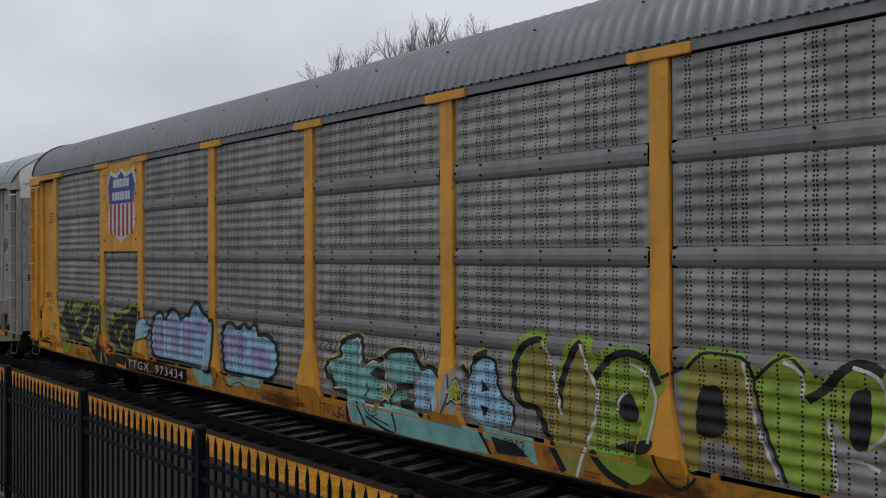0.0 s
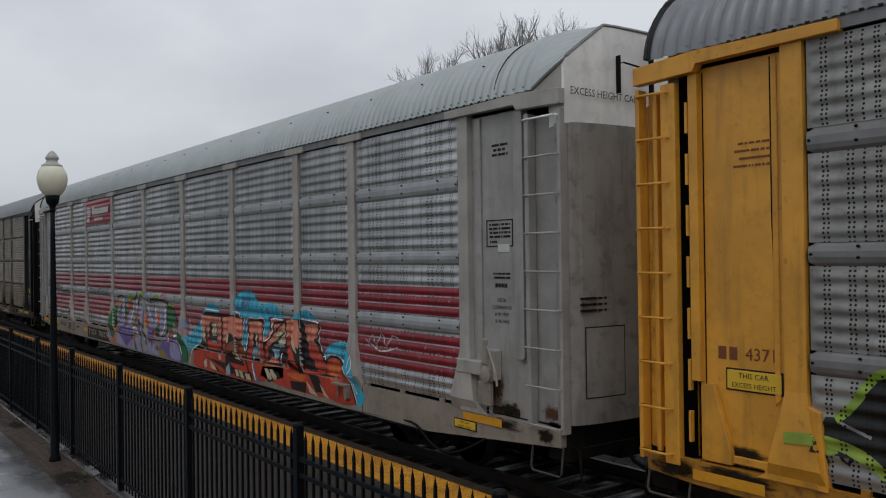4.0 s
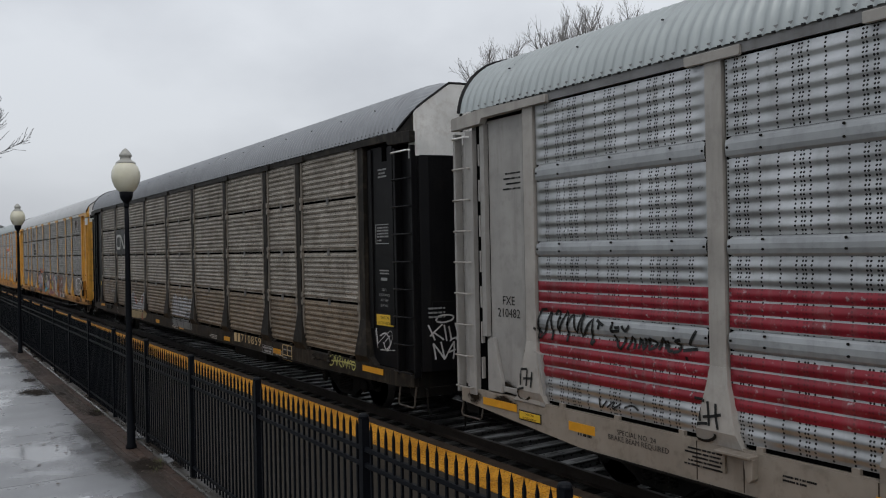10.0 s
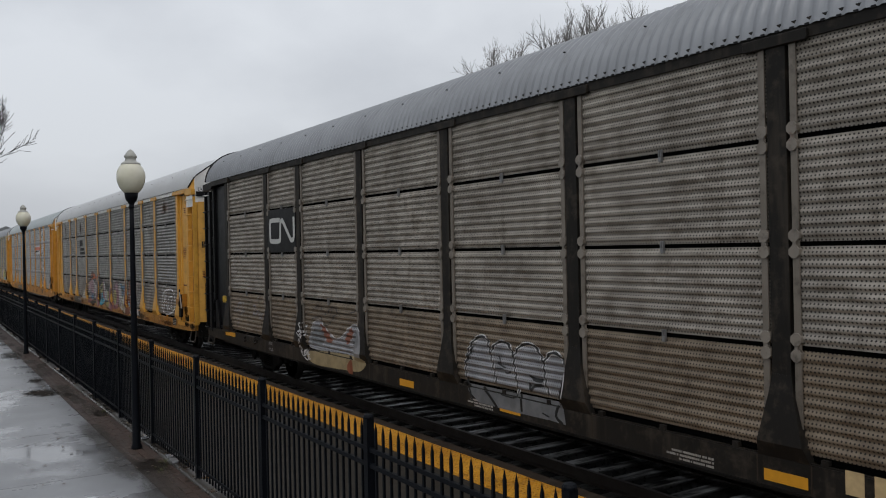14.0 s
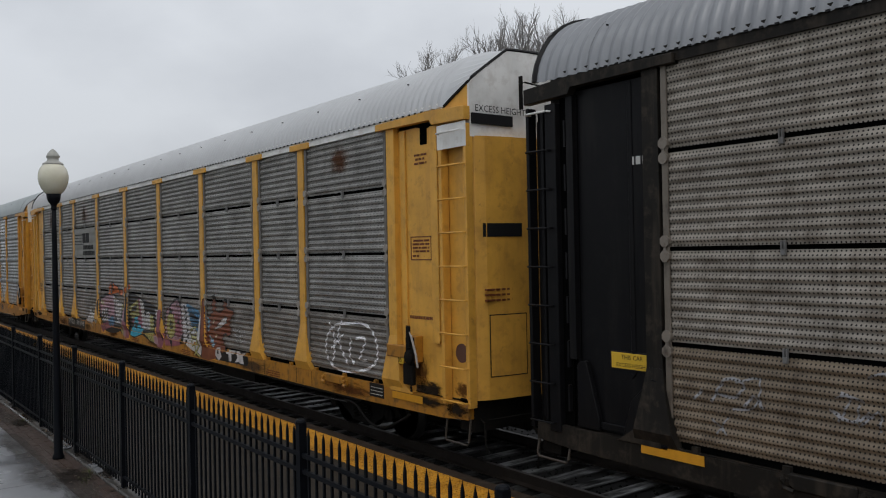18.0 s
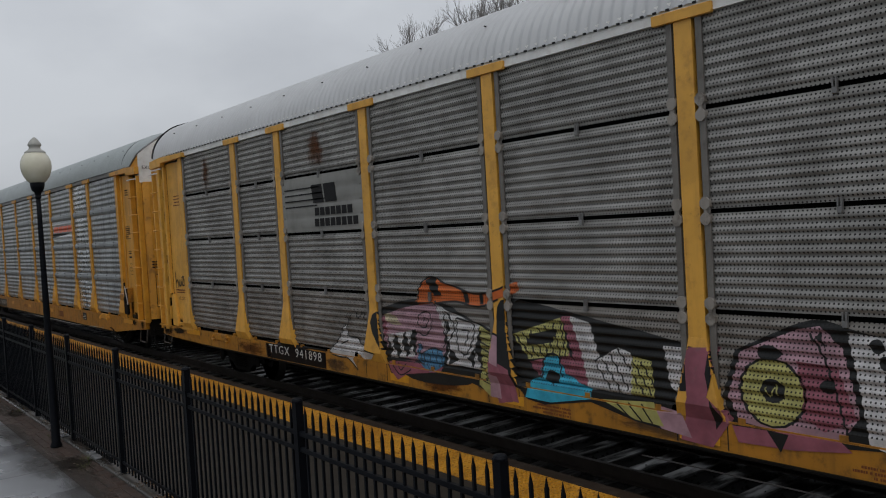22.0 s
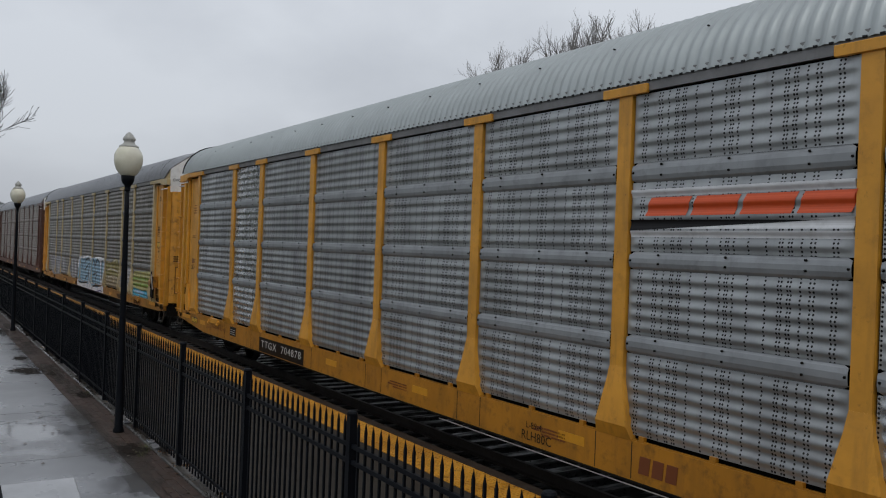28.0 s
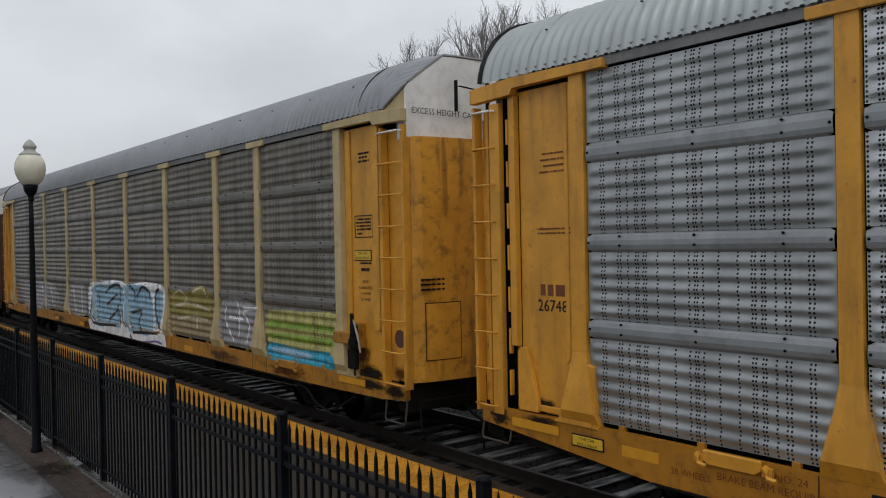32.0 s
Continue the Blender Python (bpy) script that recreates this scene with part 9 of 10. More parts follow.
def bars(car, name, material, rows, x, label="unreadable stencilled lines"):
    """Rows of small stencilled writing that cannot be read: (y0, y1, z, height)."""
    bm = bmesh.new()
    rnd = random.Random(len(rows) * 7 + int(rows[0][2] * 100))
    for y0, y1, z, h in rows:
        y = y0
        while y < y1 - 0.01:
            w = min(y1 - y, rnd.uniform(0.35, 1.1) * h)
            box(bm, x - 0.002, x + 0.004, y, y + w, z, z + h)
            y += w + (0.3 if rnd.random() < 0.8 else 0.9) * h
    ob = part(name, bm, material, car, label)
    ob["kind"] = "stuff"
    return ob


# first car: shield on a yellow plate
plate(car_a, "emblem_plate", 21.08, 22.78, 3.07, 4.86, YELLOW, "flat yellow plate behind the shield")


def shield_outline(c, z0, w, h):
    half = [(0.0, 1.0), (0.30, 0.93), (0.60, 0.95), (0.80, 0.99), (0.99, 0.79), (0.88, 0.63), (0.84, 0.50), (0.94, 0.33), (0.95, 0.22), (0.80, 0.11), (0.42, 0.045), (0.15, 0.0), (0.0, -0.06)]
    pts = [(c + w * a, z0 + h * b) for a, b in half] + [(c - w * a, z0 + h * b) for a, b in half[-2:0:-1]]
    return pts


def flat(car, name, material, x, outlines, label=""):
    bm = bmesh.new()
    for o in outlines:
        prism(bm, o, x - 0.002, x + 0.003)
    return part(name, bm, material, car, label)


flat(car_a, "shield_border", WHITE_INK, -HALF - 0.009, [shield_outline(21.84, 3.30, 0.70, 1.44)], "white shield border")
flat(car_a, "shield_field", WHITE_INK, -HALF - 0.012, [shield_outline(21.84, 3.35, 0.66, 1.34)])
flat(car_a, "shield_chief", BLUE, -HALF - 0.015, [[(21.84 + a * 0.655, 3.36 + 1.32 * b) for a, b in ((-0.9, 0.51), (0.9, 0.51), (0.92, 0.62), (1.0, 0.78), (0.8, 0.97), (0.62, 0.93), (0.28, 0.90), (0.0, 1.0), (-0.28, 0.90), (-0.62, 0.93), (-0.8, 0.97), (-1.0, 0.78), (-0.92, 0.62))]], "blue upper field")
for i in range(6):
    y = 21.84 - 0.51 + i * 0.204
    lo = 3.37 + 0.16 * abs(y - 21.84) ** 1.5
    flat(car_a, "red_stripe", RED, -HALF - 0.015, [rect(y - 0.047, y + 0.047, lo, 4.02)])
for z, w in ((4.36, 0.40), (4.10, 0.44)):
    n = 5 if z > 4.2 else 7
    for i in range(n):
        y = 21.84 - w + (2 * w) * i / n
        flat(car_a, "emblem_bar", WHITE_INK, -HALF - 0.018, [rect(y + 0.012, y + 2 * w / n - 0.012, z, z + 0.17)])
place("corner_bolts", mesh_of("corner_bolts", boxes(*[(-HALF - 0.018, -HALF, y - 0.015, y + 0.015, z - 0.015, z + 0.015) for y in (21.14, 22.72) for z in (3.3, 3.7, 4.2, 4.65)])), UNDER, car_a)


def number(car, text, y0, y1, z, h, patch, ink=WHITE_INK):
    if patch:
        shape(car, "number_patch", BLACK_PAINT, 0.003, [rect(y0 - 0.14, y1 + 0.14, z - 0.17, z + 0.15)], "black painted patch behind the number")
    words(text, h * 1.30, ink, car, on_side((y0 + y1) / 2, z, -HALF - 0.006), "stencilled car number", 1.18, width=y1 - y0)


CREAM_INK = plain("cream_stencil", (0.50, 0.37, 0.19), rough=0.6, var=0.35)
number(car_a, "TTGX  973434", 19.17, 21.54, 0.85, 0.17, True)
number(car_b, "TTGX  705574", 18.36, 20.54, 0.77, 0.175, True)
number(car_c, "710859", 6.93, 8.28, 0.905, 0.21, False, CREAM_INK)
number(car_d, "TTGX  941898", 19.67, 21.62, 0.88, 0.17, True)
number(car_e, "TTGX  704878", 18.22, 20.45, 0.735, 0.17, True)
for y in (8.36, 8.62):
    flat(car_c, "emblem_bar", CREAM_INK, -HALF - 0.005, [rect(y, y + 0.17, 0.80, 1.01)])

# second car: red plate with a ribbed disc and white bars
RED_PLATE = paint("red_plate_paint", (0.27, 0.016, 0.03), rough=0.35, dirt=(0.12, 0.05, 0.05), amount=0.25, streaks=0.15)
me = panel_mesh(2.71, ridge_points(4.06, 4.80, RIDGE * 1.02, 0.016, 0.2))
place("emblem_plate", me, RED_PLATE, car_b, Matrix.Translation((-0.034, 19.425, 0)), "dark red ribbed emblem plate")
for i in range(5):
    z = 4.57 - 0.062 * i
    w = 0.235 * math.sqrt(max(0.1, 1 - ((i - 2) / 3.0) ** 2))
    flat(car_b, "emblem_bar", WHITE_INK, -HALF - 0.040, [slanted(20.27 - w, 20.27 + w - 0.03 * i, z - 0.02, z + 0.022, -0.02)])
flat(car_b, "emblem_bar", WHITE_INK, -HALF - 0.040, [rounded([(20.22, 4.26), (20.45, 4.25), (20.48, 4.18), (20.30, 4.14), (20.18, 4.18)])])
for y0, y1, z1 in ((19.66, 19.90, 4.60), (19.44, 19.63, 4.53), (19.24, 19.41, 4.53), (19.05, 19.22, 4.53), (18.82, 19.02, 4.53), (18.56, 18.79, 4.53), (18.36, 18.54, 4.53), (18.18, 18.34, 4.53)):
    flat(car_b, "emblem_bar", WHITE_INK, -HALF - 0.040, [slanted(y0, y1, 4.36, z1, 0.03)])
for i in range(11):
    flat(car_b, "emblem_bar", WHITE_INK, -HALF - 0.040, [rect(18.70 + 0.085 * i, 18.76 + 0.085 * i, 4.17, 4.245)])
words("STUNT ROTEN YAT", 0.27, SPRAY["black"], car_b, on_side(19.30, 2.03, -HALF + 0.004), "black marker scrawl", 1.05, width=2.1)
words("2012", 0.16, SPRAY["black"], car_a, on_side(11.33, 0.92, -HALF - 0.018), "black painted date")

# third car: black plate with a white bent line
plate(car_c, "emblem_plate", 20.975, 22.625, 2.99, 3.94, BLACK_PAINT, "black emblem plate")
for pts in ([(21.93, 3.70), (22.44, 3.70), (22.52, 3.64), (22.52, 3.31), (22.44, 3.24), (21.98, 3.24), (21.92, 3.32), (21.90, 3.60), (21.82, 3.68), (21.72, 3.64), (21.35, 3.29), (21.24, 3.25), (21.14, 3.32), (21.14, 3.74)],):
    bm = bmesh.new()
    for i, q in enumerate(stroke(rounded(pts, 3, False), 0.10)):
        bm.faces.new([bm.verts.new((-HALF - 0.011 - 0.00008 * i, y, z)) for y, z in q])
    part("emblem_line", bm, WHITE_INK, car_c, "white bent emblem line", Matrix.Translation((0, -0.09, 0)))

# fourth car: grey field with black lines and bars
plate(car_d, "white_patch", -0.02, 0.61, 4.36, 4.69, WHITE_PAINT, "white painted top of the ladder", -HALF - 0.022, 0.006)
DULL_GREY = paint("dull_grey_field", (0.24, 0.24, 0.225), rough=0.5, dirt=(0.1, 0.1, 0.09))
me = panel_mesh(2.70, ridge_points(3.0, 3.93, GROOVE * 2, 0.008, 0.2))
place("emblem_field", me, DULL_GREY, car_d, Matrix.Translation((-0.018, 19.425, 0)), "pale grey emblem field")
for z, y0 in ((3.72, 19.4), (3.62, 19.3), (3.52, 19.2), (3.42, 19.5)):
    flat(car_d, "emblem_line", INK, -HALF - 0.004, [rect(y0, 20.62, z, z + 0.022)])
for y0, y1 in ((19.28, 19.62), (18.86, 19.22)):
    flat(car_d, "emblem_block", INK, -HALF - 0.004, [slanted(y0, y1, 3.47, 3.77, -0.05)])
for z, n, y1 in ((3.26, 7, 19.60), (3.08, 8, 19.62)):
    for i in range(n):
        y = y1 - (i + 1) * (1.38 / 8)
        flat(car_d, "emblem_bar", INK, -HALF - 0.004, [rect(y + 0.018, y + 0.155, z, z + 0.13)])

# fifth car: orange blocks over a black and white swoosh
WHITE_STRIPE = paint("white_stripe_paint", (0.6, 0.61, 0.62), rough=0.35, streaks=0.1, amount=0.2)
shape(car_e, "white_stripe", WHITE_STRIPE, 0.003, [rect(6.66, 9.29, 3.22, 3.29), [(6.66, 3.31), (9.0, 3.31), (6.66, 3.42)], rect(6.66, 9.29, 3.66, 3.74)], "white painted stripes")
shape(car_e, "black_swoosh", INK, 0.006, [[(9.29, 3.29), (9.29, 3.41), (8.9, 3.41), (6.95, 3.39)]], "black tapering swoosh")
for y0, y1 in ((8.50, 9.06), (7.90, 8.44), (7.28, 7.84), (6.70, 7.22)):
    shape(car_e, "orange_block", ORANGE, 0.006, [slanted(y0, y1, 3.45, 3.65, 0.07)], "orange slanted emblem block")
words("L-89-4", 0.12, INK, car_e, on_side(10.80, 0.80, -HALF - 0.006))
words("RLH80C", 0.17, INK, car_e, on_side(10.75, 0.66, -HALF - 0.006))
for y in (8.55, 8.74, 8.93):
    flat(car_e, "emblem_bar", BROWN_INK, -HALF - 0.004, [slanted(y - 0.075, y + 0.075, 0.65, 0.84, 0.02)])
words("SPECIAL NO. 24", 0.10, BROWN_INK, car_e, on_side(23.47, 0.88, -HALF - 0.006))
words("BRAKE BEAM REQUIRED", 0.10, BROWN_INK, car_e, on_side(23.47, 0.77, -HALF - 0.006))
words("28 WHEELS", 0.09, BROWN_INK, car_e, on_side(24.3, 0.72, -HALF - 0.006))
words("26748", 0.19, INK, car_e, on_side(26.17, 2.24, SHEET - 0.006))
bars(car_e, "stencil", BROWN_INK, [(25.98, 26.36, 2.36, 0.13)], SHEET - 0.002)

SHEET_X = SHEET - 0.004


def data_box(car, yc, zc, ink, w=0.50, h=0.34):
    """The framed table of dimensions on an end bay."""
    bm = bmesh.new()
    for a in ((yc - w / 2, yc + w / 2, zc - h / 2, zc - h / 2 + 0.014), (yc - w / 2, yc + w / 2, zc + h / 2 - 0.014, zc + h / 2), (yc - w / 2, yc - w / 2 + 0.014, zc - h / 2, zc + h / 2), (yc + w / 2 - 0.014, yc + w / 2, zc - h / 2, zc + h / 2)):
        box(bm, SHEET_X - 0.002, SHEET_X + 0.004, a[0], a[1], a[2], a[3])
    part("data_frame", bm, ink, car)
    bars(car, "data_text", ink, [(yc - w * 0.4, yc + w * 0.4, zc + h * k, 0.028) for k in (0.28, 0.13, -0.02, -0.17)] + [(yc + w * 0.1, yc + w * 0.4, zc - h * 0.36, 0.028)], SHEET_X)


def clearance(car, yc, z, ink):
    for i, s in enumerate(("DECK", "CLEARANCE", "A 89 MIN", "B 94 MIN")):
        words(s, 0.066, ink, car, on_side(yc, z - 0.09 * i, SHEET_X - 0.002))
    bars(car, "stencil", ink, [(yc - 0.1, yc + 0.12, z + 0.16, 0.05), (yc - 0.16, yc + 0.16, z + 0.27, 0.025), (yc - 0.16, yc + 0.16, z + 0.32, 0.025)], SHEET_X)


def placard(car, yc, zc, x, w=0.56, h=0.22):
    p = plate(car, "placard", yc - w / 2, yc + w / 2, zc - h / 2, zc + h / 2, INK, "yellow placard with a black border", x - 0.006, 0.012)
    plate(p, "placard_face", yc - w / 2 + 0.015, yc + w / 2 - 0.015, zc - h / 2 + 0.015, zc + h / 2 - 0.015, PLATE, "yellow face", x - 0.010, 0.008)
    words("THIS CAR", 0.34 * h, INK, p, on_side(yc, zc + 0.19 * h, x - 0.012))
    words("EXCESS HEIGHT", 0.30 * h, INK, p, on_side(yc, zc - 0.23 * h, x - 0.012))


def on_front(x, z, y):
    return Matrix(((1, 0, 0, x), (0, 0, -1, y), (0, 1, 0, z), (0, 0, 0, 1)))


for car, ink in ((car_b, INK), (car_c, DULL_INK), (car_d, BROWN_INK), (car_e, INK), (car_f, INK)):
    data_box(car, 1.17, 3.26 if car is not car_d else 3.04, ink)
    if car is not car_d:
        clearance(car, 1.14, 2.42 if car is not car_c else 2.3, ink)
    bars(car, "stencil", ink, [(1.0, 1.3, 4.35, 0.03), (1.05, 1.3, 4.29, 0.03), (1.0, 1.3, 4.23, 0.03)], SHEET_X)
    if car is not car_c:
        words("EXCESS HEIGHT CAR", 0.125, INK, car, on_front(-0.80, 4.86, -0.034), "black stencil on white")
    for i, z in enumerate((2.46, 2.39, 2.32) if car is not car_c else (2.02, 1.95, 1.88)):
        bm = bmesh.new()
        for k in range(6 - i % 2):
            x = -1.30 + 0.085 * k
            box(bm, x, x + 0.06, -0.104 - 0.05 * (x + 1.25), -0.06, z, z + 0.026)
        part("stencil", bm, ink, car, "unreadable stencilled line")["kind"] = "stuff"
for car in (car_a, car_b, car_d, car_e, car_f):
    bars(car, "stencil", BROWN_INK if car in (car_a, car_e, car_f, car_d) else INK, [(25.95, 26.3, 3.98, 0.02), (25.95, 26.35, 3.91, 0.022), (25.95, 26.3, 3.84, 0.022), (25.95, 26.35, 3.77, 0.022)], SHEET_X)
bars(car_e, "stencil", BROWN_INK, [(25.85, 26.4, 3.12, 0.018), (25.85, 26.4, 3.07, 0.018)], SHEET_X)
bars(car_a, "stencil", BROWN_INK, [(26.34, 26.54, 1.98, 0.12)], SHEET_X)
words("4371", 0.165, BROWN_INK, car_a, on_side(26.09, 2.04, SHEET_X - 0.002))
words("FXE", 0.17, INK, car_b, on_side(26.27, 2.26, SHEET_X - 0.002))
words("210482", 0.17, INK, car_b, on_side(26.27, 2.09, SHEET_X - 0.002))
words("NS 25709", 0.11, BROWN_INK, car_d, on_side(26.15, 1.64, SHEET_X - 0.002), width=0.46)
bars(car_d, "stencil", BROWN_INK, [(25.82, 26.52, 1.82, 0.03), (25.82, 26.52, 1.77, 0.02)], SHEET_X)
placard(car_a, 26.17, 1.80, SHEET_X, 0.58, 0.21)
placard(car_c, 1.12, 1.78, SHEET_X, 0.64, 0.22)
placard(car_c, 25.95, 1.79, SHEET_X, 0.60, 0.2)
bars(car_c, "stencil", WHITE_INK, [(25.66, 25.96, 3.86, 0.085)], SHEET_X)
placard(car_b, 1.80, 0.78, -HALF - 0.006, 0.46, 0.13)
placard(car_b, 25.75, 0.78, -HALF - 0.006, 0.46, 0.13)
placard(car_f, 1.2, 2.82, SHEET_X, 0.46, 0.17)
placard(car_e, 25.6, 0.80, -HALF - 0.006, 0.46, 0.14)
plate(car_b, "white_label", 0.98, 1.20, 3.02, 3.12, WHITE_INK, "small white label", SHEET_X - 0.004, 0.008)
plate(car_e, "white_label", 0.82, 1.04, 2.93, 3.02, WHITE_INK, "small white label", SHEET_X - 0.004, 0.008)
bars(car_d, "stencil", BROWN_INK, [(0.8, 1.48, 2.03, 0.045)], SHEET_X)
plate(car_d, "fleet_plate", 1.5, 1.86, 1.37, 1.48, PLATE, "small yellow plate", -HALF - 0.03, 0.012)
words("FB 505", 0.10, INK, car_d, on_side(1.68, 1.425, -HALF - 0.033))


def door_y(x):
    """How far the rounded end doors stand out at a place across the car."""
    return float(np.interp(abs(x), (0.02, 0.6, 1.0, 1.25, 1.38, 1.46), (-0.17, -0.15, -0.11, -0.06, 0.0, 0.16)))


for x0, x1 in ((-1.30, -0.70), (-0.34, -0.08), (0.2, 0.6)):
    bm = bmesh.new()
    xs = [x0 + (x1 - x0) * k / 4 for k in range(5)]
    lo, hi = [[bm.verts.new((x, door_y(x) - 0.008, z)) for x in xs] for z in (3.17, 3.35)]
    for k in range(4):
        bm.faces.new((lo[k], lo[k + 1], hi[k + 1], hi[k]))
    part("black_patch", bm, INK, car_d, "black square on the end door")
part("black_patch", boxes((-1.43, -0.72, -0.026, 0.02, 4.66, 4.80)), INK, car_d, "black bar on the end door")
for y0, y1 in ((2.08, 2.48),):
    plate(car_d, "test_plate", y0, y1, 0.79, 1.0, INK, "black test plate with white lines", -HALF - 0.008, 0.012)
    bars(car_d, "plate_text", WHITE_INK, [(y0 + 0.03, y1 - 0.03, z, 0.012) for z in (0.83, 0.88, 0.93)], -HALF - 0.009)


def outline(car, y0, y1, z0, z1, t, material, label):
    """A thin painted frame line round a stencil on the sill."""
    flat(car, "stencil_frame", material, -HALF - 0.005, [rect(y0, y1, z0, z0 + t), rect(y0, y1, z1 - t, z1), rect(y0, y0 + t, z0 + t, z1 - t), rect(y1 - t, y1, z0 + t, z1 - t)], label)


words("80000", 0.10, DULL_INK, car_c, on_side(22.56, 0.925, -HALF - 0.005))
words("93200", 0.10, DULL_INK, car_c, on_side(22.56, 0.785, -HALF - 0.005))
outline(car_c, 6.20, 6.86, 0.70, 0.87, 0.010, DULL_INK, "thin grey frame round a stencil")
bars(car_c, "stencil", DULL_INK, [(6.24, 6.82, 0.80, 0.04), (6.30, 6.76, 0.73, 0.04)], -HALF - 0.004)
outline(car_c, 5.10, 5.62, 0.66, 0.99, 0.016, CREAM_INK, "cream frame of a test stencil")
flat(car_c, "stencil_frame", CREAM_INK, -HALF - 0.005, [rect(5.116, 5.604, 0.76, 0.774), rect(5.345, 5.365, 0.774, 0.974)])
bars(car_c, "stencil", DULL_INK, [(5.14, 5.32, 0.87, 0.025), (5.40, 5.58, 0.87, 0.025), (5.40, 5.58, 0.69, 0.03)], -HALF - 0.004)
for car, y0 in ((car_e, 5.6), (car_e, 22.2)):
    plate(car, "test_plate", y0, y0 + 0.4, 0.70, 0.92, INK, "black test plate with white lines", -HALF - 0.008, 0.012)
    bars(car, "plate_text", WHITE_INK, [(y0 + 0.03, y0 + 0.37, z, 0.012) for z in (0.74, 0.79, 0.84)], -HALF - 0.009)


def hand_brake(car, mat):
    """The brake lever box at the foot of the front end bay, with its chain."""
    bm = bevelled(boxes((-HALF - 0.05, SHEET, 1.42, 1.92, 1.46, 1.64), (-HALF - 0.06, SHEET, 1.16, 1.36, 1.42, 1.80)), 0.012)
    hb = part("hand_brake", bm, mat, car, "grimy hand brake box")
    bm = bevelled(boxes((-HALF - 0.10, -HALF - 0.05, 1.17, 1.35, 1.40, 1.78), (-HALF - 0.12, -HALF - 0.09, 1.21, 1.31, 1.62, 1.95), (-HALF - 0.09, -HALF - 0.02, 1.20, 1.44, 1.10, 1.40)), 0.014)
    lathe(bm, ((0.10, -HALF - 0.09), (0.10, -HALF - 0.125), (0.04, -HALF - 0.14)), 12, "x", (0, 1.25, 1.50))
    part("brake_drum", bm, BEIGE_SILL if car is car_b else UNDER, hb, "greasy brake mechanism")
    bm = boxes((SHEET - 0.006, SHEET + 0.002, 0.84, 1.34, 1.0, 1.09))
    part("grease_stain", bm, GREASE, hb, "black greasy patch below the brake")
    bm = bmesh.new()
    tube(bm, ((-HALF - 0.10, 1.27, 1.90), (-HALF - 0.13, 1.15, 1.80), (-HALF - 0.13, 1.04, 1.55), (-HALF - 0.12, 1.02, 1.38)), 0.016, 6)
    part("brake_lever", bm, GREY_POST, hb)
    bm = bmesh.new()
    for i in range(9):
        lathe(bm, ((0.022, -HALF - 0.075), (0.022, -HALF - 0.06)), 6, "x", (0, 1.26 + 0.006 * (i % 2), 1.36 - 0.042 * i))
    part("chain", bm, UNDER, hb)
    bm = bmesh.new()
    tube(bm, rounded3([(-HALF + 0.02, 3.3, 0.62), (-HALF - 0.01, 2.9, 0.60), (-HALF - 0.03, 2.5, 0.40), (-HALF - 0.03, 2.1, 0.36), (-HALF - 0.02, 1.7, 0.50), (-HALF, 1.4, 0.66)]), 0.018, 6)
    part("brake_cable", bm, UNDER, car)
    bm = bmesh.new()
    tube(bm, ((-HALF + 0.01, 3.2, 0.60), (-HALF - 0.012, 7.0, 0.50), (-HALF - 0.012, 13.0, 0.49)), 0.008, 5)
    part("brake_pipe", bm, GREY_POST if car is car_e else STEEL, car)


def rounded3(pts, n=4):
    out = []
    for i in range(len(pts) - 1):
        p = [Vector(pts[min(max(i + k - 1, 0), len(pts) - 1)]) for k in range(4)]
        for s in range(n):
            t = s / n
            out.append(0.5 * (2 * p[1] + (p[2] - p[0]) * t + (2 * p[0] - 5 * p[1] + 4 * p[2] - p[3]) * t * t + (3 * p[1] - p[0] - 3 * p[2] + p[3]) * t ** 3))
    return out + [Vector(pts[-1])]


def soiling(name, colour, strength):
    """Caked dirt that thins out to an uneven edge; it is drawn on a sheet of half width and height 1."""
    n = Net(name)
    x, y, z = n.xyz()
    r = n.math("SQRT", n.math("ADD", n.math("MULTIPLY", y, y), n.math("MULTIPLY", z, z)))
    edge = n.math("ADD", n.math("SUBTRACT", 1.0, r), n.math("MULTIPLY", n.math("SUBTRACT", n.noise(2.6, 6, 0.68), 0.5), 1.5))
    inside = n.math("MULTIPLY", n.ramp(edge, 0.18, 0.72), n.ramp(n.math("SUBTRACT", 1.0, r), 0.0, 0.3))
    n.link(n.math("MULTIPLY", inside, strength), n.b.inputs["Alpha"])
    return n.done(n.mix(n.noise(5.0, 4), sc(colour, 0.6), sc(colour, 1.3)), 0.8, 0.0, 0.1)


GRIME = soiling("caked_brake_dust", (0.020, 0.014, 0.009), 0.95)
RUST = soiling("brown_rust_bloom", (0.10, 0.036, 0.012), 0.75)
SOOT = soiling("grey_road_film", (0.045, 0.040, 0.035), 0.6)
STAIN_ME = bpy.data.meshes.new("grime_stain")
STAIN_ME.from_pydata([(0, -1, -1), (0, -1, 1), (0, 1, 1), (0, 1, -1)], [], [(0, 1, 2, 3)])


def stain(car, y, z, wide, tall, x, what=GRIME):
    """A thin patch of dirt on the side of a car."""
    place("grime_stain", STAIN_ME, what, car, Matrix.LocRotScale((x, y, z), None, (1.0, wide / 2, tall / 2)), "caked grime")


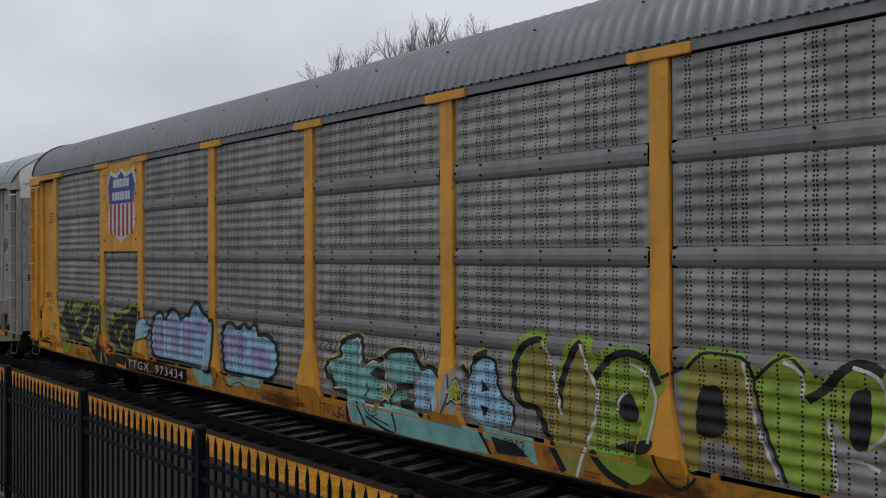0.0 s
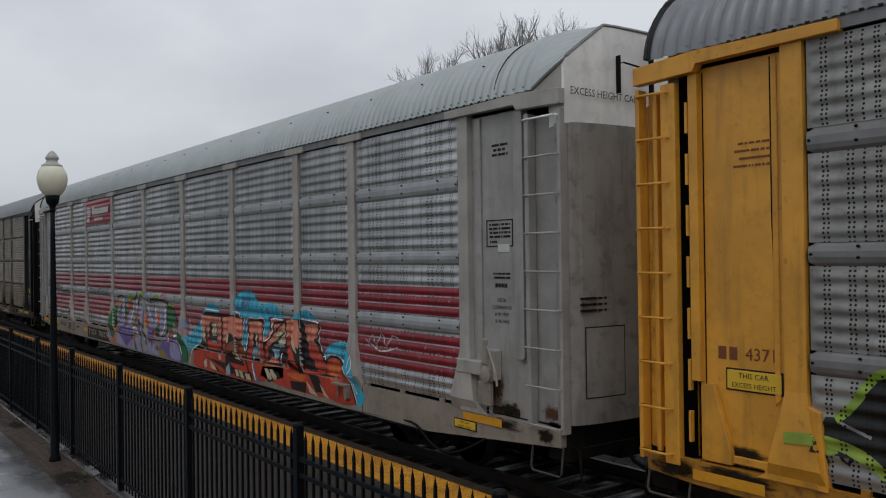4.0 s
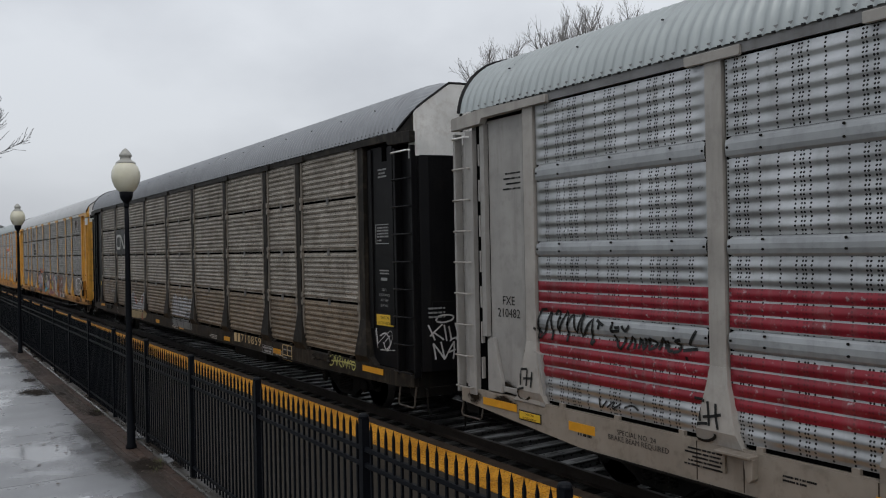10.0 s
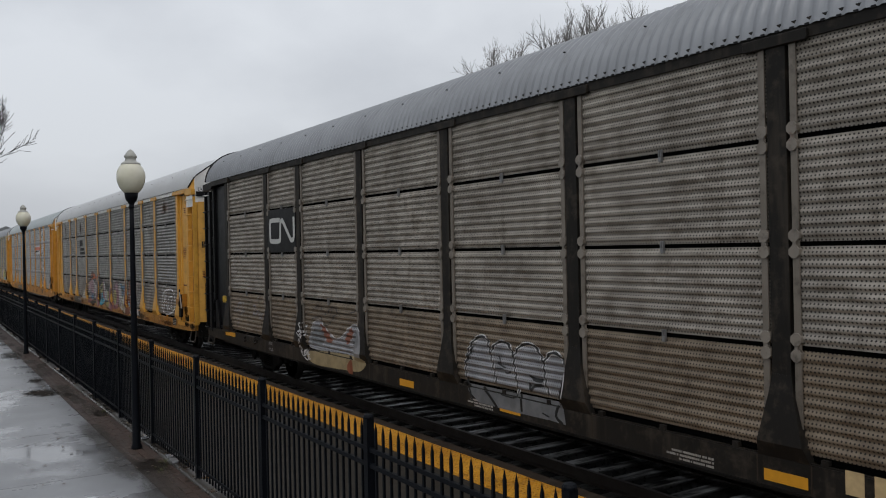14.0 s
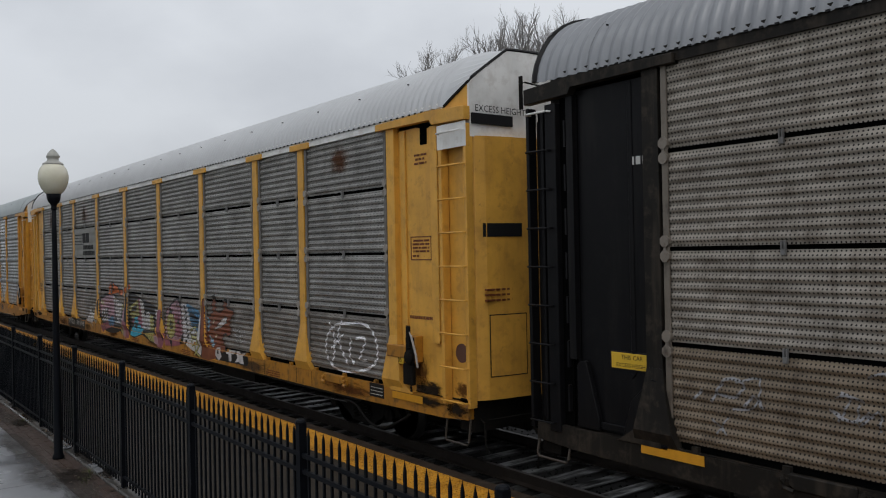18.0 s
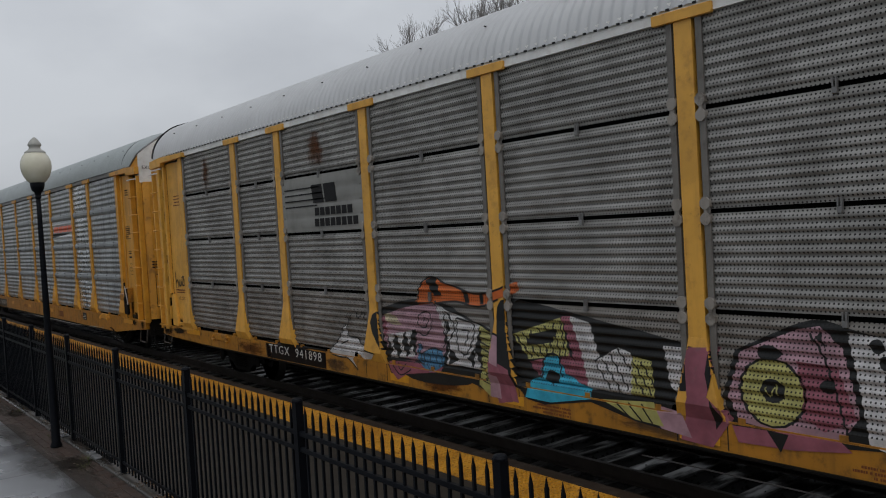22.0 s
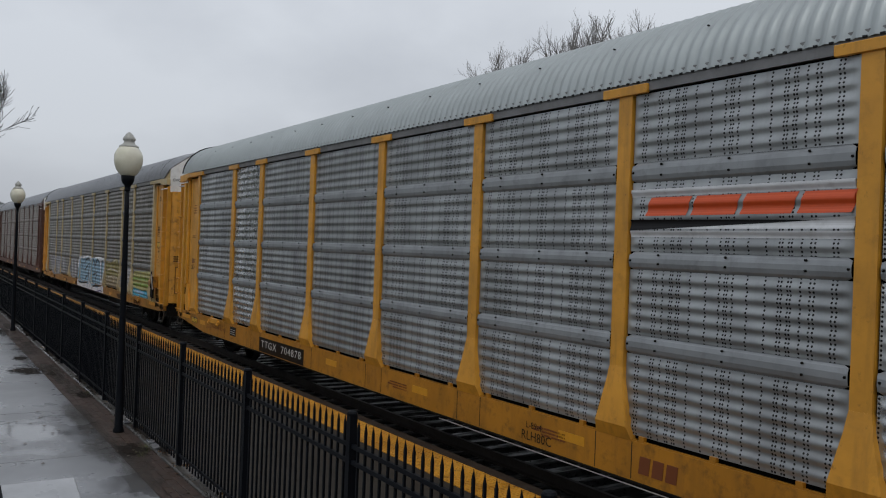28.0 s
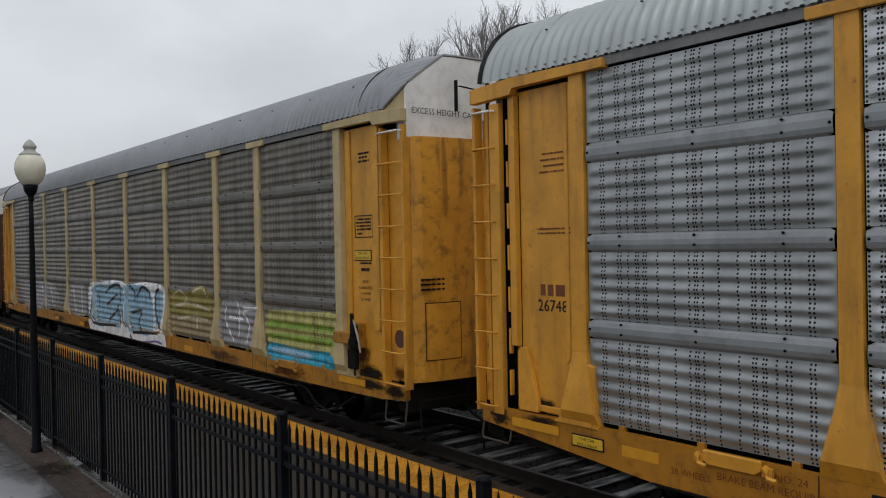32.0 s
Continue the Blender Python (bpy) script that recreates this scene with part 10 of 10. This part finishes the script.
rnd = random.Random(77)
for k, car in enumerate((car_a, car_b, car_d, car_e, car_f)):
    light = car in (car_b, car_e)
    for y, z, w, h in ((27.0, 0.87, 0.8, 0.30), (26.3, 0.90, 1.3, 0.22), (0.3, 0.87, 0.7, 0.3), (1.0, 0.90, 1.2, 0.22)):
        stain(car, y, z, w * (0.6 if light else 1.0), h, -HALF - 0.003)
    for y, z, w, h in ((26.35, 1.08, 1.1, 0.30), (1.25, 1.30, 0.6, 0.8), (1.0, 1.07, 0.9, 0.30)):
        stain(car, y, z, w * (0.6 if light else 1.0), h, SHEET - 0.010, GRIME if z < 1.2 else RUST)
    stain(car, 0.3, 1.12, 0.5, 0.3, SHEET + 0.030, RUST)
    if not light:
        for i in range(7):
            stain(car, 3.6 + 3.2 * i + rnd.uniform(-0.6, 0.6), (LOW[k if k < 2 else k + 1] + 0.93) / 2, rnd.uniform(1.0, 2.4), 0.34, -HALF - 0.003, SOOT if i % 2 else RUST)
# streaks of rust and soot that run down the panels of the fourth car
stain(car_d, 24.18, 4.37, 0.34, 1.13, -HALF + 0.012, RUST)
stain(car_d, 19.5, 4.35, 0.7, 0.8, -HALF + 0.012, RUST)
stain(car_d, 3.32, 4.50, 0.8, 0.6, -HALF + 0.012, RUST)
for car, mat in ((car_b, GREY_POST), (car_d, YELLOW_SILL), (car_e, YELLOW_SILL), (car_f, YELLOW_SILL)):
    hand_brake(car, mat)
def jack_pad(car, y, mat, ledge):
    """A jacking pad on the sill: a raised plate between two cleats, or a ledge on a gusset."""
    bm = bmesh.new()
    if ledge:
        box(bm, -HALF - 0.13, -HALF + 0.01, y - 0.20, y + 0.22, 0.935, 0.965)
        prism(bm, ((y - 0.20, 0.935), (y - 0.09, 0.935), (y - 0.11, 0.78), (y - 0.15, 0.70), (y - 0.19, 0.74)), -HALF - 0.09, -HALF + 0.01)
        prism(bm, ((y + 0.16, 0.935), (y + 0.19, 0.935), (y + 0.19, 0.72), (y + 0.16, 0.72)), -HALF - 0.04, -HALF + 0.01)
        part("jack_pad", bevelled(bm, 0.006), mat, car)
        return
    prism(bm, ((y - 0.24, 0.86), (y + 0.24, 0.86), (y + 0.30, 0.90), (y + 0.30, 1.0), (y - 0.30, 1.0), (y - 0.30, 0.90)), -HALF - 0.035, -HALF + 0.01)
    pad = part("jack_pad", bevelled(bm, 0.012), mat, car)
    for k in (-0.36, 0.34):
        bm = bmesh.new()
        box(bm, -HALF - 0.03, -HALF + 0.01, y + k - 0.05, y + k + 0.05, 0.87, 0.95)
        tube(bm, ((-HALF, y + k + 0.02, 0.95), (-HALF - 0.06, y + k, 0.93), (-HALF - 0.09, y + k - 0.04, 0.88), (-HALF - 0.085, y + k - 0.12, 0.865)), 0.024, 6)
        part("cleat", bm, mat, pad)


words("SPECIAL NO. 24", 0.085, INK, car_b, on_side(23.88, 0.86, -HALF - 0.005))
words("BRAKE BEAM REQUIRED", 0.085, INK, car_b, on_side(23.86, 0.785, -HALF - 0.005))
bars(car_b, "stencil", INK, [(24.6, 24.86, 0.71, 0.03)] + [(22.72 + 0.02 * (k % 2), 23.2 - 0.05 * (k % 3), 0.71 + 0.042 * k, 0.018) for k in range(5)] + [(21.70, 22.04, 0.825, 0.018), (21.80, 22.04, 0.785, 0.018)], -HALF - 0.004)
for car, mat in ((car_a, YELLOW_SILL), (car_b, BEIGE_SILL), (car_c, BROWN_POST), (car_d, YELLOW_SILL), (car_e, YELLOW), (car_f, YELLOW_SILL)):
    for y in (3.55, LENGTH - 3.55):
        if car is car_b:
            y += 1.35 if y < 10 else -1.35
        jack_pad(car, y, mat, car is car_b)
    rows = []
    for y0 in ((5.6, 10.2, 14.0) if car is not car_b else (5.8, 10.2, 14.0)):
        rows += [(y0, y0 + 0.55, 0.80, 0.022), (y0, y0 + 0.62, 0.76, 0.022), (y0, y0 + 0.45, 0.72, 0.022)]
    bars(car, "stencil", BROWN_INK if car not in (car_b, car_c) else INK if car is car_b else GREY_POST, rows, -HALF - 0.002)
for car in (car_b, car_d, car_f):
    bm = bmesh.new()
    lathe(bm, ((0.13, SHEET + 0.033), (0.13, SHEET + 0.028)), 20, "x", (0, 0.32, 1.62))
    part("round_sticker", bm, RED_BROWN if car is not car_b else GREY_DOOR, car, "faded round sticker")
line(car_c, "silver", 2, 0.03, [(24.95, 1.5), (24.8, 1.74), (24.6, 1.72), (24.7, 1.58), (24.9, 1.6)], [(24.6, 1.5), (24.5, 1.62), (24.4, 1.5)], [(23.8, 1.6), (23.6, 1.52), (23.45, 1.62)], [(25.15, 1.5), (25.05, 1.62)], [(23.7, 1.75), (23.5, 1.7)])
line(car_c, "white", 3, 0.03, [(1.45, 1.62), (1.40, 1.36)], [(1.32, 1.5), (1.1, 1.56), (0.95, 1.4), (1.1, 1.28), (1.2, 1.4)])
line(car_d, "black", 3, 0.032, [(26.5, 2.25), (26.49, 2.08), (26.47, 1.87)], [(26.47, 2.01), (26.39, 2.07), (26.34, 2.02), (26.34, 1.89)], [(26.29, 2.08), (26.28, 1.94), (26.21, 1.94), (26.16, 2.09)], [(26.16, 2.09), (26.15, 1.93)], [(26.12, 2.11), (25.99, 2.16), (26.1, 1.96), (25.96, 1.96)], [(26.0, 2.03), (25.86, 2.08), (25.88, 2.15), (25.96, 2.12), (25.97, 1.99), (25.84, 1.97)])
line(car_a, "black", 3, 0.03, [(25.55, 1.42), (25.45, 1.2)], [(25.6, 1.38), (25.4, 1.45)], [(25.38, 1.36), (25.28, 1.22), (25.2, 1.4), (25.12, 1.25)])

# white scrawl on the black end door of the third car
def door_scrawl(car, width, *lines):
    bm = bmesh.new()
    for pts in lines:
        for q in stroke(rounded(pts, 3, False), width):
            vs = [bm.verts.new((x, (-0.06 - 0.05 * (abs(x) - 1.25) / -0.25 if abs(x) > 1.0 else -0.11 - 0.04 * (1.0 - abs(x)) / 0.4) - 0.013, z)) for x, z in q]
            bm.faces.new(vs)
    bmesh.ops.remove_doubles(bm, verts=list(bm.verts), dist=0.0005)
    part("graffiti", bm, SPRAY_FLAT_WHITE, car, "white spray paint scrawl")


SPRAY_FLAT_WHITE = spray("flat_spray_white", (0.52, 0.51, 0.51), False, False)
door_scrawl(car_c, 0.026, [(-1.31, 1.77), (-1.26, 1.66), (-1.2, 1.52)], [(-1.07, 1.77), (-1.19, 1.67), (-1.28, 1.59)], [(-1.22, 1.65), (-1.1, 1.56), (-1.05, 1.52)], [(-1.04, 1.76), (-1.0, 1.5)], [(-0.96, 1.73), (-0.92, 1.54), (-0.94, 1.49)], [(-0.84, 1.77), (-0.8, 1.59), (-0.83, 1.51)], [(-0.92, 1.52), (-0.8, 1.55), (-0.66, 1.59)], [(-1.23, 1.47), (-1.21, 1.36), (-1.19, 1.21)], [(-1.23, 1.47), (-1.14, 1.35), (-1.04, 1.2)], [(-1.04, 1.2), (-1.07, 1.35), (-1.1, 1.49)], [(-1.04, 1.21), (-0.95, 1.36), (-0.87, 1.48)], [(-0.99, 1.31), (-0.84, 1.35)], [(-0.87, 1.48), (-0.87, 1.32), (-0.89, 1.2)], [(-0.82, 1.46), (-0.72, 1.44), (-0.81, 1.27), (-0.69, 1.28)], [(-0.6, 1.49), (-0.62, 1.37), (-0.66, 1.25)], [(-0.52, 1.35), (-0.64, 1.32), (-0.54, 1.27), (-0.6, 1.18)], [(-1.18, 1.83), (-1.13, 1.9), (-0.99, 1.92), (-0.87, 1.89), (-0.91, 1.83), (-1.06, 1.8), (-1.17, 1.82)])

# wet dirt, leaf litter and weeds along the brick border
LITTER = soiling("wet_leaf_litter", (0.017, 0.013, 0.010), 0.97)
SILT = soiling("thin_grey_silt", (0.070, 0.064, 0.058), 0.42)


def ground_patch(x, y, wide, long, what, z=0.004):
    place("dirt_patch", STAIN_ME, what, walkway, Matrix.LocRotScale((x, y, z), Euler((0, math.pi / 2, 0)), (1.0, long / 2, wide / 2)), "wet dirt on the paving")


for x, y, w, h in ((2.12, 18.75, 0.95, 1.5), (2.20, 20.7, 0.4, 0.8), (2.52, 18.2, 0.26, 0.6), (2.58, 11.3, 0.62, 1.1), (2.70, 15.6, 0.36, 1.0), (2.10, 33.5, 0.5, 1.4)):
    ground_patch(x, y, w, h, LITTER, 0.006)
rnd = random.Random(31)
for i in range(26):
    ground_patch(rnd.uniform(2.25, 2.65), 7.0 + 1.25 * i + rnd.uniform(-0.5, 0.5), rnd.uniform(0.4, 0.8), rnd.uniform(1.6, 3.4), SILT, 0.003 + 0.0001 * i)
for i in range(22):
    ground_patch(2.905, 5.0 + 1.5 * i + rnd.uniform(-0.5, 0.5), 0.22, rnd.uniform(1.2, 3.2), LITTER if i % 3 else SILT, 0.0315 + 0.0001 * i)
WEED = paint("olive_weed", (0.075, 0.085, 0.025), rough=0.7, dirt=(0.05, 0.04, 0.02), amount=0.5, streaks=0)
WET_LEAF = paint("wet_brown_leaf", (0.055, 0.030, 0.015), rough=0.4, dirt=(0.025, 0.015, 0.010), amount=0.5, streaks=0)
for x, y, n in ((2.76, 11.35, 46), (2.62, 11.0, 26), (2.74, 13.1, 18), (2.77, 15.8, 24)):
    vs, fs = [], []
    for i in range(n):
        a, d, h = rnd.uniform(0, 6.28), rnd.uniform(0, 0.09), rnd.uniform(0.02, 0.06)
        p = Vector((d * math.cos(a), 2.2 * d * math.sin(a), 0))
        u = Vector((math.cos(a + 1.57), math.sin(a + 1.57), 0)) * 0.005
        k = len(vs)
        vs += [tuple(p - u), tuple(p + u), tuple(p + Vector((0.03 * math.cos(a), 0.03 * math.sin(a), h)))]
        fs.append((k, k + 1, k + 2))
    me = bpy.data.meshes.new("weed_tuft")
    me.from_pydata(vs, [], fs)
    tagged(place("weed_tuft", me, WEED, None, Matrix.Translation((x, y, 0.0))), "olive weed tuft in the brick joints by the kerb", "weed", "weeds along the kerb")
vs, fs = [], []
for i in range(150):
    cx, cy = rnd.choice(((2.12, 18.75), (2.2, 20.7), (2.55, 11.3), (2.5, 15.2), (1.6, 13.2), (2.4, 24.6)))
    x, y, a, q = min(2.78, rnd.gauss(cx, 0.22)), rnd.gauss(cy, 0.9), rnd.uniform(0, 6.28), rnd.uniform(0.012, 0.032)
    k = len(vs)
    vs += [(x + q * math.cos(a + b), y + 1.3 * q * math.sin(a + b), 0.008 + 0.006 * rnd.random()) for b in (0, 1.3, 3.14, 4.9)]
    fs.append((k, k + 1, k + 2, k + 3))
me = bpy.data.meshes.new("fallen_leaves")
me.from_pydata(vs, [], fs)
tagged(place("fallen_leaves", me, WET_LEAF, None), "wet brown leaves lying on the pavement", "leaves", "", "stuff")
for x, y, w in ((2.86, 11.55, 0.16), (2.85, 11.27, 0.20), (2.84, 12.9, 0.14)):
    bm = boxes((-0.05, 0.05, -w / 2, w / 2, 0.0, 0.025))
    for v in bm.verts:
        v.co += Vector((rnd.uniform(-0.015, 0.015), rnd.uniform(-0.02, 0.02), rnd.uniform(0, 0.008) if v.co.z > 0.01 else 0))
    tagged(place("concrete_chip", mesh_of("concrete_chip", bevelled(bm, 0.005)), CONCRETE, None, Matrix.Translation((x, y, 0.03))), "pale broken concrete chip on the kerb", "rubble", "chips on the kerb")

# cars further back
for src in (car_f, car_e, car_g, car_f, car_e):
    CARS.append(copy_thing(src, Matrix()))
    CARS[-1]["label"] = "far car carrier of the same train, dim in the mist"


def motions():
    for car, front in zip(CARS, FRONTS):
        walk(car, [(t, Matrix.Translation((TRACK_X, front - s, RAIL_Z))) for t, s in TRAIN])
    # the wheels of the cars that pass by turn as they roll
    times = [x[0] for x in TRAIN]
    runs = [x[1] for x in TRAIN]
    for wheel, number in WHEELS:
        if number > 5:
            continue
        at_rest = wheel.matrix_basis.copy()
        side = 1 if wheel.matrix_basis.translation.x < 0 else -1
        walk(wheel, [(i * 4 / FPS, at_rest @ Matrix.Rotation(side * np.interp(i * 4 / FPS, times, runs) / 0.42, 4, "X")) for i in range(241)])


motions()
